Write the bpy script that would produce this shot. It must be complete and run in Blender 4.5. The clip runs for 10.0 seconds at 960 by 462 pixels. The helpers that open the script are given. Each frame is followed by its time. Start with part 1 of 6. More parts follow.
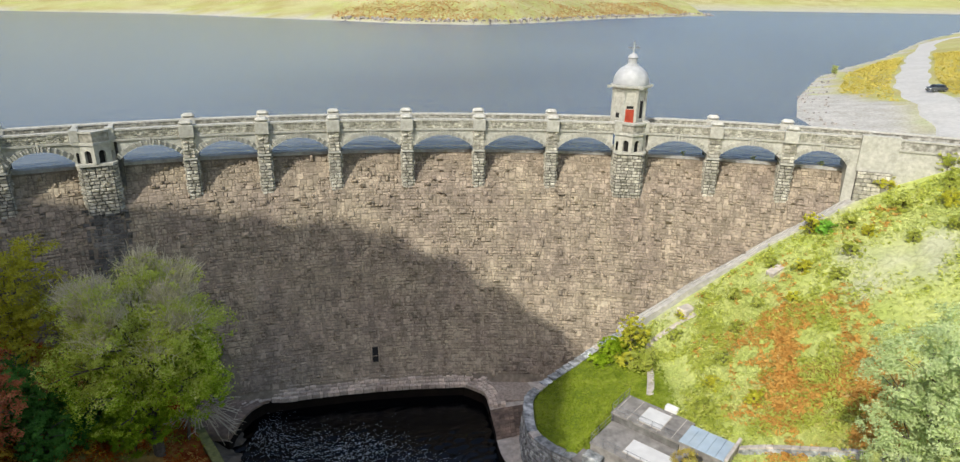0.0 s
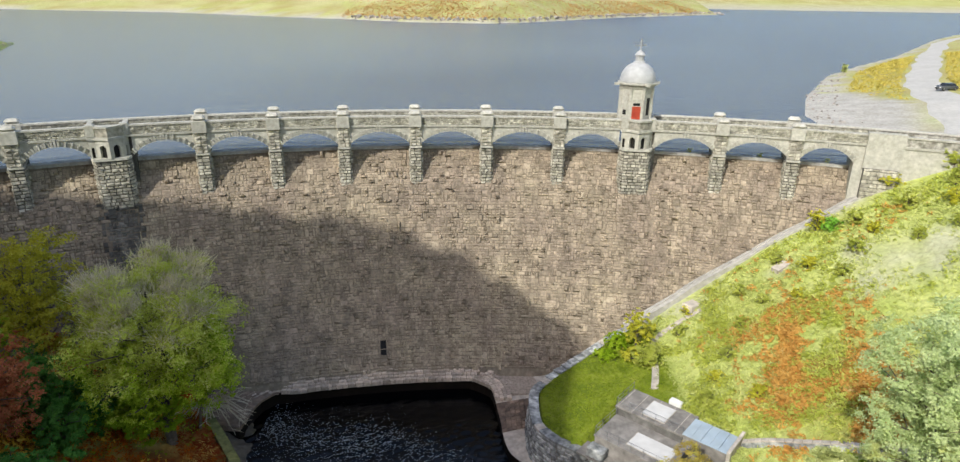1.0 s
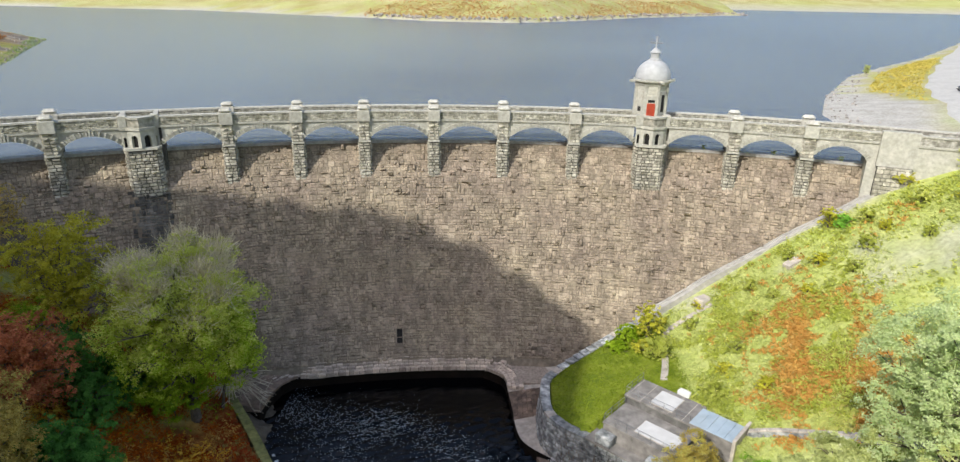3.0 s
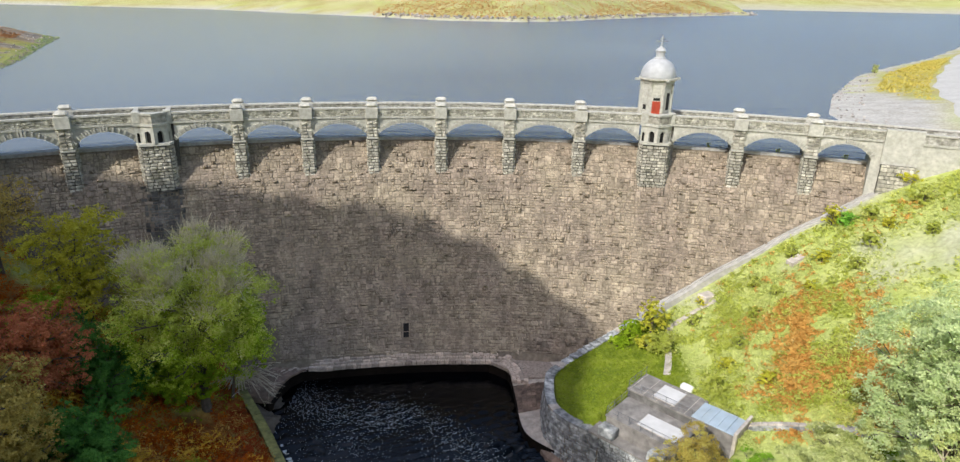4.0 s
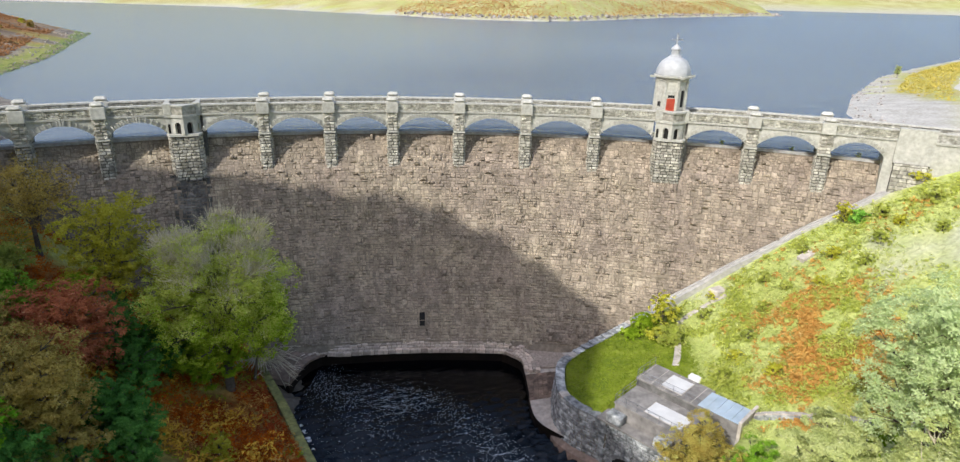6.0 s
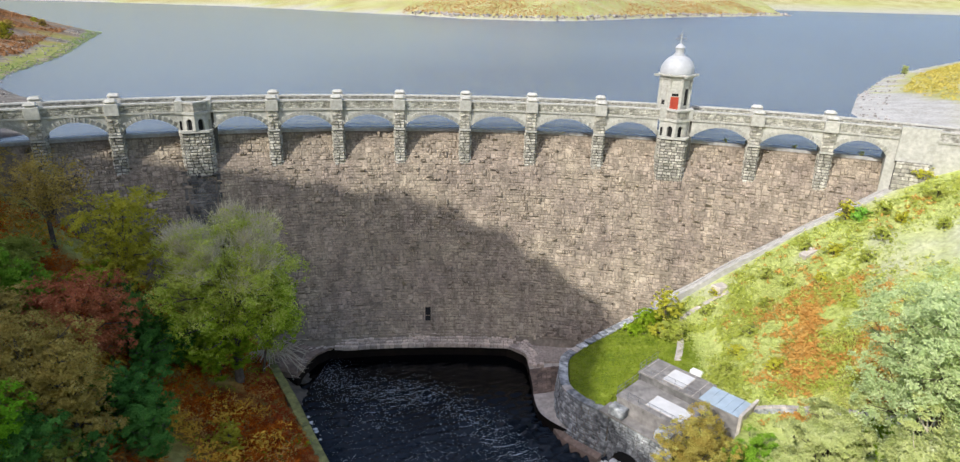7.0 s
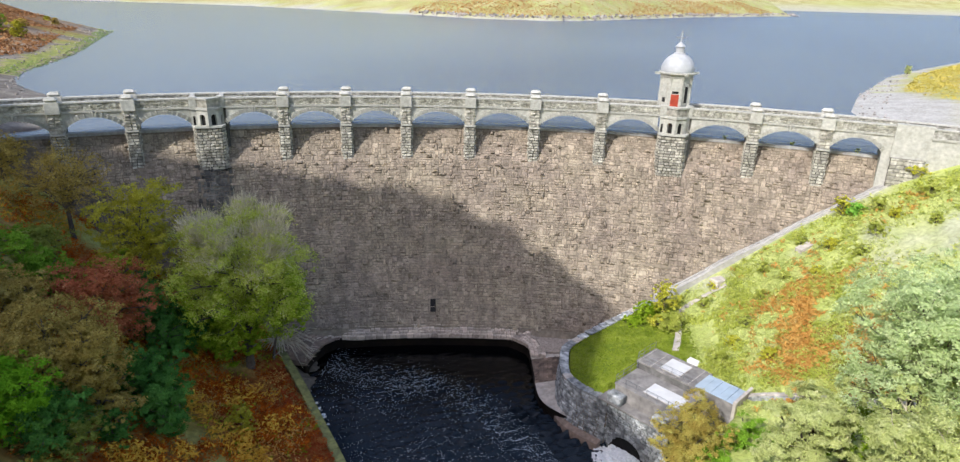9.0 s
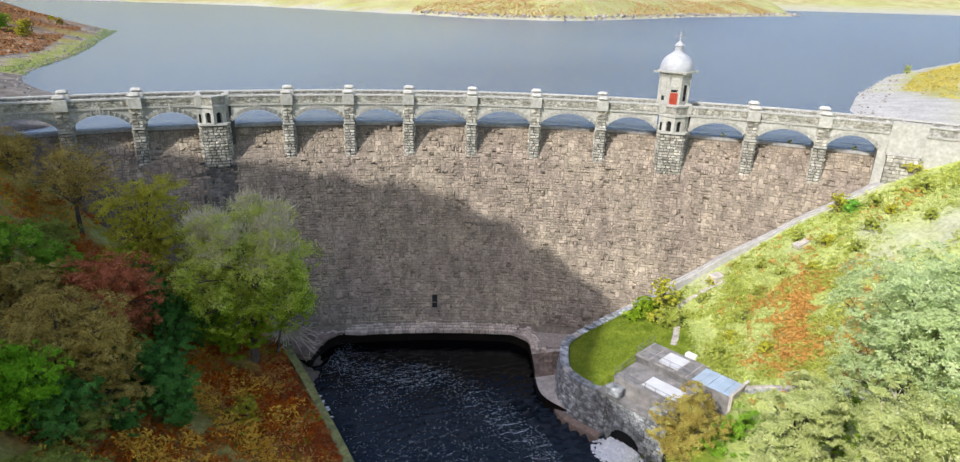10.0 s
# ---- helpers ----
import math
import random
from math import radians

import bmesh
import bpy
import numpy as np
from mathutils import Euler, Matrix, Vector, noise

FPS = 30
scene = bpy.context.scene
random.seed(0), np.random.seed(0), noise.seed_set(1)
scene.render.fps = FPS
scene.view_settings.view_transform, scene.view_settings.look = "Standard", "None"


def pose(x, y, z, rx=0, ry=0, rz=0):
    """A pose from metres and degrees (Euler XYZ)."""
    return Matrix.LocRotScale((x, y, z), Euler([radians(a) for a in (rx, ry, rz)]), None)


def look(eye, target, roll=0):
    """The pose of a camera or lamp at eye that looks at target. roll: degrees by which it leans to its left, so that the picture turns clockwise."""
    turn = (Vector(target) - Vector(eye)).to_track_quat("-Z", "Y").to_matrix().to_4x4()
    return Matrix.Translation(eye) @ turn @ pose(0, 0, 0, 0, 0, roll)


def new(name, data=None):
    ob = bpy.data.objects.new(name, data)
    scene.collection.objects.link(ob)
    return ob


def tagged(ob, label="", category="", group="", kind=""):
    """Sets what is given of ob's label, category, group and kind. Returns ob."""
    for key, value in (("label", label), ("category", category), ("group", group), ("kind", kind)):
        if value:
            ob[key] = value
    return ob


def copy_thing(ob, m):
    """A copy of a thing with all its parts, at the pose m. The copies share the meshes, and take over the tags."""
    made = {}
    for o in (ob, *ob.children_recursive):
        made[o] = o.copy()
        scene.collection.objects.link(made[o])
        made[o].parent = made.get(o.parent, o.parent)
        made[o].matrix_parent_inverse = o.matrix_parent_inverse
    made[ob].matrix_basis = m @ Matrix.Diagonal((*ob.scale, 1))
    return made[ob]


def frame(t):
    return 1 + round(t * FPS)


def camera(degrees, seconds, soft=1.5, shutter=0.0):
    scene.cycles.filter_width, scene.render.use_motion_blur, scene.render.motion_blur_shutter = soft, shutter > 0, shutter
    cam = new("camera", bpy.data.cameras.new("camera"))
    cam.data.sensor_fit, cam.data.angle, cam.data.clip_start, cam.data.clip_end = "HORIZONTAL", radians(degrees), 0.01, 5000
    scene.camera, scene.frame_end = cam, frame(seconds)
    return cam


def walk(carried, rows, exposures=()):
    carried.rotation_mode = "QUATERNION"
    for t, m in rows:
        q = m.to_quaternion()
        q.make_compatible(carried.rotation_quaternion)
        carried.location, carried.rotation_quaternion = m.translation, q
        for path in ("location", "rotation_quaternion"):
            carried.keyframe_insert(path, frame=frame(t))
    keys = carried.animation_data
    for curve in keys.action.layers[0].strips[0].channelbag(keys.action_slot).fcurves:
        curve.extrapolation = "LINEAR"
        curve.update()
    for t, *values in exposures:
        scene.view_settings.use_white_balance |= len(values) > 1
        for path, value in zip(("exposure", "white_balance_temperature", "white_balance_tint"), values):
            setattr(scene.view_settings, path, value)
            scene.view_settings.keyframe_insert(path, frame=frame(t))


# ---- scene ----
cam = camera(74.4, 10.0, soft=1.35)
PATH = [
    (0, (-0.101, 0.494, 49.98), (-0.1, 2.372, 49.291), 0.9),
    (0.5, (0.003, -0.022, 49.934), (-0.009, 1.855, 49.243), 0.9),
    (1, (0.093, -0.532, 49.852), (0.067, 1.344, 49.16), 0.9),
    (1.5, (0.165, -1.083, 49.799), (0.126, 0.792, 49.106), 1.0),
    (2, (0.286, -1.634, 49.731), (0.233, 0.241, 49.038), 1.0),
    (2.5, (0.414, -2.165, 49.667), (0.345, -0.291, 48.974), 1.1),
    (4, (0.812, -3.841, 49.528), (0.705, -1.969, 48.832), 1.2),
    (4.5, (0.929, -4.442, 49.496), (0.811, -2.571, 48.799), 1.3),
    (5, (1.086, -5.007, 49.467), (0.953, -3.137, 48.769), 1.3),
    (5.5, (1.236, -5.633, 49.415), (1.086, -3.765, 48.717), 1.4),
    (7, (1.736, -7.523, 49.316), (1.55, -5.659, 48.616), 1.5),
    (7.5, (1.858, -8.137, 49.3), (1.666, -6.273, 48.6), 1.5),
    (8, (1.964, -8.772, 49.297), (1.768, -6.909, 48.597), 1.5),
    (8.5, (2.112, -9.389, 49.307), (1.911, -7.527, 48.607), 1.5),
    (9, (2.263, -10.005, 49.304), (2.059, -8.143, 48.603), 1.6),
    (9.5, (2.374, -10.687, 49.273), (2.167, -8.825, 48.572), 1.6),
    (10, (2.472, -11.303, 49.246), (2.263, -9.442, 48.545), 1.6),
]
walk(cam, [(t, look(eye, target, roll)) for t, eye, target, roll in PATH], [(0.0, 0.98, 6750, 12), (10.0, 1.18, 6270, 17)])

# ---- world, sun, exposure ----
SUN_AZ, SUN_EL = 213.0, 40.0          # the compass side that the sun stands on (0 = +y, clockwise), its height
world = bpy.data.worlds.new("world")
scene.world = world
world.use_nodes = True
sky = world.node_tree.nodes.new("ShaderNodeTexSky")
sky.sky_type, sky.sun_disc = "NISHITA", False
sky.sun_elevation, sky.sun_rotation = radians(SUN_EL), radians(SUN_AZ)
sky.dust_density, sky.air_density, sky.ozone_density = 2.3, 1.0, 1.1
world.node_tree.links.new(sky.outputs[0], world.node_tree.nodes["Background"].inputs[0])
world.node_tree.nodes["Background"].inputs[1].default_value = 0.113
sun = new("sun", bpy.data.lights.new("sun", "SUN"))
sun.data.energy, sun.data.angle, sun.data.color = 2.0, radians(0.6), (1.0, 1.0, 0.925)
sd = Vector((math.sin(radians(SUN_AZ)) * math.cos(radians(SUN_EL)), math.cos(radians(SUN_AZ)) * math.cos(radians(SUN_EL)), math.sin(radians(SUN_EL))))
sun.matrix_world = look(sd * 300, (0, 0, 0))

# ---- plan ----
CX, CY, R = 4.51, -31.09, 119.69      # centre and radius of the dam's crest
LAKE = 29.7


def on(a, dr, z):
    """A point of the dam: metres along the crest, metres upstream of the spill lip, height."""
    q = a / R
    return Vector((CX + (R + dr) * math.sin(q), CY + (R + dr) * math.cos(q), z))


def arc_pose(a, dr, z):
    """A pose whose x runs along the crest and whose y points upstream."""
    return Matrix.Translation(on(a, dr, z)) @ Matrix.Rotation(-a / R, 4, "Z")


# ---- materials ----
def mat(name, base, rough=0.9, vary=0.25, scale=3.0, bump=0.3, metal=0.0, fine=14.0, tint=None, per_piece=0.0, streak=0.0, spec=0.3):
    """A weathered surface: base colour broken up by two noises, a second tint in patches, and fine relief."""
    m = bpy.data.materials.new(name)
    m.use_nodes = True
    nt = m.node_tree
    n, l = nt.nodes, nt.links
    b = n["Principled BSDF"]
    b.inputs["Roughness"].default_value, b.inputs["Metallic"].default_value = rough, metal
    b.inputs["Specular IOR Level"].default_value = spec
    co = n.new("ShaderNodeNewGeometry")
    mp = n.new("ShaderNodeMapping")
    l.new(co.outputs["Position"], mp.inputs["Vector"])
    big = n.new("ShaderNodeTexNoise")
    big.inputs["Scale"].default_value, big.inputs["Detail"].default_value = scale * 0.1, 5
    small = n.new("ShaderNodeTexNoise")
    small.inputs["Scale"].default_value, small.inputs["Detail"].default_value = fine * 0.1, 6
    l.new(mp.outputs[0], big.inputs["Vector"])
    l.new(mp.outputs[0], small.inputs["Vector"])
    t = tint or tuple(c * 0.55 for c in base)
    ramp = n.new("ShaderNodeValToRGB")
    ramp.color_ramp.elements[0].position, ramp.color_ramp.elements[1].position = 0.35, 0.68
    ramp.color_ramp.elements[0].color = (*t, 1)
    ramp.color_ramp.elements[1].color = (*base, 1)
    l.new(big.outputs["Fac"], ramp.inputs["Fac"])
    hsv = n.new("ShaderNodeHueSaturation")
    l.new(ramp.outputs["Color"], hsv.inputs["Color"])
    mr = n.new("ShaderNodeMapRange")
    mr.inputs["From Min"].default_value, mr.inputs["From Max"].default_value = 0.3, 0.7
    mr.inputs["To Min"].default_value, mr.inputs["To Max"].default_value = 1 - vary, 1 + vary
    l.new(small.outputs["Fac"], mr.inputs["Value"])
    value = mr.outputs["Result"]
    if per_piece:
        oi = n.new("ShaderNodeObjectInfo")
        add = n.new("ShaderNodeMath")
        add.operation = "ADD"
        l.new(oi.outputs["Random"], add.inputs[0])
        l.new(co.outputs["Random Per Island"], add.inputs[1])
        fr = n.new("ShaderNodeMath")
        fr.operation = "FRACT"
        l.new(add.outputs[0], fr.inputs[0])
        pr = n.new("ShaderNodeMapRange")
        pr.inputs["To Min"].default_value, pr.inputs["To Max"].default_value = 1 - per_piece, 1 + per_piece
        l.new(fr.outputs[0], pr.inputs["Value"])
        mul = n.new("ShaderNodeMath")
        mul.operation = "MULTIPLY"
        l.new(value, mul.inputs[0])
        l.new(pr.outputs["Result"], mul.inputs[1])
        value = mul.outputs[0]
    if streak:
        sm = n.new("ShaderNodeMapping")
        sm.inputs["Scale"].default_value = (0.8, 0.8, 0.04)
        l.new(co.outputs["Position"], sm.inputs["Vector"])
        st = n.new("ShaderNodeTexNoise")
        st.inputs["Scale"].default_value, st.inputs["Detail"].default_value = 1.0, 4
        l.new(sm.outputs[0], st.inputs["Vector"])
        sr = n.new("ShaderNodeMapRange")
        sr.inputs["From Min"].default_value, sr.inputs["From Max"].default_value = 0.4, 0.62
        sr.inputs["To Min"].default_value, sr.inputs["To Max"].default_value = 1 - streak, 1.0
        l.new(st.outputs["Fac"], sr.inputs["Value"])
        mul = n.new("ShaderNodeMath")
        mul.operation = "MULTIPLY"
        l.new(value, mul.inputs[0])
        l.new(sr.outputs["Result"], mul.inputs[1])
        value = mul.outputs[0]
    l.new(value, hsv.inputs["Value"])
    l.new(hsv.outputs["Color"], b.inputs["Base Color"])
    bp = n.new("ShaderNodeBump")
    bp.inputs["Strength"].default_value, bp.inputs["Distance"].default_value = bump, 0.15
    l.new(small.outputs["Fac"], bp.inputs["Height"])
    l.new(bp.outputs["Normal"], b.inputs["Normal"])
    return m


FACE = mat("dam stone", (0.378, 0.320, 0.231), vary=0.26, fine=34, per_piece=0.19, tint=(0.308, 0.252, 0.196), scale=1.6, streak=0.28)
# Stained stones below the left bastion; also paints the shade of the bastion flanks.
STAINED_SHADED = mat("damp mossy and shade-dark dam stone", (0.20, 0.19, 0.165), vary=0.3, fine=30, per_piece=0.3, tint=(0.10, 0.10, 0.09), scale=5, streak=0.3)
JOINT = mat("dam joint", (0.275, 0.23, 0.168), tint=(0.19, 0.157, 0.117), fine=20, streak=0.25)
ASHLAR = mat("dressed stone", (0.44, 0.435, 0.38), vary=0.14, fine=24, tint=(0.385, 0.38, 0.325), scale=12, per_piece=0.08)
COPING = mat("pale coping stone", (0.52, 0.51, 0.46), vary=0.16, fine=34, tint=(0.40, 0.39, 0.33), scale=16, per_piece=0.08)
ROCKFACED = mat("rock-faced stone", (0.47, 0.45, 0.375), vary=0.35, fine=25, tint=(0.26, 0.25, 0.20), scale=9, per_piece=0.28)
DARKJOINT = mat("pier joint", (0.09, 0.085, 0.07), tint=(0.05, 0.048, 0.04))
CONCRETE = mat("pale concrete", (0.55, 0.50, 0.44), fine=16, tint=(0.40, 0.36, 0.31), scale=5)
WALLSTONE = mat("grey wall stone", (0.58, 0.60, 0.59), fine=22, tint=(0.18, 0.195, 0.20), scale=16, per_piece=0.35, streak=0.25)
PARAPET = mat("mottled parapet stone", (0.47, 0.46, 0.41), fine=30, tint=(0.16, 0.155, 0.125), scale=14, vary=0.28)
RUBBLE = mat("rough parapet stone", (0.45, 0.44, 0.37), fine=30, tint=(0.25, 0.245, 0.19), scale=14, vary=0.3, per_piece=0.3)
TOE = mat("toe stone", (0.55, 0.47, 0.39), vary=0.3, fine=30, per_piece=0.3, tint=(0.42, 0.35, 0.29), scale=4)
PAVING = mat("brown paving", (0.28, 0.205, 0.16), fine=20, tint=(0.15, 0.115, 0.09), scale=6, per_piece=0.3)
ROOF = mat("roof felt", (0.27, 0.255, 0.235), fine=14, tint=(0.19, 0.178, 0.165), scale=8)
WHITE = mat("white paint", (0.8, 0.8, 0.78), vary=0.08, fine=10, tint=(0.7, 0.7, 0.68), bump=0.05)
SHEET = mat("pale roof sheet", (0.62, 0.62, 0.61), vary=0.08, fine=10, tint=(0.56, 0.56, 0.55), bump=0.05)
STAINWALL = mat("stained render", (0.21, 0.205, 0.195), fine=16, tint=(0.14, 0.135, 0.125), scale=9, streak=0.3)
BLUE = mat("blue sheet roof", (0.34, 0.44, 0.53), vary=0.1, fine=8, tint=(0.38, 0.46, 0.52), rough=0.5, bump=0.05)
RED = mat("red door paint", (0.55, 0.10, 0.045), vary=0.15, tint=(0.3, 0.04, 0.02), rough=0.5)
DARK = mat("black opening shade and dark parts", (0.015, 0.014, 0.013), tint=(0.01, 0.01, 0.01))
LEAD = mat("pale dome metal", (0.42, 0.43, 0.43), vary=0.12, tint=(0.36, 0.37, 0.37), rough=0.55, metal=0.0)
IRON = mat("grey iron", (0.35, 0.36, 0.37), vary=0.1, rough=0.5, metal=0.6)


def ground_mat():
    """Grass, bracken and bare shore, chosen by height over the lake and by the steepness and drift of noise."""
    m = bpy.data.materials.new("hill ground")
    m.use_nodes = True
    nt = m.node_tree
    n, l = nt.nodes, nt.links
    b = n["Principled BSDF"]
    b.inputs["Roughness"].default_value = 1.0
    b.inputs["Specular IOR Level"].default_value = 0.1
    geo = n.new("ShaderNodeNewGeometry")
    att = n.new("ShaderNodeVertexColor")
    att.layer_name = "cover"
    sep = n.new("ShaderNodeSeparateColor")
    l.new(att.outputs["Color"], sep.inputs["Color"])

    def noise_ramp(scale, detail, c0, c1, p0=0.38, p1=0.64):
        t = n.new("ShaderNodeTexNoise")
        t.inputs["Scale"].default_value, t.inputs["Detail"].default_value = scale, detail
        l.new(geo.outputs["Position"], t.inputs["Vector"])
        r = n.new("ShaderNodeValToRGB")
        r.color_ramp.elements[0].position, r.color_ramp.elements[1].position = p0, p1
        r.color_ramp.elements[0].color, r.color_ramp.elements[1].color = (*c0, 1), (*c1, 1)
        l.new(t.outputs["Fac"], r.inputs["Fac"])
        return r.outputs["Color"], t

    def mix(f, c1, c2):
        x = n.new("ShaderNodeMix")
        x.data_type = "RGBA"
        l.new(f, x.inputs["Factor"])
        l.new(c1, x.inputs["A"])
        l.new(c2, x.inputs["B"])
        return x.outputs["Result"]
    grass, _ = noise_ramp(0.22, 8, (0.35, 0.41, 0.105), (0.46, 0.50, 0.175))
    bracken, _ = noise_ramp(0.5, 8, (0.20, 0.066, 0.018), (0.46, 0.20, 0.05))
    shore, _ = noise_ramp(0.3, 9, (0.40, 0.385, 0.34), (0.49, 0.475, 0.43))
    moor, _ = noise_ramp(0.03, 9, (0.35, 0.31, 0.12), (0.46, 0.43, 0.22))
    lawn, _ = noise_ramp(0.5, 6, (0.13, 0.18, 0.02), (0.23, 0.28, 0.035))
    c = mix(att.outputs["Alpha"], lawn, grass)
    c = mix(sep.outputs["Red"], c, bracken)
    c = mix(sep.outputs["Blue"], c, moor)
    c = mix(sep.outputs["Green"], c, shore)
    att2 = n.new("ShaderNodeVertexColor")
    att2.layer_name = "wet"
    sep2 = n.new("ShaderNodeSeparateColor")
    l.new(att2.outputs["Color"], sep2.inputs["Color"])
    mud_c, _ = noise_ramp(0.35, 8, (0.13, 0.115, 0.095), (0.27, 0.245, 0.205))
    heath_c, _ = noise_ramp(0.2, 8, (0.10, 0.06, 0.025), (0.27, 0.13, 0.05))
    c = mix(sep2.outputs["Green"], c, heath_c)
    c = mix(sep2.outputs["Red"], c, mud_c)
    fine, ft = noise_ramp(2.2, 8, (0.76, 0.76, 0.76), (1.13, 1.13, 1.13), 0.3, 0.7)
    mul = n.new("ShaderNodeMix")
    mul.data_type, mul.blend_type = "RGBA", "MULTIPLY"
    mul.inputs["Factor"].default_value = 1.0
    l.new(c, mul.inputs["A"])
    l.new(fine, mul.inputs["B"])
    l.new(mul.outputs["Result"], b.inputs["Base Color"])
    bp = n.new("ShaderNodeBump")
    bp.inputs["Strength"].default_value, bp.inputs["Distance"].default_value = 0.45, 0.4
    l.new(ft.outputs["Fac"], bp.inputs["Height"])
    l.new(bp.outputs["Normal"], b.inputs["Normal"])
    return m


def water_mat(name, base, wave, height, rough, lee=None, clear=None):
    m = bpy.data.materials.new(name)
    m.use_nodes = True
    nt = m.node_tree
    n, l = nt.nodes, nt.links
    b = n["Principled BSDF"]
    b.inputs["Base Color"].default_value = (*base, 1)
    b.inputs["Roughness"].default_value, b.inputs["IOR"].default_value = rough, 1.33
    geo = n.new("ShaderNodeNewGeometry")
    mp = n.new("ShaderNodeMapping")
    mp.inputs["Scale"].default_value = (0.6, 1.4, 1)
    mp.inputs["Rotation"].default_value = (0, 0, 0.3)
    l.new(geo.outputs["Position"], mp.inputs["Vector"])
    h = None
    for s, k in ((wave, 1.0), (wave * 0.3, 1.5)):
        t = n.new("ShaderNodeTexNoise")
        t.inputs["Scale"].default_value, t.inputs["Detail"].default_value = s, 4
        l.new(mp.outputs[0], t.inputs["Vector"])
        mu = n.new("ShaderNodeMath")
        mu.operation = "MULTIPLY"
        mu.inputs[1].default_value = k
        l.new(t.outputs["Fac"], mu.inputs[0])
        if h is None:
            h = mu.outputs[0]
        else:
            ad = n.new("ShaderNodeMath")
            l.new(h, ad.inputs[0])
            l.new(mu.outputs[0], ad.inputs[1])
            h = ad.outputs[0]
    bp = n.new("ShaderNodeBump")
    bp.inputs["Strength"].default_value, bp.inputs["Distance"].default_value = min(height, 1.0), 0.3 if height < 1 else 0.6
    if lee:
        # calmer in the lee of one bank
        sp = n.new("ShaderNodeSeparateXYZ")
        l.new(geo.outputs["Position"], sp.inputs[0])
        gust = n.new("ShaderNodeTexNoise")
        gust.inputs["Scale"].default_value, gust.inputs["Detail"].default_value = 0.012, 3
        l.new(mp.outputs[0], gust.inputs["Vector"])
        far = n.new("ShaderNodeMath")
        far.operation = "MULTIPLY_ADD"
        far.inputs[1].default_value = lee[4]
        l.new(gust.outputs["Fac"], far.inputs[0])
        l.new(sp.outputs[lee[0]], far.inputs[2])
        mr = n.new("ShaderNodeMapRange")
        mr.inputs["From Min"].default_value, mr.inputs["From Max"].default_value = lee[1], lee[2]
        mr.inputs["To Min"].default_value, mr.inputs["To Max"].default_value = lee[3], min(height, 1.0)
        l.new(far.outputs[0], mr.inputs["Value"])
        l.new(mr.outputs["Result"], bp.inputs["Strength"])
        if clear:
            # base colour shifts across the water, painting reflected brightness into it
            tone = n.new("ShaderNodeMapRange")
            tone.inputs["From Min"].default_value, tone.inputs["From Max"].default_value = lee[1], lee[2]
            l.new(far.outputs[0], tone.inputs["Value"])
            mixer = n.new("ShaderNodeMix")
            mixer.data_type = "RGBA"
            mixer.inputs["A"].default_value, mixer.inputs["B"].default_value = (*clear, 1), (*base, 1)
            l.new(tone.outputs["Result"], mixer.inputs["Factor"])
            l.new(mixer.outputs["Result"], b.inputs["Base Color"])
    l.new(h, bp.inputs["Height"])
    l.new(bp.outputs["Normal"], b.inputs["Normal"])
    return m


GROUND = ground_mat()
# Lake: the paler base on the left paints in its whitish sky glare.
LAKEWATER = water_mat("lake water", (0.03, 0.045, 0.085), 0.7, 1.0, 0.22, ("X", 0.0, 190.0, 0.1, 120.0), (0.085, 0.095, 0.11))
# Pool: near-black by the dam, bluer downstream, painting reflected dam and sky.
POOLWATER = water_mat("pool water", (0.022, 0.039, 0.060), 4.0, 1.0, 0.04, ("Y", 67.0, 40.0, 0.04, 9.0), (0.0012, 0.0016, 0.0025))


# ---- mesh helpers ----
def mesh_of(name, bm, material, smooth=False):
    me = bpy.data.meshes.new(name)
    bmesh.ops.recalc_face_normals(bm, faces=bm.faces)
    bm.to_mesh(me)
    bm.free()
    if smooth:
        for p in me.polygons:
            p.use_smooth = True
    for m in (material if isinstance(material, (list, tuple)) else [material]):
        me.materials.append(m)
    return me


def part(name, bm, material, parent=None, label="", smooth=False, m=None):
    """Links a bmesh as one mesh object, under a thing or a part."""
    ob = new(name, mesh_of(name, bm, material, smooth))
    ob.parent = parent
    if m is not None:
        ob.matrix_basis = m
    if label:
        tagged(ob, label)
    return ob


def thing(name, label, category, group="", kind="", m=None):
    ob = new(name)
    if m is not None:
        ob.matrix_basis = m
    return tagged(ob, label, category, group, kind)


def box(bm, x0, x1, y0, y1, z0, z1, bevel=0.0):
    ret = bmesh.ops.create_cube(bm, size=1.0, matrix=Matrix.LocRotScale(((x0 + x1) / 2, (y0 + y1) / 2, (z0 + z1) / 2), None, (x1 - x0, y1 - y0, z1 - z0)))
    if bevel:
        es = {e for v in ret["verts"] for e in v.link_edges}
        bmesh.ops.bevel(bm, geom=list(es), offset=bevel, segments=1, affect="EDGES")
    return ret["verts"]


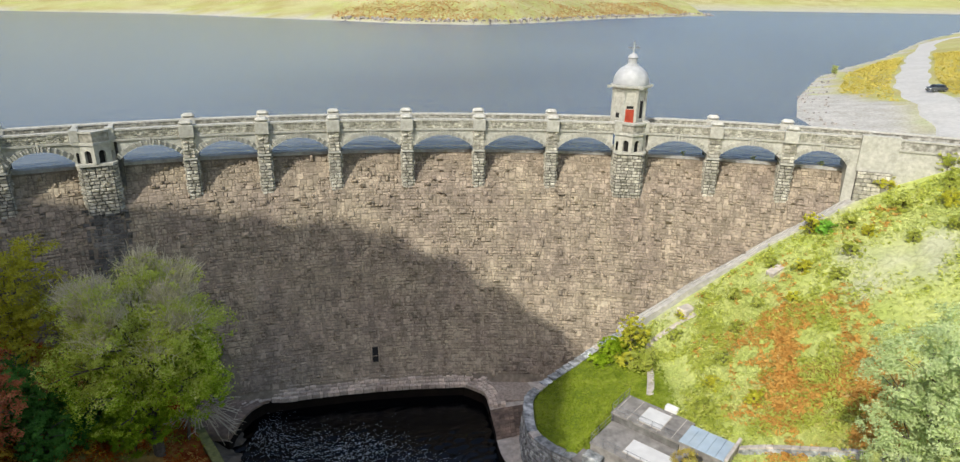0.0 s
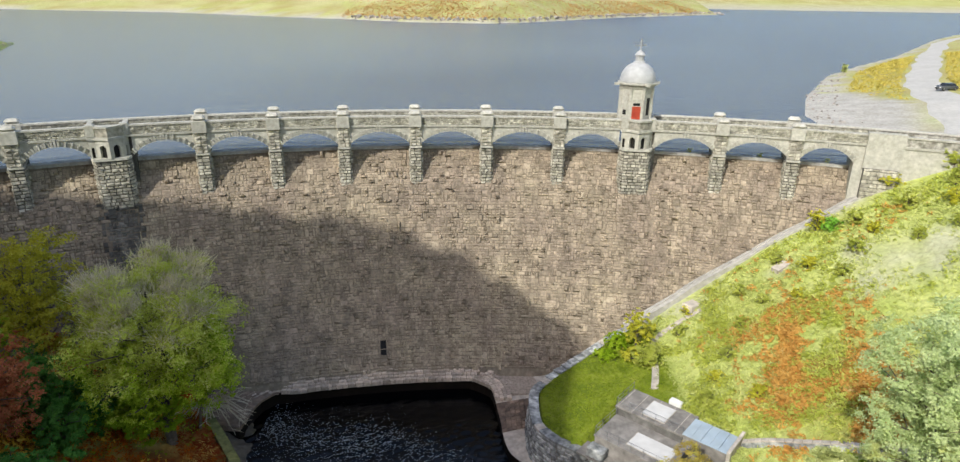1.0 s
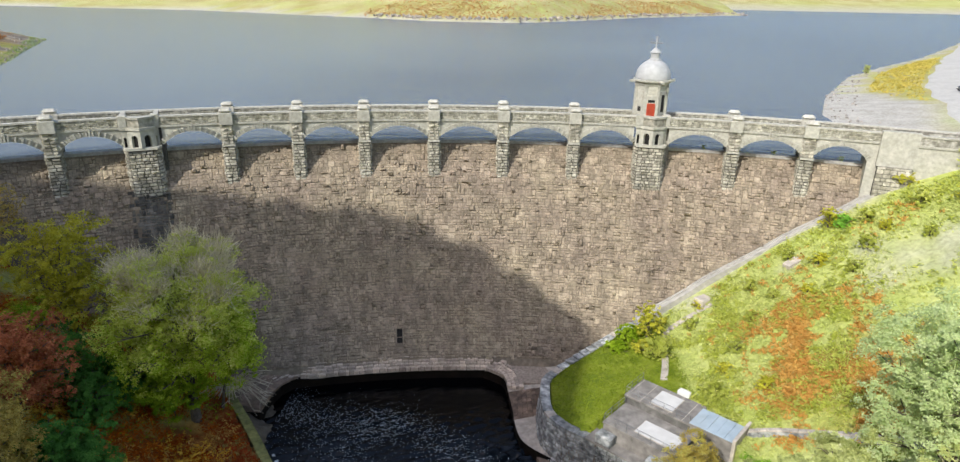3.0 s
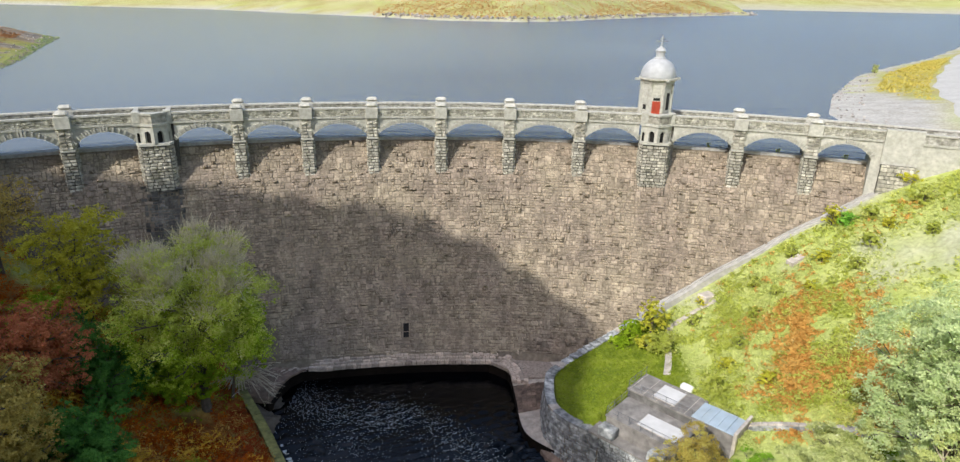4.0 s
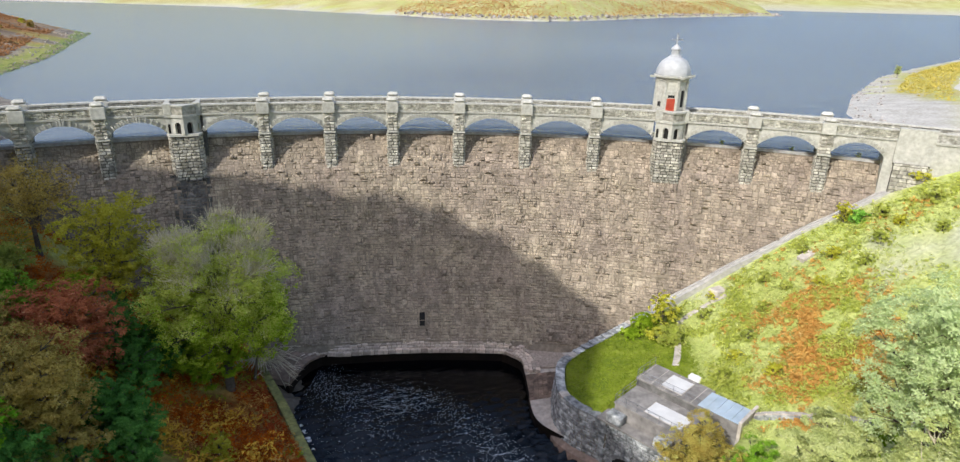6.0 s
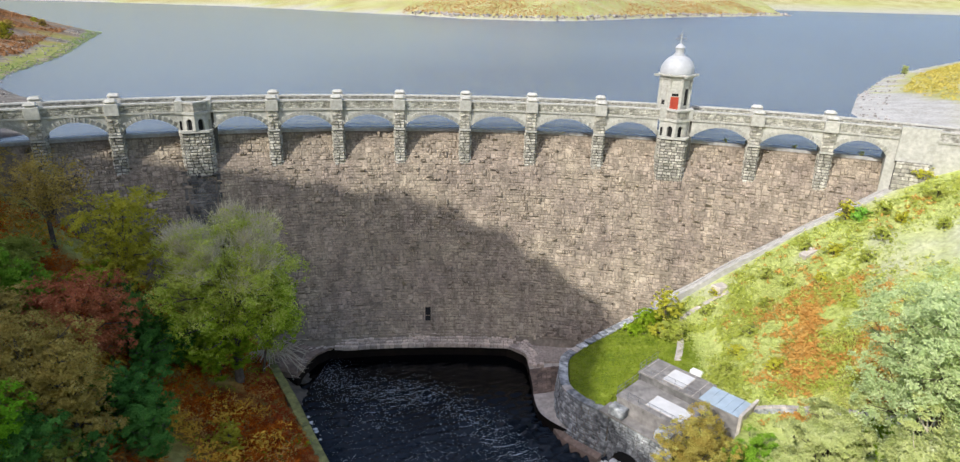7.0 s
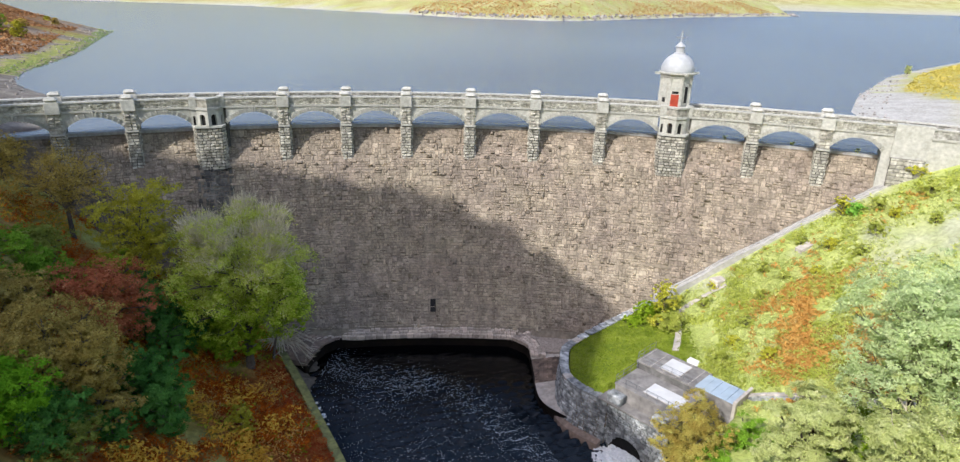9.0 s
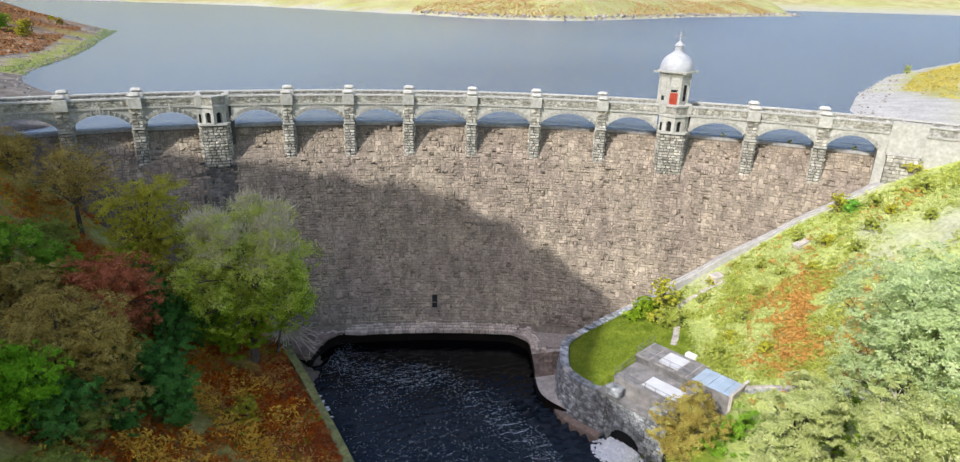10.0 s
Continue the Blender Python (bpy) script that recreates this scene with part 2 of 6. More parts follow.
def arcbox(bm, a0, a1, r0, r1, z0, z1, step=1.2):
    """A block that follows the curve of the crest."""
    n = max(1, round((a1 - a0) / step))
    rings = []
    for i in range(n + 1):
        a = a0 + (a1 - a0) * i / n
        rings.append([bm.verts.new(on(a, r, z)) for r, z in ((r0, z0), (r1, z0), (r1, z1), (r0, z1))])
    for p, q in zip(rings, rings[1:]):
        for i in range(4):
            bm.faces.new((p[i], p[(i + 1) % 4], q[(i + 1) % 4], q[i]))
    bm.faces.new(rings[0])
    bm.faces.new(rings[-1][::-1])


def prism(bm, pts, z0, z1):
    """An upright prism over a plan of points; z1 may be a list."""
    n = len(pts)
    z1 = z1 if isinstance(z1, (list, tuple)) else [z1] * n
    lo = [bm.verts.new((x, y, z0)) for x, y in pts]
    hi = [bm.verts.new((x, y, z)) for (x, y), z in zip(pts, z1)]
    bm.faces.new(lo[::-1])
    bm.faces.new(hi)
    for i in range(n):
        bm.faces.new((lo[i], lo[(i + 1) % n], hi[(i + 1) % n], hi[i]))


def lathe(bm, prof, sides=16, turn=0.0):
    """A turned form from (radius, height) pairs."""
    rings = [[bm.verts.new((r * math.cos(turn + 2 * math.pi * i / sides), r * math.sin(turn + 2 * math.pi * i / sides), z)) for i in range(sides)] for r, z in prof]
    for p, q in zip(rings, rings[1:]):
        for i in range(sides):
            bm.faces.new((p[i], p[(i + 1) % sides], q[(i + 1) % sides], q[i]))
    bm.faces.new(rings[0][::-1])
    bm.faces.new(rings[-1])


def tube(bm, pts, radii, sides=6):
    """A tapered tube along points."""
    rings = []
    for i, p in enumerate(pts):
        d = (pts[min(i + 1, len(pts) - 1)] - pts[max(i - 1, 0)]).normalized()
        x = d.orthogonal().normalized()
        y = d.cross(x)
        rings.append([bm.verts.new(p + (x * math.cos(2 * math.pi * k / sides) + y * math.sin(2 * math.pi * k / sides)) * radii[i]) for k in range(sides)])
    for p, q in zip(rings, rings[1:]):
        for k in range(sides):
            bm.faces.new((p[k], p[(k + 1) % sides], q[(k + 1) % sides], q[k]))
    bm.faces.new(rings[0][::-1])
    bm.faces.new(rings[-1])


# ---- ground ----
def wall_right_x(y):
    return np.interp(y, [-60, 20, 47.2, 52.6, 55, 57.4, 64.2, 66.6, 70.7, 77, 80], [20, 18, 17.4, 10.6, 7.3, 5.5, 5.5, 7.6, 12.5, 20.5, 24])


def wall_left_x(y):
    return np.interp(y, [-60, 10, 39.7, 60.5, 70], [-4, -4, -15.9, -31.6, -38.5])


def soft(x, k):
    """A soft step up from 0: 0 below, x above."""
    return k * np.logaddexp(0, x / k)


def rough_at(x, y):
    """Hummocks: a few crossing waves of uneven length."""
    s = 0
    for f, ph, amp in ((0.11, 0.3, 1.0), (0.19, 1.9, 0.7), (0.37, 4.1, 0.4), (0.71, 2.2, 0.2)):
        s = s + amp * np.sin(f * (x * 0.9 + y * 0.35) + ph) * np.cos(f * (y * 0.85 - x * 0.5) + ph * 1.7)
    return s


SUN_H = (math.sin(radians(SUN_AZ)), math.cos(radians(SUN_AZ)))


def height(x, y):
    x, y = np.asarray(x, float), np.asarray(y, float)
    hum = rough_at(x, y)
    # below the dam
    xr, xl = wall_right_x(y), wall_left_x(y)
    hill = 14 + 0.68 * (x - 28.6) + 0.10 * (np.clip(y, -20, 85) - 78)
    hill = hill - soft(hill - 33, 1.5) * 0.8
    right = np.maximum(5.6 + 0.2 * np.clip(x - 6, 0, 18), hill + 0.25 * hum)
    d = xl - x
    left = 3.9 + 0.2 * np.clip(d, 0, 400) + 0.5 * soft(d - 10, 2) + 0.2 * soft(-48 - x, 3) + 0.4 * hum
    # the crest of the valley's shaded side
    s = x * SUN_H[0] + y * SUN_H[1]
    u = -x * SUN_H[1] + y * SUN_H[0]
    crest = np.interp(u, [-150, -105, -88, -84.8, -80.7, -78.1, -73.8, -67.8, -60, -54.7, -47.4, -40.1, -34.1, -29.7, -27, -25, -21, -18, -14, -8, 5, 60], [99.8, 126.8, 128.7, 131.3, 134.3, 137.0, 140.9, 144.2, 149.5, 150.9, 151.2, 149.3, 147.5, 144.7, 138.0, 132.8, 127.5, 126.5, 125.5, 112.0, 104.0, 95.0])
    crest = crest + 0.6 * np.sin(u * 0.9) + 0.5 * np.sin(u * 2.1 + 1) + 0.4 * np.sin(u * 4.3 + 2)
    lim = crest + np.where(s < 95, 0.855 * (s - 95), -0.25 * (s - 95))
    w = np.clip((s - 25) / 65, 0, 1)
    left = np.minimum(left, lim) * (1 - w) + lim * w
    gp, gq = (x - 10.6) * 0.77 - (y - 52.9) * 0.64, (x - 10.6) * 0.64 + (y - 52.9) * 0.77
    right = np.where((gp > -0.8) & (gp < 12.6) & (gq > -3.5) & (gq < 8.9), np.minimum(right, np.where(gq < 0.6, -1.5, 4.5)), right)
    down = np.where(x > xr + 0.6, right, np.where(x < xl - 0.6, left, -1.5))
    # above the dam: banks of the lake
    xs = np.interp(y, [70, 105, 122, 147, 190, 225, 267, 398, 592, 1000, 3000], [56, 57, 60, 72, 97, 125, 162, 262, 424, 760, 2600])
    dr = x - xs
    bank_r = LAKE + np.where(dr < 0, 0.3 * dr, 0.11 * dr) + 0.12 * soft(dr - 55, 6) + 0.25 * hum * np.clip(dr / 20, 0, 1)
    xt = np.interp(y, [70, 95, 100, 104, 109, 117, 129, 146, 155, 176, 214, 263, 272, 300, 420], [-68, -85, -93, -99, -105.7, -113.4, -121, -128.6, -132.3, -143.4, -166, -194, -208, -330, -800])
    dl = xt - x
    bank_l = LAKE + np.where(dl < 0, 0.3 * dl, 0.10 * dl) + 0.18 * soft(dl - 22, 4) + 0.25 * hum * np.clip(dl / 20, 0, 1)
    ys = np.interp(x, [-900, -545, -350, -133, -71, -5, 34, 159, 327, 368, 392, 420], [745, 752, 734, 608, 562, 558, 600, 822, 1045, 1082, 1300, 1900])
    df = y - ys
    far = LAKE + np.where(df < 0, 0.1 * df, 0.16 * df) + 2.0 * np.clip(df / 3, 0, 1) + 0.02 * np.clip(df, 0, 900) * (1 + 0.5 * np.sin(x * 0.011)) + 1.2 * rough_at(x * 0.3, y * 0.3) * np.clip(df / 40, 0, 1)
    far = np.minimum(far, LAKE + 150 + 20 * rough_at(x * 0.02, y * 0.02))
    up = np.maximum(np.maximum(np.maximum(bank_r, bank_l), far), 25.0)
    up = np.minimum(up, LAKE + 220)
    rho = np.hypot(x - CX, y - CY) - R
    side = np.where((y > -20) & (np.abs(x) < 140), np.clip((rho - 1.0) / 6, 0, 1), (y > 60) * 1.0)
    side = np.where(np.abs(x) >= 140, np.clip((y - 20) / 60, 0, 1), side)
    side = side * side * (3 - 2 * side)
    return down * (1 - side) + up * side


SKIRT = [(48.5, 28.6), (45.15, 26.6), (41.5, 24.1), (35.9, 20.5), (31.5, 17.4), (26, 14.0), (22, 11.2), (16, 7.9)]


def skirt_gap(x, y):
    """Metres from the channel kerb at the foot of the dam, on the plan."""
    a = np.arctan2(x - CX, y - CY) * R
    z = np.interp(a, [p[0] for p in SKIRT[::-1]], [p[1] for p in SKIRT[::-1]])
    r = np.interp(z, [2.0, 2.6, 5.5, 11.0, 18.0, 25.0, 27.5, 29.0], [-16.2, -14.8, -12.6, -9.2, -6.1, -3.3, -1.6, -0.55]) - 0.5
    return np.where((a > 16) & (a < 49), np.abs(np.hypot(x - CX, y - CY) - R - r), 99.0)


def build_ground():
    gx = np.unique(np.concatenate([np.arange(-78, 78, 0.9), np.arange(-160, -78, 2.5), np.arange(78, 160, 3.0), np.arange(160, 330, 6.0), np.arange(-700, 700, 25.0), np.linspace(-4800, 4800, 49)]).round(2))
    gy = np.unique(np.concatenate([np.arange(-24, 100, 0.9), np.arange(-110, -24, 2.5), np.arange(100, 180, 2.0), np.arange(180, 300, 5.0), np.arange(300, 460, 8.0), np.arange(-150, 1300, 20.0), np.linspace(-4800, 4800, 49)]).round(2))
    X, Y = np.meshgrid(gx, gy)
    Z = height(X, Y)
    nx, ny = len(gx), len(gy)
    verts = np.stack([X, Y, Z], -1).reshape(-1, 3)
    idx = np.arange(nx * ny).reshape(ny, nx)
    faces = np.stack([idx[:-1, :-1], idx[:-1, 1:], idx[1:, 1:], idx[1:, :-1]], -1).reshape(-1, 4)
    me = bpy.data.meshes.new("ground")
    me.from_pydata(verts.tolist(), [], faces.tolist())
    for p in me.polygons:
        p.use_smooth = True
    x, y, z = verts.T
    rho = np.hypot(x - CX, y - CY) - R
    upstream = (rho > 3) & (y > 20)
    rag = rough_at(x * 3.1, y * 3.1)
    # red: bracken, green: bare shore, blue: open moor
    br = np.clip(0.25 + 0.5 * rough_at(x * 1.3 + 9, y * 1.3), 0, 1) * (~upstream)
    br = np.where((x < 0) & ~upstream, np.clip(0.85 + 0.4 * rag, 0.3, 1), br)
    br = np.where((x < -60) & upstream & (y < 300), np.clip(0.9 + 0.25 * rag, 0, 1), br)
    br = np.where((x < -54) & (y > 48) & ~upstream, np.clip(0.3 + 0.4 * rag, 0, 0.7), br)
    orange = np.exp(-(((x - 33.2) / 4.2) ** 2 + ((y - 55.5) / 9.5) ** 2)) + 0.06 * np.exp(-(((x - 47) / 5) ** 2 + ((y - 72) / 3) ** 2))
    br = np.where((x > 0) & ~upstream, np.clip(orange * (0.5 + 0.7 * rag), 0, 0.6), br)
    br = np.where((x > 60) & upstream & (y < 420), np.clip(0.12 + 0.25 * rough_at(x, y), 0, 0.4), br)
    strip = np.where(x > 0, 0.9, 1.8)
    sh = np.clip((LAKE + strip + 0.5 * rag - z) / 0.8, 0, 1) * upstream
    bare = np.clip(np.maximum((83 + 2.5 * rag - x) / 3 * (y < 165), (129 + 2.5 * rag - y) / 4), 0, 1)
    sh = np.where((x > 40) & (y < 170), np.maximum(sh, bare * upstream), sh)
    verge = np.exp(-((((x - 78.5) * 0.87 - (y - 114) * 0.5) / 3.0) ** 2)) * np.clip((y - 96) / 6, 0, 1) * np.clip((134 - y) / 6, 0, 1)
    sh = np.where(x > 40, sh * (1 - 0.55 * verge), sh)
    sh = np.where(y > 450, np.clip((LAKE + 1.0 + 0.5 * rag - z) / 0.8, 0, 1), sh)
    sh = np.where((x < -60) & (y < 300), sh * 0.55, sh)
    worn = sum(np.exp(-(((x - wx) / wr) ** 2 + ((y - wy) / wr) ** 2)) for wx, wy, wr in ((36.2, 72.6, 1.7), (45.6, 65.5, 2.8), (48.6, 64.0, 2.8), (43.0, 69.0, 1.6), (26.5, 74.6, 2.1), (24.8, 76.0, 1.8), (41.9, 62.8, 1.8), (46.0, 61.5, 2.2)))
    worn = np.maximum(worn, np.exp(-(skirt_gap(x, y) / 1.5) ** 2))
    sh = np.where((x > 20) & ~upstream, np.clip(worn * (0.45 + 0.35 * rag), 0, 0.55), sh)
    moor = np.where(upstream, np.clip(0.8 + 0.4 * rag, 0, 1), 0) * np.where((x < -60) & (y < 300), 0.15, 1.0)
    rough_grass = np.where((x > 0) & (x < 22.5) & ~upstream, np.clip((x - 20.5 + 0.6 * rag) / 1.5, 0, 1), 1.0)
    edge_l = np.interp(y, [95, 104, 117, 129, 146, 176, 214, 263], [-85, -99, -113.4, -121, -128.6, -143.4, -166, -194])
    turf = (x < -60) & upstream & (y > 118) & (y < 268) & (edge_l - x > 1.5) & (edge_l - x < 9 + 2 * rag)
    rough_grass = np.where(turf, 0.1, rough_grass)
    br, sh, moor = np.where(turf, 0.1, br), np.where(turf, 0.1, sh), np.where(turf, 0.0, moor)
    mud = (x < -60) & upstream & (y < 275) & ~turf & (edge_l - x < 20)
    sh, br = np.where(mud, 0.4, sh), np.where(mud, 0.8, br)
    col = np.stack([br, sh, moor, rough_grass], -1).astype("f")
    ca = me.color_attributes.new("cover", "FLOAT_COLOR", "POINT")
    ca.data.foreach_set("color", col.ravel())
    off = edge_l - x
    bank = (x < -60) & upstream & (y < 300) & ~turf
    heath = np.where(bank, np.clip((off - 17 + 4 * rag) / 6, 0, 1), 0)
    muddy = np.where(bank, np.clip((19 - off + 4 * rag) / 6, 0, 1), 0)
    wet = np.stack([muddy, heath, 0 * x, 0 * x + 1], -1).astype("f")
    ca = me.color_attributes.new("wet", "FLOAT_COLOR", "POINT")
    ca.data.foreach_set("color", wet.ravel())
    me.materials.append(GROUND)
    return tagged(new("ground", me), "grassy and bracken-covered valley sides and lake shores", "ground", kind="structure")


build_ground()


def sheet(name, x0, x1, y0, y1, z, material, label, cells=1):
    bm = bmesh.new()
    bmesh.ops.create_grid(bm, x_segments=cells, y_segments=cells, size=0.5, matrix=Matrix.LocRotScale(((x0 + x1) / 2, (y0 + y1) / 2, z), None, (x1 - x0, y1 - y0, 1)))
    return tagged(part(name, bm, material), label, "water", kind="structure")


bm = bmesh.new()
edge = [on(a, 1.5, LAKE) for a in np.linspace(-100, 75, 60)]
back = [bm.verts.new((p.x, p.y, LAKE)) for p in edge]
out = [bm.verts.new((p.x * 64, 4800, LAKE)) for p in edge]
mid = [bm.verts.new((p.x * 14, 700, LAKE)) for p in edge]
for k in range(len(edge) - 1):
    bm.faces.new((back[k], back[k + 1], mid[k + 1], mid[k]))
    bm.faces.new((mid[k], mid[k + 1], out[k + 1], out[k]))
tagged(part("lake_water", bm, LAKEWATER), "wind-rippled blue-grey reservoir water behind the dam", "water", kind="structure")


def pool_z(X, Y):
    """Short steep wavelets, driven down the pool, calm under the dam."""
    rng = np.random.default_rng(6)
    Z = np.zeros_like(X)
    for k in range(26):
        wl = rng.uniform(0.55, 1.7)
        q = rng.normal(1.85, 0.45)
        f = 2 * np.pi / wl
        Z += wl * 0.065 * np.sin(f * (X * np.cos(q) + Y * np.sin(q)) + rng.uniform(0, 6.28) + 0.8 * np.sin(0.31 * X + 0.23 * Y + k))
    return Z * np.clip((67 - Y) / 16, 0.03, 1.15) * np.clip(0.75 + 0.5 * rough_at(X * 1.6, Y * 1.6), 0.3, 1.3)


def pool():
    gx, gy = np.arange(-32, 20, 0.2), np.arange(30, 74, 0.2)
    X, Y = np.meshgrid(gx, gy)
    Z = pool_z(X, Y)
    ny, nx = X.shape
    idx = np.arange(nx * ny).reshape(ny, nx)
    me = bpy.data.meshes.new("pool_water")
    me.from_pydata(np.stack([X, Y, Z], -1).reshape(-1, 3).tolist(), [], np.stack([idx[:-1, :-1], idx[:-1, 1:], idx[1:, 1:], idx[1:, :-1]], -1).reshape(-1, 4).tolist())
    for p in me.polygons:
        p.use_smooth = True
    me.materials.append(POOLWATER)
    tagged(new("pool_water", me), "dark rippled water in the pool below the dam", "water", kind="structure")


pool()


def silt_bank():
    """Grey silt and rubble heaped in the corner between the river wall and the dam."""
    gy = np.linspace(54.8, 68.5, 56)
    gu = np.linspace(0, 1, 26)
    edge = np.interp(gy, [54.8, 57.8, 62.0, 66.5, 68.5], [-26.5, -26.6, -27.2, -27.7, -27.6])
    inner = wall_left_x(gy) + 0.25
    X = inner[:, None] + (np.maximum(edge, inner + 0.05) - inner)[:, None] * gu
    Y = np.repeat(gy[:, None], 26, 1)
    Z = -0.25 + 2.3 * (1 - gu) ** 1.2 * np.clip((edge - inner) / 4, 0, 1)[:, None] + 0.35 * rough_at(X * 9, Y * 9) + 0.25 * (1 - gu)
    idx = np.arange(X.size).reshape(X.shape)
    me = bpy.data.meshes.new("silt_bank")
    me.from_pydata(np.stack([X, Y, Z], -1).reshape(-1, 3).tolist(), [], np.stack([idx[:-1, :-1], idx[:-1, 1:], idx[1:, 1:], idx[1:, :-1]], -1).reshape(-1, 4).tolist())
    me.materials.append(mat("grey silt", (0.17, 0.145, 0.115), vary=0.35, fine=9, tint=(0.08, 0.07, 0.055), scale=2.5, bump=0.7))
    tagged(new("silt_bank", me), "grey-brown silt bank in the corner of the pool", "bank", kind="structure")


silt_bank()
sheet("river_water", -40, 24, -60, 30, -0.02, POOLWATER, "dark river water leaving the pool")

# ---- dam ----
PROFILE = ((30.0, 0.0), (29.6, -0.15), (29.0, -0.55), (27.5, -1.6), (25.0, -3.3), (18.0, -6.1), (11.0, -9.2), (5.5, -12.6), (2.6, -14.8), (2.0, -16.2))


def face_r(z):
    return float(np.interp(z, [p[0] for p in PROFILE[::-1]], [p[1] for p in PROFILE[::-1]]))


PIERS = (-81.5, -72.5, -63.6, -43.1, -34.0, -24.85, -15.0, -5.0, 5.2, 27.05, 36.35)
TOWERS = (-53.6, 15.9)
SHAFT = 0.74
dam = thing("dam", "curved masonry dam of brown rock-faced stone", "dam", kind="structure")


def build_dam_body():
    bm = bmesh.new()
    prof = [(r - 0.0, z) for z, r in PROFILE[:-1]] + [(-15.7, 1.9), (-15.6, -4.0), (4.0, -4.0), (2.0, 29.5), (1.2, 30.0)]
    rings = []
    for a in np.linspace(-96, 62, 120):
        rings.append([bm.verts.new(on(a, r, z)) for r, z in prof])
    n = len(prof)
    for p, q in zip(rings, rings[1:]):
        for i in range(n):
            bm.faces.new((p[i], p[(i + 1) % n], q[(i + 1) % n], q[i]))
    part("core", bm, JOINT, dam, "dark mortar joints between the stones")


build_dam_body()
bm = bmesh.new()
arcbox(bm, -89, 46, -0.22, 1.25, 29.66, 30.07, 1.2)
part("sill", bm, mat("smooth spill sill", (0.42, 0.42, 0.40), tint=(0.30, 0.30, 0.29), rough=0.5, fine=18, scale=5), dam, "smooth grey sill over which the lake spills")
WET = mat("wet dark stone", (0.014, 0.010, 0.007), tint=(0.008, 0.006, 0.005), rough=0.7, fine=18, spec=0.1)
bm = bmesh.new()
arcbox(bm, -38, 0, -15.75, -15.55, -1.5, 1.75, 1.5)
part("wet_toe", bm, WET, dam, "dark wet stone at the water line")

# ---- roadway over the crest ----
ROAD_Z, PAR_Z, TOP_Z = 33.3, 34.55, 34.75
FRONT, BACK = -2.8, 2.4
bridge = thing("bridge", "pale stone arched roadway along the crest of the dam", "bridge", kind="structure")
CROWN, SPRING = 32.65, 31.0


def arch_z(a, a0, a1):
    h, rise = (a1 - a0) / 2, CROWN - SPRING
    rad = (h * h + rise * rise) / (2 * rise)
    return CROWN - rad + math.sqrt(max(rad * rad - (a - (a0 + a1) / 2) ** 2, 0))


def bays():
    marks = [(p - SHAFT, p + SHAFT) for p in PIERS] + [(TOWERS[0] - 2.1, TOWERS[0] + 2.5), (TOWERS[1] - 2.4, TOWERS[1] + 2.4), (43.4, 48), (-91, -90)]
    marks.sort()
    return [(p[1], q[0]) for p, q in zip(marks, marks[1:])]


def build_bridge():
    for a0, a1 in bays():
        bm = bmesh.new()
        rings = []
        for i in range(17):
            a = a0 + (a1 - a0) * i / 16
            z = arch_z(a, a0, a1)
            rings.append([bm.verts.new(on(a, r, zz)) for r, zz in ((FRONT, z), (BACK, z), (BACK, ROAD_Z), (FRONT, ROAD_Z))])
        for p, q in zip(rings, rings[1:]):
            for i in range(4):
                bm.faces.new((p[i], p[(i + 1) % 4], q[(i + 1) % 4], q[i]))
        bm.faces.new(rings[0])
        bm.faces.new(rings[-1][::-1])
        part("arch_span", bm, ASHLAR, bridge)
    for r0, r1 in ((FRONT, FRONT + 0.45), (BACK - 0.45, BACK)):
        bm = bmesh.new()
        arcbox(bm, -96, 70, r0, r1, ROAD_Z + 0.25, PAR_Z)
        part("parapet", bm, PARAPET, bridge, "mottled stone parapet wall")
        bm = bmesh.new()
        arcbox(bm, -96, 70, r0 - 0.15, r1 + 0.15, PAR_Z, TOP_Z)
        part("coping", bm, COPING, bridge)
        bm = bmesh.new()
        arcbox(bm, -96, 70, r0 - 0.2, r1, ROAD_Z, ROAD_Z + 0.25)
        part("string_course", bm, ASHLAR, bridge)
    bm = bmesh.new()
    arcbox(bm, -96, 70, FRONT + 0.45, BACK - 0.45, ROAD_Z, ROAD_Z + 0.1)
    part("road_surface", bm, ROOF, bridge)


build_bridge()


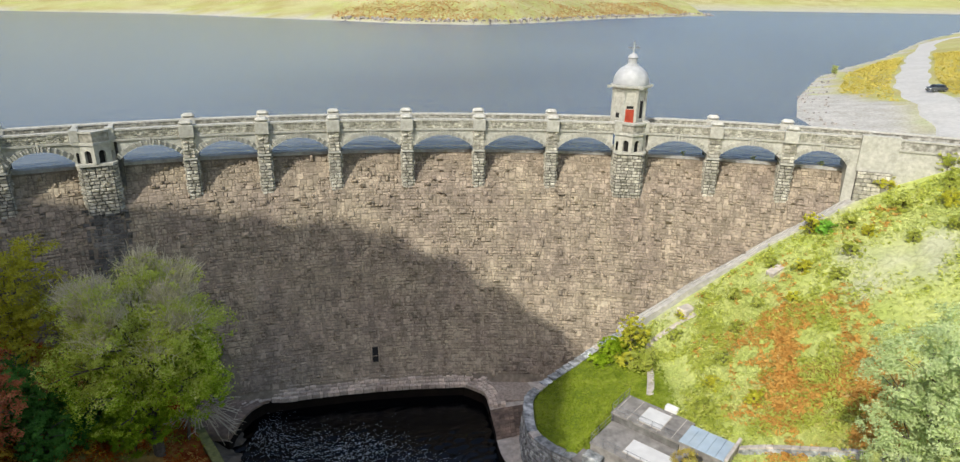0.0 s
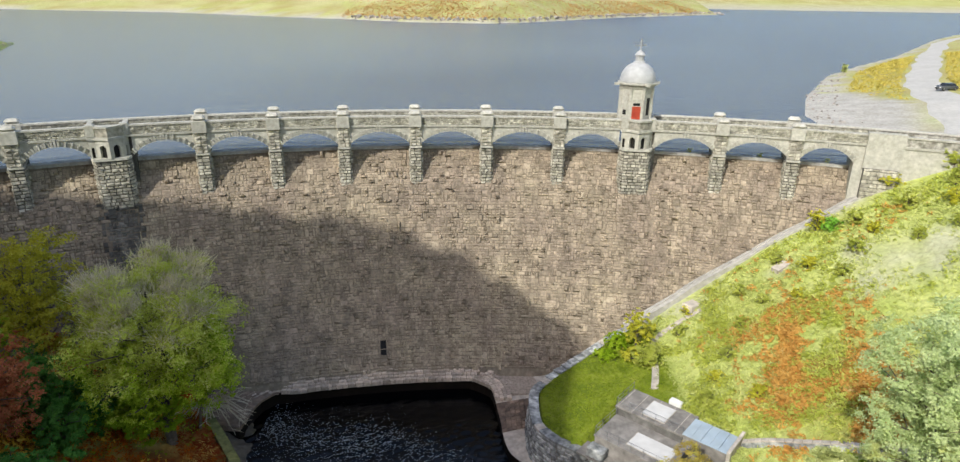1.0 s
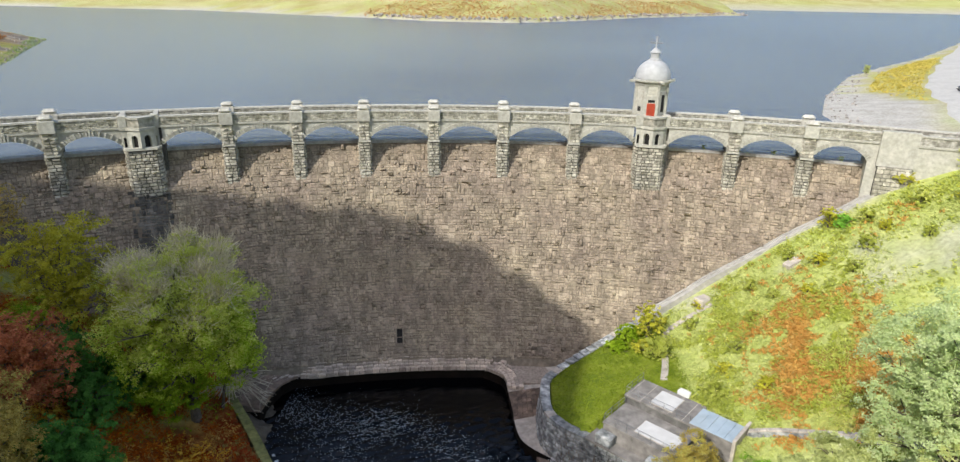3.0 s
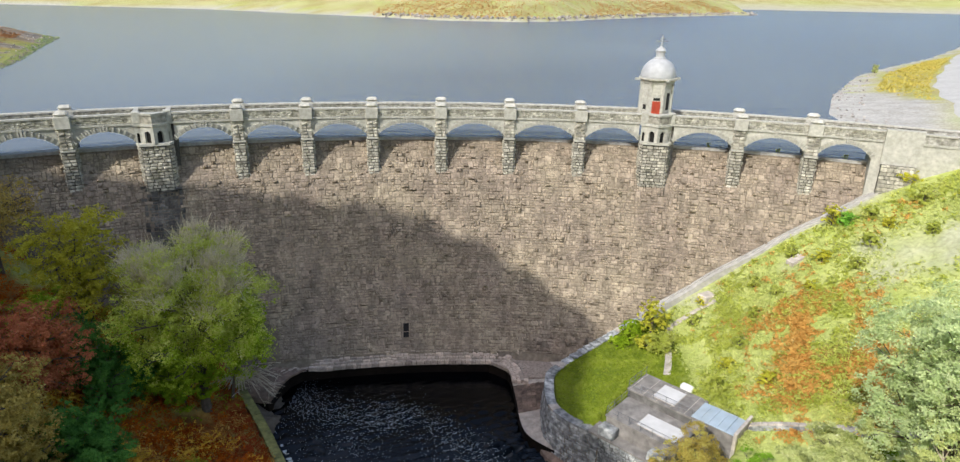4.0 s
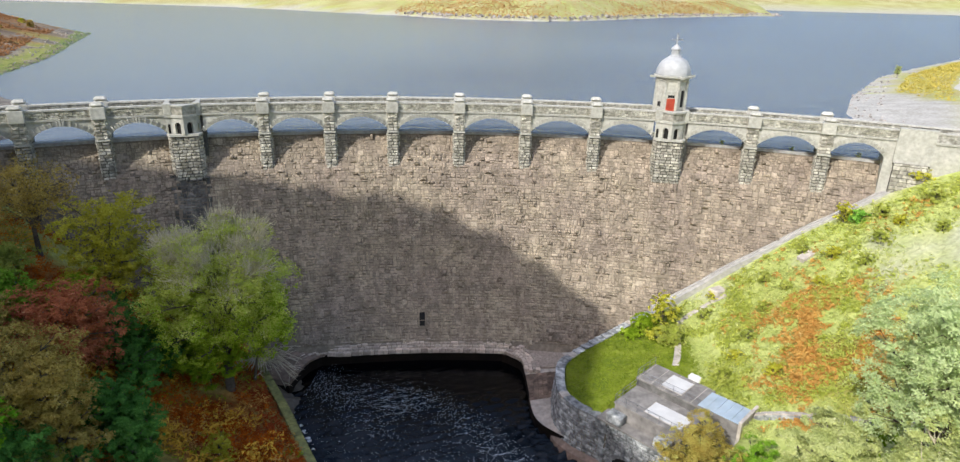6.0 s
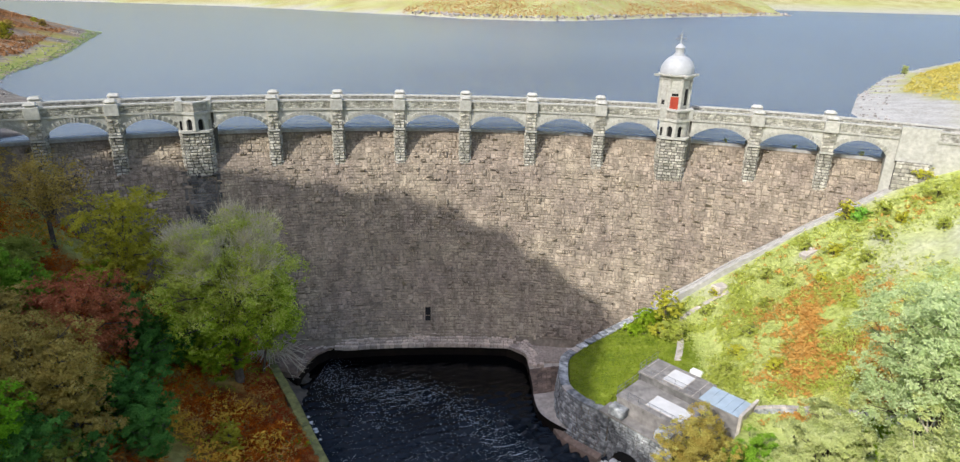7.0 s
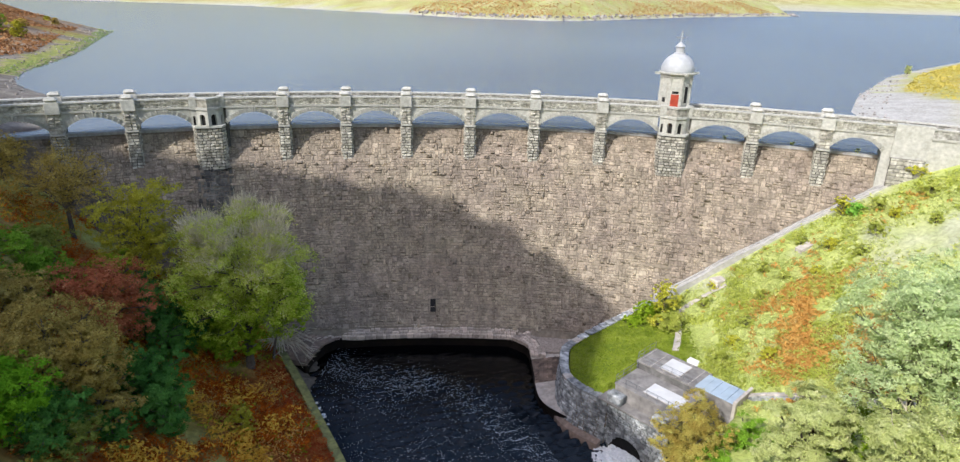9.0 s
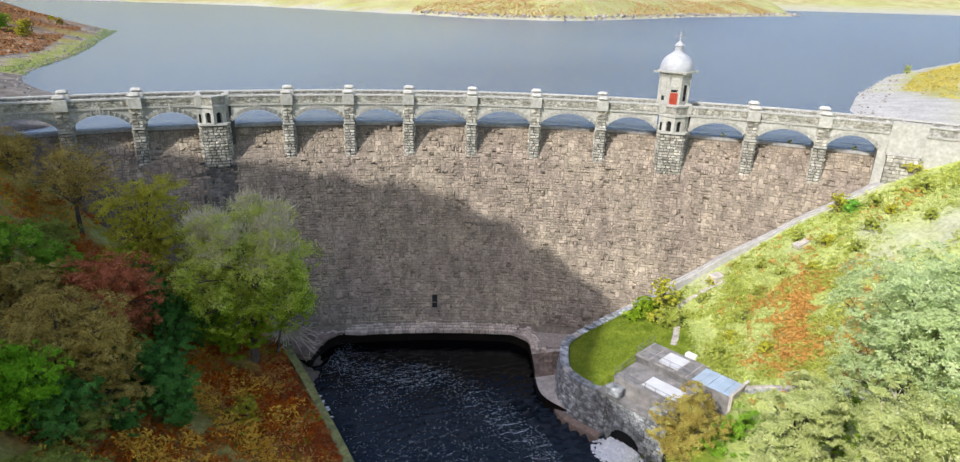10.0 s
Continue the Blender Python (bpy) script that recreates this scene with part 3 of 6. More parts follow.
def parapet_stones():
    """Rubble facing of the two parapet walls, on the sides that look down the valley."""
    rng = random.Random(21)
    verts, faces = [], []
    for r, z0, z1 in ((FRONT, ROAD_Z + 0.27, PAR_Z), (BACK - 0.45, ROAD_Z + 0.3, PAR_Z)):
        z = z0
        while z < z1 - 0.1:
            h = min(rng.uniform(0.2, 0.36), z1 - z)
            a = -92.0
            while a < 46:
                w = rng.uniform(0.22, 0.62)
                k = len(verts)
                for f, out in ((0.0, 0.0), (0.03, 1.0)):
                    for sx, sy in ((0, 0), (1, 0), (1, 1), (0, 1)):
                        o = out * rng.uniform(0.02, 0.11)
                        verts.append(tuple(on(a + 0.02 + (w - 0.04) * sx + f * (1 - 2 * sx), r - o, z + 0.015 + (h - 0.03) * sy + f * (1 - 2 * sy))))
                faces.append((k + 4, k + 5, k + 6, k + 7))
                for i in range(4):
                    faces.append((k + i, k + (i + 1) % 4, k + 4 + (i + 1) % 4, k + 4 + i))
                a += w
            z += h
    me = bpy.data.meshes.new("rubble_facing")
    me.from_pydata(verts, [], faces)
    me.materials.append(RUBBLE)
    ob = new("rubble_facing", me)
    ob.parent = bridge
    tagged(ob, "small rough stones of the parapet walls", kind="stuff")


parapet_stones()


def stone(bm, o, x, y, n, w, h, out, rng, inset=0.05):
    """A rock-faced block: o its middle on the wall, x along, y up the face, n outward."""
    base = [o + x * (sx * w / 2) + y * (sy * h / 2) for sx, sy in ((-1, -1), (1, -1), (1, 1), (-1, 1))]
    lo = [bm.verts.new(p) for p in base]
    hi = [bm.verts.new(o + x * (sx * (w / 2 - inset)) + y * (sy * (h / 2 - inset)) + n * (out * rng.uniform(0.6, 1.3))) for sx, sy in ((-1, -1), (1, -1), (1, 1), (-1, 1))]
    bm.faces.new(hi)
    for i in range(4):
        bm.faces.new((lo[i], lo[(i + 1) % 4], hi[(i + 1) % 4], hi[i]))


def pier_stones(t, x0, x1, y0, z0, z1):
    """Courses of rock-faced blocks round the front and the sides of a pier."""
    rng = random.Random(5)
    X, Y, Z = Vector((1, 0, 0)), Vector((0, 1, 0)), Vector((0, 0, 1))
    z = z0
    while z < z1 - 0.2:
        h = min(rng.uniform(0.36, 0.48), z1 - z)
        for o, ax, n, length in ((Vector(((x0 + x1) / 2, y0, z + h / 2)), X, -Y, x1 - x0), (Vector((x1, y0 + 1.4, z + h / 2)), Y, X, 2.8), (Vector((x0, y0 + 1.4, z + h / 2)), -Y, -X, 2.8)):
            cuts = [0.0]
            while cuts[-1] < length - 0.01:
                c = cuts[-1] + rng.uniform(0.45, 0.95)
                cuts.append(length if c > length - 0.45 else c)
            for c0, c1 in zip(cuts, cuts[1:]):
                bm = bmesh.new()
                stone(bm, o + ax * ((c0 + c1) / 2 - length / 2), ax, Z, n, c1 - c0 - 0.07, h - 0.07, rng.uniform(0.08, 0.24), rng)
                part("stone", bm, ROCKFACED, t)
        z += h


def build_pier():
    t = thing("pier", "rock-faced stone pier between two arches", "pier", "piers of the roadway", m=arc_pose(PIERS[0], 0, 0))
    bm = bmesh.new()
    box(bm, -SHAFT, SHAFT, -2.95, 3.0, 23, 30.4)
    part("shaft", bm, DARKJOINT, t)
    pier_stones(t, -SHAFT, SHAFT, -2.95, 24.4, 30.4)
    bm = bmesh.new()
    box(bm, -SHAFT - 0.1, SHAFT + 0.1, -3.3, 3.0, 30.4, 30.7, 0.05)
    part("impost", bm, ASHLAR, t)
    bm = bmesh.new()
    box(bm, -SHAFT + 0.05, SHAFT - 0.05, -3.1, 2.8, 30.7, ROAD_Z)
    part("pilaster", bm, ROCKFACED, t)
    pier_stones(t, -SHAFT + 0.05, SHAFT - 0.05, -3.1, 30.75, ROAD_Z)
    for y0, y1 in ((-3.45, -2.25), (1.8, 2.9)):
        bm = bmesh.new()
        box(bm, -0.85, 0.85, y0, y1, ROAD_Z, 34.85, 0.06)
        part("cap_block", bm, ASHLAR, t)
        bm = bmesh.new()
        box(bm, -0.82, 0.82, y0 + 0.02, y1 - 0.02, 34.8, 35.45, 0.3)
        part("cap_stone", bm, COPING, t)
    return t


first = build_pier()
for a in PIERS[1:]:
    copy_thing(first, arc_pose(a, 0, 0))


# ---- arch rings ----
def build_rings():
    for b, (a0, a1) in enumerate(bays()):
        rise = CROWN - SPRING
        h = (a1 - a0) / 2
        rad = (h * h + rise * rise) / (2 * rise)
        half = math.asin(min(1, h / rad))
        ac, zc = (a0 + a1) / 2, CROWN - rad
        n = 25
        ring = new("arch_ring")
        ring.parent = bridge
        tagged(ring, "ring of pale wedge-shaped arch stones")
        for i in range(n):
            t0, t1 = -half + 2 * half * i / n + 0.012, -half + 2 * half * (i + 1) / n - 0.012
            key = i == n // 2
            depth, proud = (0.9, 0.34) if key else (0.62 if i % 2 else 0.5, 0.3 if i % 2 else 0.12)
            bm = bmesh.new()
            for rr in (FRONT - proud, FRONT + 0.02):
                for t, q in ((t0, rad - 0.03), (t1, rad - 0.03), (t1, rad + depth), (t0, rad + depth)):
                    bm.verts.new(on(ac + math.sin(t) * q, rr, zc + math.cos(t) * q))
            v = list(bm.verts)
            bm.faces.new(v[0:4])
            for k in range(4):
                bm.faces.new((v[k], v[(k + 1) % 4], v[4 + (k + 1) % 4], v[4 + k]))
            part("keystone" if key else "voussoir", bm, ASHLAR, ring)


build_rings()


# ---- bastions and valve tower ----
def bastion(a):
    """A half-octagon refuge that stands out from the roadway on a tall stone buttress."""
    t = thing("bastion", "half-octagonal stone bastion with small arched openings on the dam", "bastion", "bastions", m=arc_pose(a, 0, 0))
    base = [(-2.2, 1.0), (-2.2, -3.2), (-1.75, -4.05), (1.75, -4.05), (2.2, -3.2), (2.2, 1.0)]
    plan = [(-2.1, 1.0), (-2.1, -3.35), (-1.4, -3.35), (0.1, -4.3), (1.55, -3.3), (2.1, -2.5), (2.1, 1.0)]
    bm = bmesh.new()
    prism(bm, [(x * 0.92, y * 0.93) for x, y in base], 22, 30.7)
    part("buttress", bm, DARKJOINT, t)
    rng = random.Random(11)
    Z = Vector((0, 0, 1))
    z = 24.6
    while z < 30.5:
        h = min(rng.uniform(0.36, 0.48), 30.7 - z)
        for p, q in zip(base, base[1:]):
            p, q = Vector((p[0] * 0.92, p[1] * 0.93, 0)), Vector((q[0] * 0.92, q[1] * 0.93, 0))
            ax, length = (q - p).normalized(), (q - p).length
            c = 0.0
            while c < length - 0.05:
                w = min(rng.uniform(0.45, 0.95), length - c)
                if length - c - w < 0.35:
                    w = length - c
                bm = bmesh.new()
                stone(bm, p + ax * (c + w / 2) + Z * (z + h / 2), ax, Z, Vector((ax.y, -ax.x, 0)), w - 0.07, h - 0.07, rng.uniform(0.08, 0.24), rng)
                part("stone", bm, ROCKFACED, t)
                c += w
        z += h
    bm = bmesh.new()
    prism(bm, [(x * 1.0, y * 1.02) for x, y in base], 30.7, 31.0)
    part("ledge", bm, ASHLAR, t)
    # Side wall: its shade is put into the dark stone colour.
    bm = bmesh.new()
    box(bm, 1.9, 2.6, -2.2, 1.0, 27.5, 33.2)
    part("flank_wall", bm, STAINED_SHADED, t, "side wall with its shade put into a dark mossy colour")
    # upper storey: a pier at each corner, arched wall panels between
    bm = bmesh.new()
    prism(bm, [(x * 0.8, y * 0.84) for x, y in plan], 31.0, 33.2)
    part("inner_wall", bm, ASHLAR, t)
    for p, q in zip(plan[1:], plan[2:-1]):
        p, q = Vector((p[0], p[1], 0)), Vector((q[0], q[1], 0))
        ax, length = (q - p).normalized(), (q - p).length
        n = Vector((ax.y, -ax.x, 0))
        bm = bmesh.new()
        w, seg = (0.42, 8) if length > 1.4 else (0.16, 8)
        zs, z0, z1 = 32.15, 31.0, 33.2
        mid = length / 2
        outline = [(0, z0), (mid - w, z0), (mid - w, zs)] + [(mid - w * math.cos(math.pi * k / seg), zs + w * math.sin(math.pi * k / seg)) for k in range(1, seg)] + [(mid + w, zs), (mid + w, z0), (length, z0), (length, z1), (0, z1)]
        f = [bm.verts.new(p + ax * d + Z * zz) for d, zz in outline]
        g = [bm.verts.new(p + ax * d + Z * zz - n * 0.35) for d, zz in outline]
        bm.faces.new(f)
        bm.faces.new(g[::-1])
        for k in range(len(f)):
            bm.faces.new((f[k], f[(k + 1) % len(f)], g[(k + 1) % len(f)], g[k]))
        wall = part("wall", bm, ASHLAR, t)
        # Black plate behind the arch paints the shade inside the opening.
        bm = bmesh.new()
        ang = math.atan2(ax.y, ax.x)
        box(bm, -w, w, -0.05, 0.0, 31.0, 32.2 + w)
        part("opening", bm, DARK, wall, "arched opening with its inner shade painted black", m=Matrix.Translation(p + ax * mid - n * 0.4) @ Matrix.Rotation(ang, 4, "Z"))
    bm = bmesh.new()
    prism(bm, [(x * 1.05, y * 1.05) for x, y in plan], 33.2, 33.55)
    part("cornice", bm, ASHLAR, t)
    # parapet with its hollow
    bm = bmesh.new()
    outer, inner = [(x * 1.0, y * 1.0) for x, y in plan], [(x * 0.8, y * 0.86) for x, y in plan]
    rows = [[bm.verts.new((x, y, z)) for x, y in pl] for pl, z in ((outer, 33.55), (outer, 34.75), (inner, 34.75), (inner, 33.6))]
    for p, q in zip(rows, rows[1:]):
        for k in range(len(plan) - 1):
            bm.faces.new((p[k], p[k + 1], q[k + 1], q[k]))
    part("parapet", bm, ROCKFACED, t)
    bm = bmesh.new()
    rows = [[bm.verts.new((x * f, y * f, z)) for x, y in plan] for f, z in ((1.04, 34.6), (1.05, 34.85), (0.78, 34.85), (0.79, 34.6))]
    for p, q in zip(rows, rows[1:] + rows[:1]):
        for k in range(len(plan) - 1):
            bm.faces.new((p[k], p[k + 1], q[k + 1], q[k]))
    part("coping", bm, ASHLAR, t)
    for x, y in ((-1.75, -3.4), (1.85, -2.9)):
        bm = bmesh.new()
        box(bm, x - 0.48, x + 0.48, y - 0.12, y + 1.0, 33.55, 35.0, 0.06)
        part("corner_block", bm, ASHLAR, t)
    return t


bastion(TOWERS[0])
tagged(bastion(TOWERS[1]), "stone bastion carrying the domed valve tower")


def lower_buttress(a):
    bm = bmesh.new()
    rows = []
    for z in np.linspace(26, 12, 12):
        r = face_r(z) - 0.25
        rows.append([bm.verts.new(on(a - 2.0, r, z)), bm.verts.new(on(a + 2.0, r, z)), bm.verts.new(on(a + 2.0, r + 1, z)), bm.verts.new(on(a - 2.0, r + 1, z))])
    for p, q in zip(rows, rows[1:]):
        for i in range(4):
            bm.faces.new((p[i], p[(i + 1) % 4], q[(i + 1) % 4], q[i]))
    part("buttress_foot", bm, JOINT, dam)


def valve_tower():
    t = thing("valve_tower", "pale octagonal stone tower with a dome and a red door", "tower", m=arc_pose(15.45, -0.6, 0))
    turn = math.pi / 8
    bm = bmesh.new()
    lathe(bm, ((2.45, 33.3), (2.45, 34.1), (2.25, 34.3), (2.2, 38.9)), 8, turn)
    part("drum", bm, ASHLAR, t)
    bm = bmesh.new()
    lathe(bm, ((2.2, 38.7), (2.35, 38.9), (2.4, 39.15), (2.75, 39.3), (2.75, 39.5), (2.35, 39.6)), 8, turn)
    part("cornice", bm, ASHLAR, t)
    bm = bmesh.new()
    lathe(bm, [(2.38, 39.5)] + [(2.38 * math.cos(q), 39.7 + 2.45 * math.sin(q)) for q in np.linspace(0, 1.3, 12)], 24)
    part("dome", bm, LEAD, t, "smooth pale dome", smooth=True)
    bm = bmesh.new()
    lathe(bm, ((0.85, 41.9), (0.8, 42.15), (0.6, 42.25), (0.58, 42.9), (0.74, 43.0), (0.68, 43.12), (0.4, 43.4), (0.18, 43.6), (0.1, 43.7), (0.08, 45.0)), 12)
    fin = part("finial", bm, LEAD, t)
    bm = bmesh.new()
    box(bm, -0.68, 0.68, -0.06, 0.06, 44.2, 44.34)
    for ex in (-0.68, 0.0, 0.68):
        ez = 45.05 if ex == 0 else 44.27
        bmesh.ops.create_icosphere(bm, subdivisions=1, radius=0.13, matrix=Matrix.Translation((ex, 0, ez)))
    box(bm, -0.3, 0.3, -0.05, 0.05, 44.6, 44.7)
    part("cross_arm", bm, IRON, fin)
    for k in range(8):
        q = turn + math.pi / 4 * k
        x, y = math.cos(q), math.sin(q)
        bm = bmesh.new()
        lathe(bm, ((0.32, 34.2), (0.24, 34.5), (0.22, 38.5), (0.34, 38.8)), 8)
        part("corner_shaft", bm, ASHLAR, t, m=Matrix.Translation((x * 2.18, y * 2.18, 0)))
        if k % 2 == 0:
            bm = bmesh.new()
            box(bm, 0, 0.95, -0.14, 0.14, 39.2, 39.5)
            part("spout", bm, ASHLAR, t, m=Matrix.Translation((x * 2.4, y * 2.4, 0)) @ Matrix.Rotation(q, 4, "Z"))
    face = 2.2 * math.cos(math.pi / 8)
    for k in range(8):
        q = math.pi / 4 * k
        m = Matrix.Rotation(q - 1.5 * math.pi, 4, "Z")
        if k == 6:
            bm = bmesh.new()
            box(bm, -0.82, 0.82, -face - 0.12, -face + 0.1, 34.2, 37.5, 0.04)
            fr = part("door_case", bm, ASHLAR, t, m=m)
            bm = bmesh.new()
            box(bm, -0.56, 0.56, -face - 0.15, -face, 34.3, 36.5, 0.02)
            dr = part("door", bm, RED, t, "red painted door", m=m)
            bm = bmesh.new()
            box(bm, -0.45, 0.45, -face - 0.145, -face, 36.6, 36.95)
            part("fanlight", bm, DARK, t, "dark glazed fanlight", m=m)
            bm = bmesh.new()
            for z0 in (34.5, 35.3):
                for x0 in (-0.38, 0.06):
                    box(bm, x0, x0 + 0.32, -face - 0.17, -face, z0, z0 + 0.6, 0.015)
            part("door_panel", bm, RED, dr)
        else:
            bm = bmesh.new()
            box(bm, -0.5, 0.5, -face - 0.1, -face + 0.1, 35.0, 38.1, 0.04)
            part("window_case", bm, ASHLAR, t, m=m)
            bm = bmesh.new()
            box(bm, -0.28, 0.28, -face - 0.112, -face, 35.3, 35.95 if k == 5 else 37.6)
            part("window_pane", bm, DARK, t, "dark narrow window", m=m)
    return t


valve_tower()


# ---- abutments ----
def abutments():
    bm = bmesh.new()
    arcbox(bm, 43.4, 62, -2.85, 2.4, 18, ROAD_Z)
    arcbox(bm, -98, -90, -2.85, 2.4, 18, ROAD_Z)
    part("abutment", bm, ASHLAR, bridge, "pale plain abutment wall")
    bm = bmesh.new()
    arcbox(bm, 44.6, 48.4, -3.5, -2.5, 20, 30.6)
    pil = part("abutment_pier", bm, DARKJOINT, bridge)
    rng = random.Random(3)
    z = 23.0
    while z < 30.5:
        h = min(rng.uniform(0.45, 0.6), 30.6 - z)
        a = 44.6
        while a < 48.35:
            w = min(rng.uniform(0.6, 1.2), 48.4 - a)
            bm = bmesh.new()
            o, p = on(a, -3.5, z + h / 2), on(a + w, -3.5, z + h / 2)
            stone(bm, (o + p) / 2, (p - o).normalized(), Vector((0, 0, 1)), (Vector((CX, CY, 0)) - Vector((o.x, o.y, 0))).normalized(), w - 0.04, h - 0.04, rng.uniform(0.05, 0.2), rng)
            part("stone", bm, ROCKFACED, pil)
            a += w
        z += h
    bm = bmesh.new()
    arcbox(bm, 44.4, 48.6, -3.3, -2.3, 30.6, 35.0)
    part("abutment_block", bm, ASHLAR, bridge)


abutments()


# ---- pool surround ----
def smooth_line(pts, per=6):
    """Points along a smooth curve through pts (Catmull-Rom)."""
    pts = [Vector(p) for p in pts]
    out = []
    for i in range(len(pts) - 1):
        p0, p1, p2, p3 = pts[max(i - 1, 0)], pts[i], pts[i + 1], pts[min(i + 2, len(pts) - 1)]
        for k in range(per):
            t = k / per
            out.append(0.5 * (2 * p1 + (p2 - p0) * t + (2 * p0 - 5 * p1 + 4 * p2 - p3) * t * t + (3 * p1 - p0 - 3 * p2 + p3) * t ** 3))
    return out + [pts[-1]]


def ribbon(bm, line, prof):
    """Sweeps a closed profile of (sideways, up) along a line; sideways is to the right of the way."""
    rings = []
    for i, p in enumerate(line):
        d = line[min(i + 1, len(line) - 1)] - line[max(i - 1, 0)]
        side = Vector((d.y, -d.x, 0)).normalized()
        rings.append([bm.verts.new(p + side * a + Vector((0, 0, b))) for a, b in prof])
    n = len(prof)
    for p, q in zip(rings, rings[1:]):
        for i in range(n):
            bm.faces.new((p[i], p[(i + 1) % n], q[(i + 1) % n], q[i]))
    bm.faces.new(rings[0])
    bm.faces.new(rings[-1][::-1])


POOL_EDGE_R = [(-1.9, 72.4), (-0.4, 71.9), (0.8, 70.6), (1.3, 69.0), (2.0, 64.5), (2.6, 60.0), (3.6, 57.6), (6.0, 55.6), (8.5, 54.2)]
WALL_LINE = [(20.5, 77.2, 8.4), (16.0, 74.0, 7.6), (12.5, 70.7, 7.2), (9.6, 68.4, 6.6), (7.6, 66.6, 6.1), (5.75, 64.2, 6.0), (5.35, 61.1, 6.0), (5.6, 57.5, 6.0), (7.3, 55.0, 6.0), (9.0, 53.7, 6.0), (10.7, 52.5, 6.0)]


def apron():
    t = thing("pool_apron", "sloping stone and concrete apron beside the dark pool", "apron", kind="structure")
    edge = smooth_line([(x, y, 1.3) for x, y in POOL_EDGE_R], 5)
    bands = (("concrete_slab", CONCRETE, 73.5, 67.6), ("paving", PAVING, 67.6, 61.8), ("concrete_slab", CONCRETE, 61.8, 50))
    for name, m, y1, y0 in bands:
        bm, side_bm = bmesh.new(), bmesh.new()
        prev = last = None
        pts = [p for p in edge if y0 - 1.0 <= p.y <= y1 + 1.0]
        for p in pts:
            y = min(max(p.y, y0), y1)
            inner = Vector((7.5 if y < 63 else 9.5, y + 1.0, 2.4 if m is PAVING else 2.2))
            row = [bm.verts.new((p.x, y, p.z)), bm.verts.new(inner)]
            side = [side_bm.verts.new((p.x, y, -1)), side_bm.verts.new((p.x, y, p.z))]
            if prev:
                bm.faces.new((prev[0], prev[1], row[1], row[0]))
                side_bm.faces.new((last[0], last[1], side[1], side[0]))
            prev, last = row, side
        slab = part(name, bm, m, t)
        part("wet_side", side_bm, WET, slab, "dark wet stone at the water line")
    bm = bmesh.new()
    prism(bm, [(-1.9, 72.4), (0.8, 70.6), (1.4, 69.0), (10, 69), (16, 76), (-1.9, 76)], 1.5, 1.95)
    part("corner_slab", bm, TOE, t)
    bm = bmesh.new()
    prism(bm, [(-1.9, 72.6), (0.7, 70.9), (1.35, 69.2), (10, 69.2), (16, 76), (-1.9, 76)], -1, 1.5)
    part("wet_side", bm, WET, t, "dark wet stone at the water line")
    rng = random.Random(8)
    for i in range(9):
        for k in range(5):
            y, x = 61.9 + i * 0.63, 2.35 + 0.6 * k
            bm = bmesh.new()
            stone(bm, Vector((x + 0.1 * (67 - y) * 0.3, y + 0.3, 1.36 + 0.17 * k)), Vector((0.96, 0, 0.27)), Vector((0, 1, 0)), Vector((-0.27, 0, 0.96)), 0.56, 0.58, rng.uniform(0.04, 0.12), rng)
            part("sett", bm, PAVING, t)
    # far corner of the pool
    t2 = thing("pool_corner", "rounded stone corner of the pool under the dam toe", "apron", kind="structure")
    bm = bmesh.new()
    prism(bm, [(-40, 60.5), (-28.6, 60.5), (-28.4, 64.5), (-28.0, 66.2), (-26.8, 67.9), (-25.2, 68.9), (-23.2, 69.6), (-23.2, 73), (-40, 70)], 1.6, [3.8, 2.2, 2.0, 1.9, 1.9, 1.9, 1.95, 1.95, 3.8])
    part("slab", bm, PAVING, t2)
    bm = bmesh.new()
    prism(bm, [(-40, 60.6), (-28.75, 60.6), (-28.55, 64.5), (-28.15, 66.3), (-26.9, 68.05), (-25.3, 69.05), (-23.2, 69.75), (-23.2, 73), (-40, 70)], -1, 1.6)
    part("wet_side", bm, WET, t2, "dark wet stone at the water line")


apron()


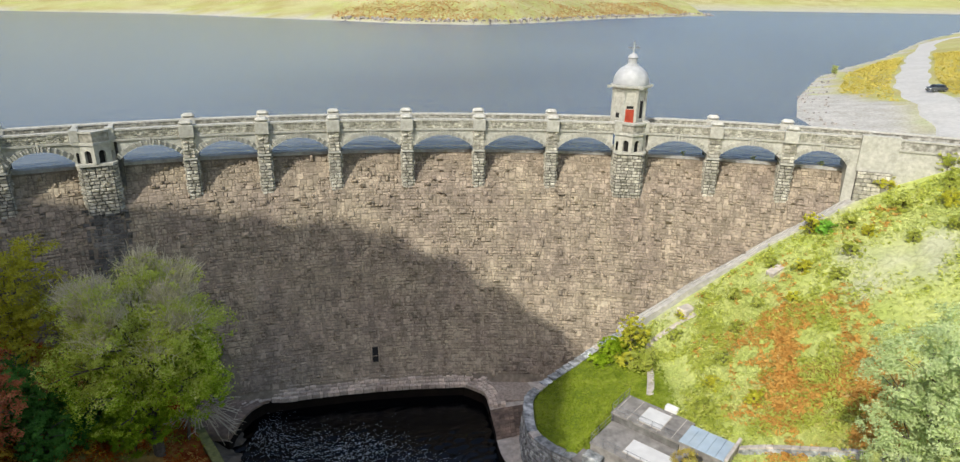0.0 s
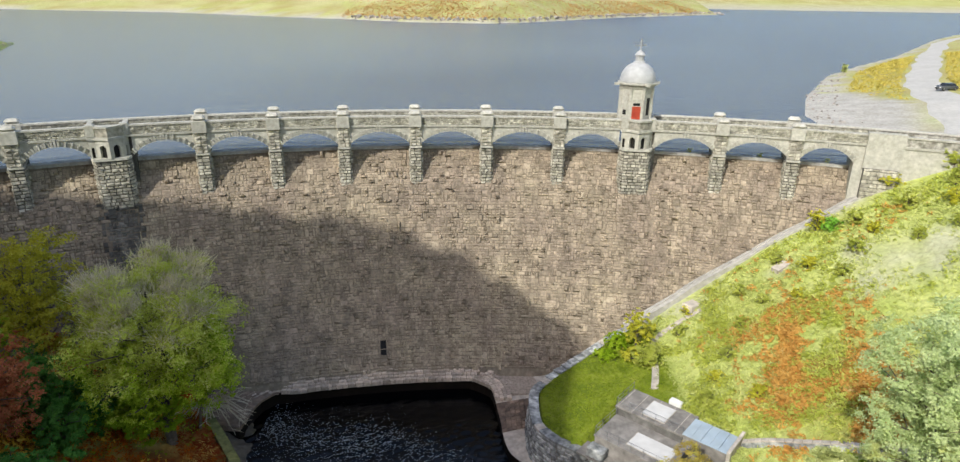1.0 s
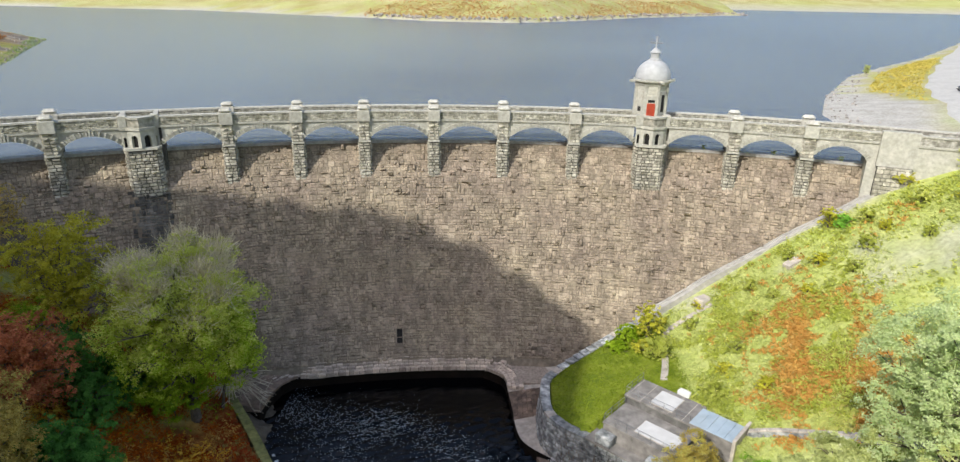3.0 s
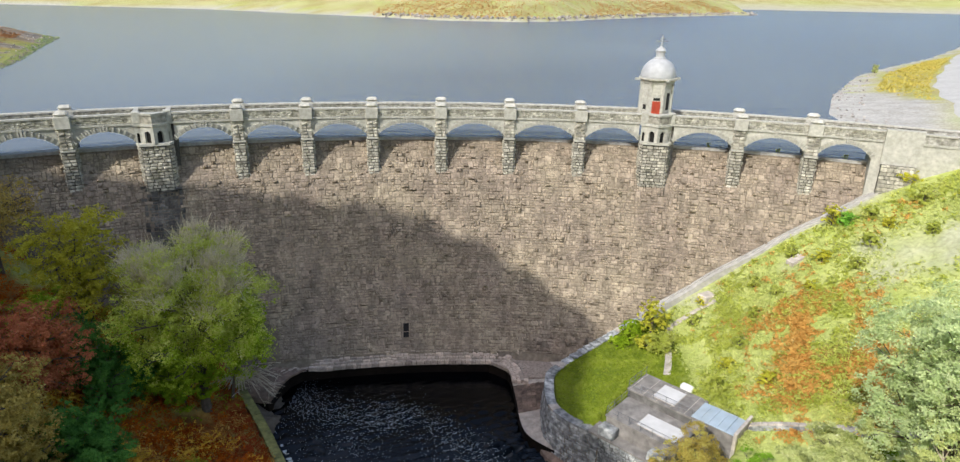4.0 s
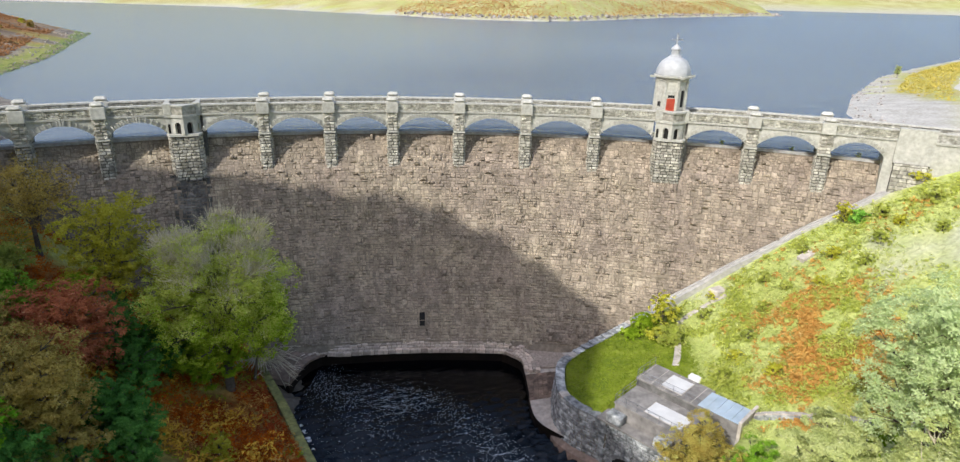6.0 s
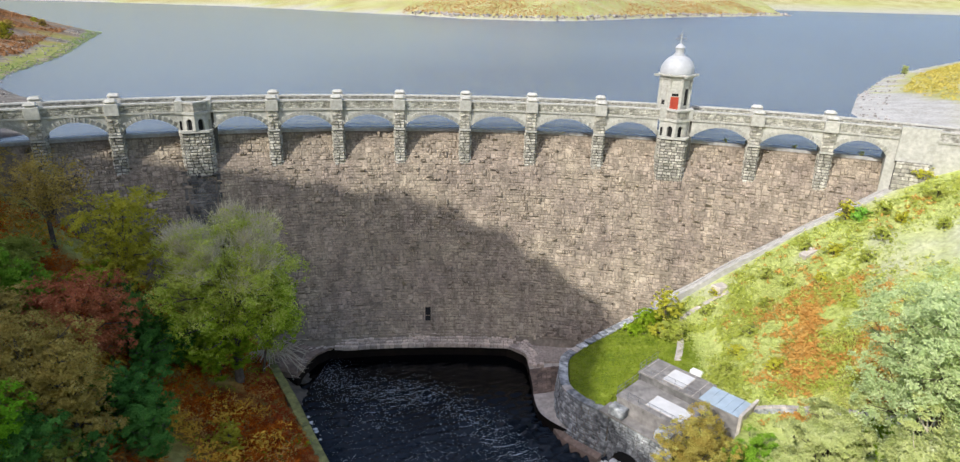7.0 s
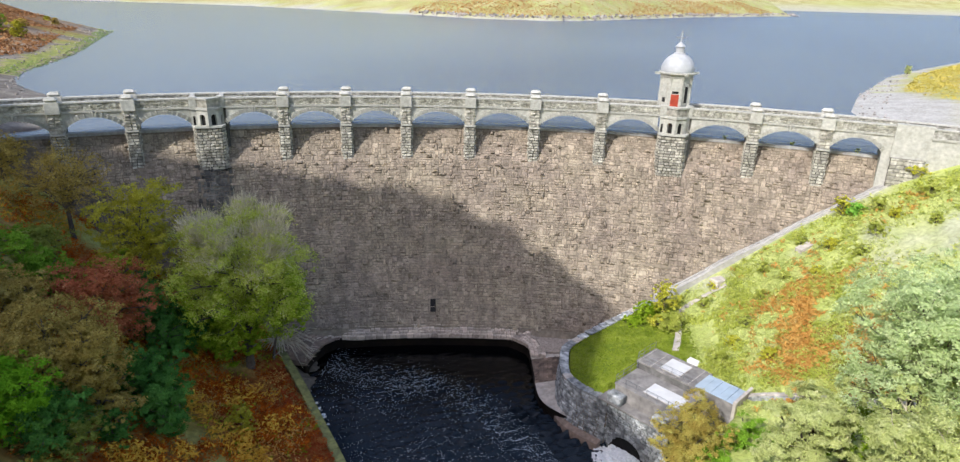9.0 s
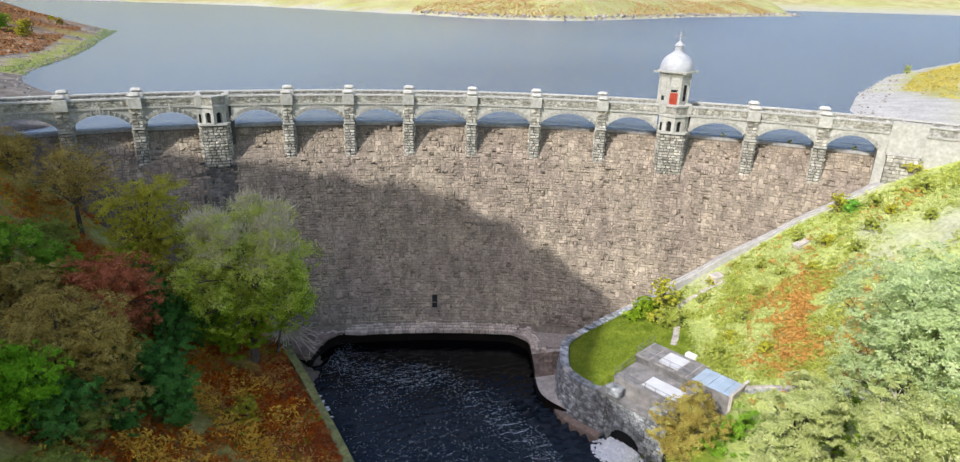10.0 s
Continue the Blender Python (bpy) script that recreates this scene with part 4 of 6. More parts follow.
def retaining_wall(name, line, thick, low, label, outward, batter=0.6, rows=0.42, ease=0.01):
    """A battered stone wall with coping slabs along its top; outward +1 shows its right side."""
    t = thing(name, label, "wall", kind="structure")
    bm = bmesh.new()
    acc = [0.0]
    for p, q in zip(line, line[1:]):
        acc.append(acc[-1] + (q - p).length)
    rings = []
    for i, p in enumerate(line):
        d = line[min(i + 1, len(line) - 1)] - line[max(i - 1, 0)]
        side = Vector((d.y, -d.x, 0)).normalized() * outward
        foot = batter * min(1.0, acc[i] / ease)
        rings.append([bm.verts.new(Vector((p.x, p.y, 0)) + side * o + Vector((0, 0, zz))) for o, zz in ((0.0, p.z - 0.3), (foot, low), (-thick, low), (-thick, p.z - 0.3))])
    for p, q in zip(rings, rings[1:]):
        for i in range(4):
            bm.faces.new((p[i], p[(i + 1) % 4], q[(i + 1) % 4], q[i]))
    bm.faces.new(rings[0])
    bm.faces.new(rings[-1][::-1])
    part("core", bm, JOINT, t)
    rng = random.Random(21)
    # coping

    def at(d):
        i = max(0, min(len(acc) - 2, int(np.searchsorted(acc, d) - 1)))
        f = (d - acc[i]) / max(acc[i + 1] - acc[i], 1e-6)
        p = line[i].lerp(line[i + 1], f)
        w = (line[i + 1] - line[i]).normalized()
        return p, Vector((w.x, w.y, 0)).normalized()
    d = 0.0
    while d < acc[-1] - 0.3:
        w = min(rng.uniform(1.0, 1.5), acc[-1] - d)
        p, ax = at(d + w / 2)
        bm = bmesh.new()
        box(bm, -w / 2 + 0.015, w / 2 - 0.015, -0.12, thick + 0.1, -0.3, 0.0 + rng.uniform(-0.02, 0.02), 0.03)
        part("coping_slab", bm, CONCRETE if rng.random() < 0.3 else WALLSTONE, t, m=Matrix.Translation(p) @ Matrix.Rotation(math.atan2(ax.y, ax.x) if outward > 0 else math.atan2(-ax.y, -ax.x), 4, "Z"))
        d += w
    # face stones
    bm = bmesh.new()
    total = line[0].z - 0.3 - low
    z = 0.0
    while z < total - 0.1:
        h = rng.uniform(rows * 0.75, rows * 1.25)
        d = rng.uniform(0, 0.5)
        while d < acc[-1] - 0.3:
            w = rng.uniform(0.45, 1.15)
            p, ax = at(min(d + w / 2, acc[-1]))
            n = Vector((ax.y, -ax.x, 0)) * outward
            zz = p.z - 0.3 - z - h / 2
            if zz > low:
                stone(bm, Vector((p.x, p.y, zz)) + n * (batter * min(1.0, (d + w / 2) / ease) * (z + h / 2) / total + 0.01), ax, Vector((0, 0, 1)), n, w - 0.04, h - 0.04, rng.uniform(0.04, 0.14), rng)
            d += w
        z += h
    tagged(part("stonework", bm, WALLSTONE, t, "weathered grey stones with pale lichen"), kind="stuff")
    return t


retaining_wall("retaining_wall", smooth_line(WALL_LINE, 5)[::-1], 0.9, -1.5, "curved grey stone retaining wall round a grassy platform", -1, ease=5.0)
bm = bmesh.new()
ribbon(bm, smooth_line([(5.7, 57.2, 0.7), (6.1, 56.0, 0.75), (7.2, 54.6, 0.8), (8.8, 53.3, 0.85), (10.4, 52.1, 0.9)], 4), [(0.2, 0.1), (0.95, -0.2), (1.1, -2.0), (0.2, -2.0)])
tagged(part("footing", bm, PAVING), "brown stone footing under the retaining wall", "footing", kind="structure")
LEFT_LINE = [(-36, 66, 4.2), (-31.6, 60.5, 4.1), (-26.3, 53.9, 4.0), (-21.7, 47.6, 4.0), (-15.9, 39.7, 4.0), (-8, 28, 4.0), (-4, 10, 4.0), (-4, -40, 4.0)]
MOSS = mat("mossy coping", (0.30, 0.31, 0.11), fine=25, tint=(0.16, 0.17, 0.07), scale=9)
lw = retaining_wall("river_wall", smooth_line(LEFT_LINE, 3), 0.8, -1.5, "mossy stone wall along the dark pool", -1, 0.5)
for c in lw.children:
    if c.name.startswith("coping"):
        c.data.materials.clear()
        c.data.materials.append(MOSS)

# ---- gatehouse on the platform ----
GO, GA = (10.6, 52.9), math.atan2(-0.64, 0.77)


def gatehouse():
    t = thing("gatehouse", "low flat-roofed grey gatehouse with pale roof lights", "building", m=Matrix.Translation((*GO, 0)) @ Matrix.Rotation(GA, 4, "Z"))
    bm = bmesh.new()
    box(bm, -0.1, 8.2, 0, 5.2, -1.5, 6.1)
    part("lower_wall", bm, DARKJOINT, t)
    bm = bmesh.new()
    box(bm, -0.7, 8.3, -0.75, 1.5, 6.1, 6.3)
    part("terrace", bm, ROOF, t)
    bm = bmesh.new()
    box(bm, 0.5, 8.5, 0.7, 5.2, 5.8, 8.0)
    part("middle_wall", bm, ROOF, t)
    bm = bmesh.new()
    box(bm, 0.4, 8.6, 0.6, 5.25, 8.0, 8.2, 0.03)
    part("lower_roof", bm, ROOF, t, "weathered grey roof slab")
    bm = bmesh.new()
    box(bm, 0.3, 7.7, 5.25, 9.2, 5, 9.0)
    part("upper_wall", bm, STAINWALL, t, "dark stained rendered wall")
    bm = bmesh.new()
    box(bm, 0.2, 7.8, 5.15, 9.3, 9.0, 9.2, 0.03)
    part("upper_roof", bm, ROOF, t, "weathered grey roof slab")
    for i in range(5):
        bm = bmesh.new()
        box(bm, 0.45 + i * 1.6, 0.5 + i * 1.6, 5.25, 9.2, 9.2, 9.225)
        part("roof_seam", bm, CONCRETE, t)
    rng = random.Random(4)
    Z = Vector((0, 0, 1))
    z = -0.5
    bm = bmesh.new()
    while z < 5.9:
        h = rng.uniform(0.26, 0.42)
        c = -0.1
        while c < 8.1:
            w = min(rng.uniform(0.4, 1.0), 8.2 - c)
            inarch = abs(c + w / 2 - 3.3) < 2.2 and z < 0.8 + math.sqrt(max(0, 4.6 - (c + w / 2 - 3.3) ** 2)) * 0.75
            if not inarch:
                stone(bm, Vector((c + w / 2, -0.01, z + h / 2)), Vector((1, 0, 0)), Z, Vector((0, -1, 0)), w - 0.04, h - 0.04, rng.uniform(0.04, 0.13), rng)
            c += w
        z += h
    tagged(part("stonework", bm, WALLSTONE, t, "weathered grey stones with pale lichen"), kind="stuff")
    z = -1.2
    while z < 6.0:
        h = rng.uniform(0.4, 0.55)
        bm = bmesh.new()
        w = rng.uniform(0.5, 0.8)
        box(bm, -0.45, w - 0.3, -0.42, 0.3, z, min(z + h - 0.03, 6.08), 0.06)
        part("quoin", bm, WALLSTONE, t)
        z += h
    # Flat black face that paints the shade within the outlet arch.
    bm = bmesh.new()
    seg = 12
    pts = [(3.3 - 2.0, -1.0)] + [(3.3 - 2.0 * math.cos(math.pi * k / seg), 0.8 + 1.5 * math.sin(math.pi * k / seg)) for k in range(seg + 1)] + [(3.3 + 2.0, -1.0)]
    f = [bm.verts.new((x, -0.03, z)) for x, z in pts]
    bm.faces.new(f)
    part("outlet", bm, DARK, t, "arched water outlet with its inner shade painted black")
    for k in range(11):
        q0, q1 = math.pi * k / 11, math.pi * (k + 1) / 11 - 0.03
        bm = bmesh.new()
        for y in (-0.22, 0.0):
            for q, sc in ((q0, 1), (q1, 1), (q1, 1.28), (q0, 1.28)):
                bm.verts.new((3.3 - 2.0 * sc * math.cos(q), y, 0.8 + 1.5 * sc * math.sin(q)))
        v = list(bm.verts)
        bm.faces.new(v[0:4])
        for i in range(4):
            bm.faces.new((v[i], v[(i + 1) % 4], v[4 + (i + 1) % 4], v[4 + i]))
        part("voussoir", bm, WALLSTONE, t)
    for x0, x1, y0, y1, z in ((3.0, 5.5, 5.7, 8.55, 9.2), (3.7, 7.95, 1.45, 3.8, 8.2)):
        bm = bmesh.new()
        box(bm, x0 - 0.08, x1 + 0.08, y0 - 0.08, y1 + 0.08, z, z + 0.07, 0.02)
        kerb = part("roof_light", bm, CONCRETE, t)
        bm = bmesh.new()
        box(bm, x0, x1, y0, y1, z + 0.07, z + 0.11, 0.015)
        part("panel", bm, SHEET, kerb, "pale translucent roof sheet")
    # link roof
    for i in range(5):
        bm = bmesh.new()
        box(bm, 7.75 + i * 0.9, 8.63 + i * 0.9, 5.0, 8.3, 9.45, 9.53 + 0.02 * (i % 2), 0.015)
        part("roof_sheet", bm, BLUE, t, "pale blue metal roof sheet")
    bm = bmesh.new()
    box(bm, 7.8, 12.2, 5.2, 8.1, 5.5, 9.45)
    part("link_wall", bm, ROOF, t)
    bm = bmesh.new()
    box(bm, 12.25, 12.6, 4.7, 8.9, 5.5, 10.0, 0.05)
    part("end_wall", bm, CONCRETE, t)
    return t


gatehouse()
gm = Matrix.Translation((*GO, 0)) @ Matrix.Rotation(GA, 4, "Z")


def boulder(name, label, m, size, seed, material=None, rough=0.12):
    rng = random.Random(seed)
    bm = bmesh.new()
    box(bm, -size[0] / 2, size[0] / 2, -size[1] / 2, size[1] / 2, 0, size[2], 0.12 * min(size))
    for v in bm.verts:
        v.co += Vector([rng.uniform(-rough, rough) * 0.5 for _ in range(3)])
    return tagged(part(name, bm, material or CONCRETE, m=m), label, "block")


boulder("stone_block", "large weathered stone block on the wall end", gm @ pose(1.3, -0.05, 6.3), (1.9, 1.3, 1.2), 1, WALLSTONE)
boulder("stone_block", "large weathered stone block on the terrace corner", gm @ pose(6.9, -0.1, 6.3), (1.7, 1.2, 1.1), 2, WALLSTONE)
boulder("concrete_hatch", "small white concrete hatch in the grass", pose(20.9, 57.9, 8.35, 0, 0, -40), (1.4, 0.8, 0.8), 3, WHITE, 0.04)
boulder("concrete_block", "pale concrete block on the grassy slope", pose(26.9, 74.2, float(height(26.9, 74.2)) - 0.25, 0, 0, 35), (2.2, 1.6, 1.0), 4, CONCRETE, 0.1)


def railing(line, label):
    t = thing("railing", label, "railing", "railings on the gatehouse", m=gm)
    line = [Vector(p) for p in line]
    for p, q in zip(line, line[1:]):
        n = max(1, round((q - p).length / 1.4))
        for i in range(n + 1):
            o = p.lerp(q, i / n)
            bm = bmesh.new()
            tube(bm, [o, o + Vector((0, 0, 1.0))], [0.03, 0.03], 5)
            part("post", bm, IRON, t)
        for z in (0.5, 1.0):
            bm = bmesh.new()
            tube(bm, [p + Vector((0, 0, z)), q + Vector((0, 0, z))], [0.025, 0.025], 5)
            part("rail", bm, IRON, t)


railing([(0.3, 9.1, 9.2), (0.3, 5.3, 9.2)], "thin grey iron railing at the roof side")
railing([(0.3, 5.3, 9.2), (7.7, 5.3, 9.2)], "thin grey iron railing along the upper roof")
railing([(0.5, 5.0, 8.2), (0.5, 0.7, 8.2), (8.5, 0.7, 8.2)], "thin grey iron railing along the lower roof")

boulder("concrete_slab", "flat pale concrete slab sunk in the slope", pose(36.7, 72.4, float(height(36.7, 72.4)) - 0.3, 0, -25, 20), (2.0, 1.3, 0.6), 5, CONCRETE, 0.2)

# ---- kerb where the dam meets the hillside, steps, low wall ----
bm = bmesh.new()
line = []
for a, z in SKIRT:
    p = on(a, face_r(z) - 0.5, z)
    line.append(p)
ribbon(bm, smooth_line([p + Vector((0, -0.2, 0.22)) for p in line], 5), [(-0.55, 0.44), (-0.1, 0.44), (-0.1, 0.28), (0.35, 0.26), (0.35, 0.42), (0.8, 0.4), (0.8, -1.5), (-0.55, -1.5)])
tagged(part("kerb", bm, mat("kerb concrete", (0.47, 0.455, 0.42), tint=(0.36, 0.35, 0.32), fine=16, scale=6, vary=0.15)), "pale concrete channel kerb along the foot of the dam", "kerb", kind="structure")


def draped(pts, lift):
    return [Vector((p.x, p.y, float(height(p.x, p.y)) + lift)) for p in smooth_line([(*q, 0) for q in pts], 6)]


bm = bmesh.new()
ribbon(bm, draped([(19.4, 61.2), (20.3, 64.6), (21.2, 69.5), (22.4, 72.0), (25.2, 72.8), (27.6, 72.9)], 0.12), [(-0.4, 0), (0.4, 0), (0.4, -0.4), (-0.4, -0.4)])
tagged(part("footpath", bm, CONCRETE), "narrow worn concrete footpath on the slope", "path", kind="structure")
lowwall = thing("low_wall", "low pale stone wall along the slope behind the trees", "wall", kind="structure")
ll = draped([(25.0, 50.8), (27.6, 49.0), (31.0, 46.4), (33.5, 44.2), (37, 41)], 0.6)
bm = bmesh.new()
ribbon(bm, ll, [(-0.3, -0.15), (0.3, -0.15), (0.3, -2), (-0.3, -2)])
part("core", bm, WALLSTONE, lowwall)
for p, q in zip(ll, ll[1:]):
    bm = bmesh.new()
    d = q - p
    box(bm, -d.length / 2 + 0.02, d.length / 2 - 0.02, -0.28, 0.28, -0.15, 0.03, 0.03)
    part("coping_slab", bm, CONCRETE, lowwall, m=Matrix.Translation((p + q) / 2) @ d.to_track_quat("X", "Z").to_matrix().to_4x4())

# ---- road and car beyond the dam ----
bm = bmesh.new()
road_line = smooth_line([(62, 80, 0), (72, 93, 0), (82, 113, 0), (93, 136.5, 0), (103, 155.5, 0), (122, 184.5, 0), (146, 220, 0), (168, 254, 0), (205, 305, 0), (250, 368, 0), (340, 455, 0), (470, 560, 0)], 8)
last = None
for i, p in enumerate(road_line):
    d = (road_line[min(i + 1, len(road_line) - 1)] - road_line[max(i - 1, 0)]).normalized()
    row = []
    for k in range(9):
        o = (k / 4 - 1) * (4.3 + 0.5 * math.sin(i * 0.9 + (k > 4)))
        x, y = p.x + d.y * o, p.y - d.x * o
        row.append(bm.verts.new((x, y, float(height(x, y)) + (0.12 if 0 < k < 8 else -0.25))))
    if last:
        for k in range(8):
            bm.faces.new((last[k], last[k + 1], row[k + 1], row[k]))
    last = row
tagged(part("road", bm, mat("road surface", (0.48, 0.47, 0.435), tint=(0.43, 0.42, 0.385), vary=0.1, scale=2)), "pale sunlit road along the lake shore", "road", kind="structure")


def car():
    x, y = 96.5, 137.5
    t = thing("car", "small dark grey car parked beside the lake road", "car", m=pose(x, y, float(height(x, y)) + 0.15, 0, 0, 10))
    paint = mat("car paint", (0.10, 0.11, 0.12), rough=0.25, vary=0.05, bump=0.0, spec=0.6)
    glass = mat("car glass", (0.02, 0.025, 0.03), rough=0.05, vary=0.0, bump=0.0, spec=0.6)
    bm = bmesh.new()
    side = [(-2.1, 0.35), (-2.15, 0.75), (-1.95, 0.95), (-1.2, 1.0), (1.9, 0.95), (2.1, 0.7), (2.1, 0.35)]
    lo = [bm.verts.new((px, -0.85, pz)) for px, pz in side]
    hi = [bm.verts.new((px, 0.85, pz)) for px, pz in side]
    bm.faces.new(lo)
    bm.faces.new(hi[::-1])
    for i in range(len(side)):
        bm.faces.new((lo[i], lo[(i + 1) % len(side)], hi[(i + 1) % len(side)], hi[i]))
    bmesh.ops.bevel(bm, geom=list(bm.edges), offset=0.07, segments=2, affect="EDGES")
    body = part("body", bm, paint, t)
    bm = bmesh.new()
    vs = box(bm, -1.3, 1.75, -0.78, 0.78, 0.95, 1.45)
    for v in vs:
        if v.co.z > 1.2:
            v.co.x = v.co.x * 0.72 + 0.12
            v.co.y *= 0.85
    bmesh.ops.bevel(bm, geom=list(bm.edges), offset=0.06, segments=2, affect="EDGES")
    part("cabin", bm, glass, t, "dark car windows")
    bm = bmesh.new()
    box(bm, -0.75, 1.3, -0.66, 0.66, 1.44, 1.5, 0.03)
    part("roof", bm, paint, t)
    for wx in (-1.35, 1.35):
        for wy in (-0.8, 0.8):
            bm = bmesh.new()
            bmesh.ops.create_cone(bm, cap_ends=True, segments=16, radius1=0.32, radius2=0.32, depth=0.2)
            w = part("wheel", bm, DARK, t, m=pose(wx, wy, 0.32, 90))
            bm = bmesh.new()
            bmesh.ops.create_cone(bm, cap_ends=True, segments=12, radius1=0.2, radius2=0.2, depth=0.22)
            part("rim", bm, IRON, w)
    for wy in (-0.6, 0.6):
        for wx in (-2.13, 2.07):
            bm = bmesh.new()
            box(bm, wx - 0.04, wx + 0.04, wy - 0.18, wy + 0.18, 0.62, 0.78, 0.02)
            part("headlight" if wx < 0 else "tail_light", bm, WHITE if wx < 0 else RED, body)


car()
for a in TOWERS:
    lower_buttress(a)


# ---- vegetation ----
def leaf_mat(name, c0, c1, c2=None, through_light=0.35):
    """Leaves: each takes its own mix of two or three colours; some light comes through."""
    m = bpy.data.materials.new(name)
    m.use_nodes = True
    nt = m.node_tree
    n, l = nt.nodes, nt.links
    n.remove(n["Principled BSDF"])
    geo = n.new("ShaderNodeNewGeometry")
    r = n.new("ShaderNodeValToRGB")
    r.color_ramp.elements[0].color, r.color_ramp.elements[1].color = (*c0, 1), (*c1, 1)
    if c2:
        e = r.color_ramp.elements.new(0.9)
        e.color = (*c2, 1)
        r.color_ramp.elements[2].position, r.color_ramp.elements[1].position = 1.0, 0.75
        r.color_ramp.elements[1].color, r.color_ramp.elements[2].color = (*c1, 1), (*c2, 1)
    t = n.new("ShaderNodeTexNoise")
    t.inputs["Scale"].default_value, t.inputs["Detail"].default_value = 0.7, 4
    l.new(geo.outputs["Position"], t.inputs["Vector"])
    mx = n.new("ShaderNodeMath")
    mx.operation = "MULTIPLY_ADD"
    mx.inputs[1].default_value, mx.inputs[2].default_value = 1.7, -0.6
    l.new(t.outputs["Fac"], mx.inputs[0])
    ad = n.new("ShaderNodeMath")
    ad.operation = "MULTIPLY_ADD"
    ad.inputs[1].default_value = 0.45
    l.new(geo.outputs["Random Per Island"], ad.inputs[0])
    l.new(mx.outputs[0], ad.inputs[2])
    ad.use_clamp = True
    l.new(ad.outputs[0], r.inputs["Fac"])
    d, tr, mix = n.new("ShaderNodeBsdfDiffuse"), n.new("ShaderNodeBsdfTranslucent"), n.new("ShaderNodeMixShader")
    mix.inputs[0].default_value = through_light
    l.new(r.outputs["Color"], d.inputs["Color"])
    l.new(r.outputs["Color"], tr.inputs["Color"])
    l.new(d.outputs[0], mix.inputs[1])
    l.new(tr.outputs[0], mix.inputs[2])
    l.new(mix.outputs[0], n["Material Output"].inputs["Surface"])
    return m


BARK = mat("bark", (0.17, 0.14, 0.11), tint=(0.08, 0.07, 0.06), fine=40, bump=0.8)
PALEBARK = mat("pale bark", (0.62, 0.55, 0.42), tint=(0.48, 0.42, 0.32), fine=40, bump=0.6)


def loose_mesh(name, v, material, corners=4):
    """A mesh of loose faces from their corners."""
    k = len(v) // corners
    me = bpy.data.meshes.new(name)
    me.vertices.add(corners * k)
    me.vertices.foreach_set("co", np.ascontiguousarray(v, dtype=np.float32).ravel())
    me.loops.add(corners * k)
    me.loops.foreach_set("vertex_index", np.arange(corners * k, dtype=np.int32))
    me.polygons.add(k)
    me.polygons.foreach_set("loop_start", np.arange(0, corners * k, corners, dtype=np.int32))
    me.update(calc_edges=True)
    me.materials.append(material)
    return me


def leaf_mesh(name, c, nrm, size, material, rng, slim=0.55):
    """Many pointed leaves: c their places, nrm the way they face, size their lengths."""
    k = len(c)
    nrm = nrm / np.linalg.norm(nrm, axis=1)[:, None]
    ref = rng.normal(size=(k, 3))
    a = np.cross(nrm, ref)
    a /= np.linalg.norm(a, axis=1)[:, None] + 1e-9
    b = np.cross(nrm, a)
    s = size[:, None]
    v = np.stack([c - a * s * 0.45 + b * s * 0.5 * slim, c + a * s * 0.55, c - a * s * 0.45 - b * s * 0.5 * slim], 1).reshape(-1, 3)
    return loose_mesh(name, v, material, 3)


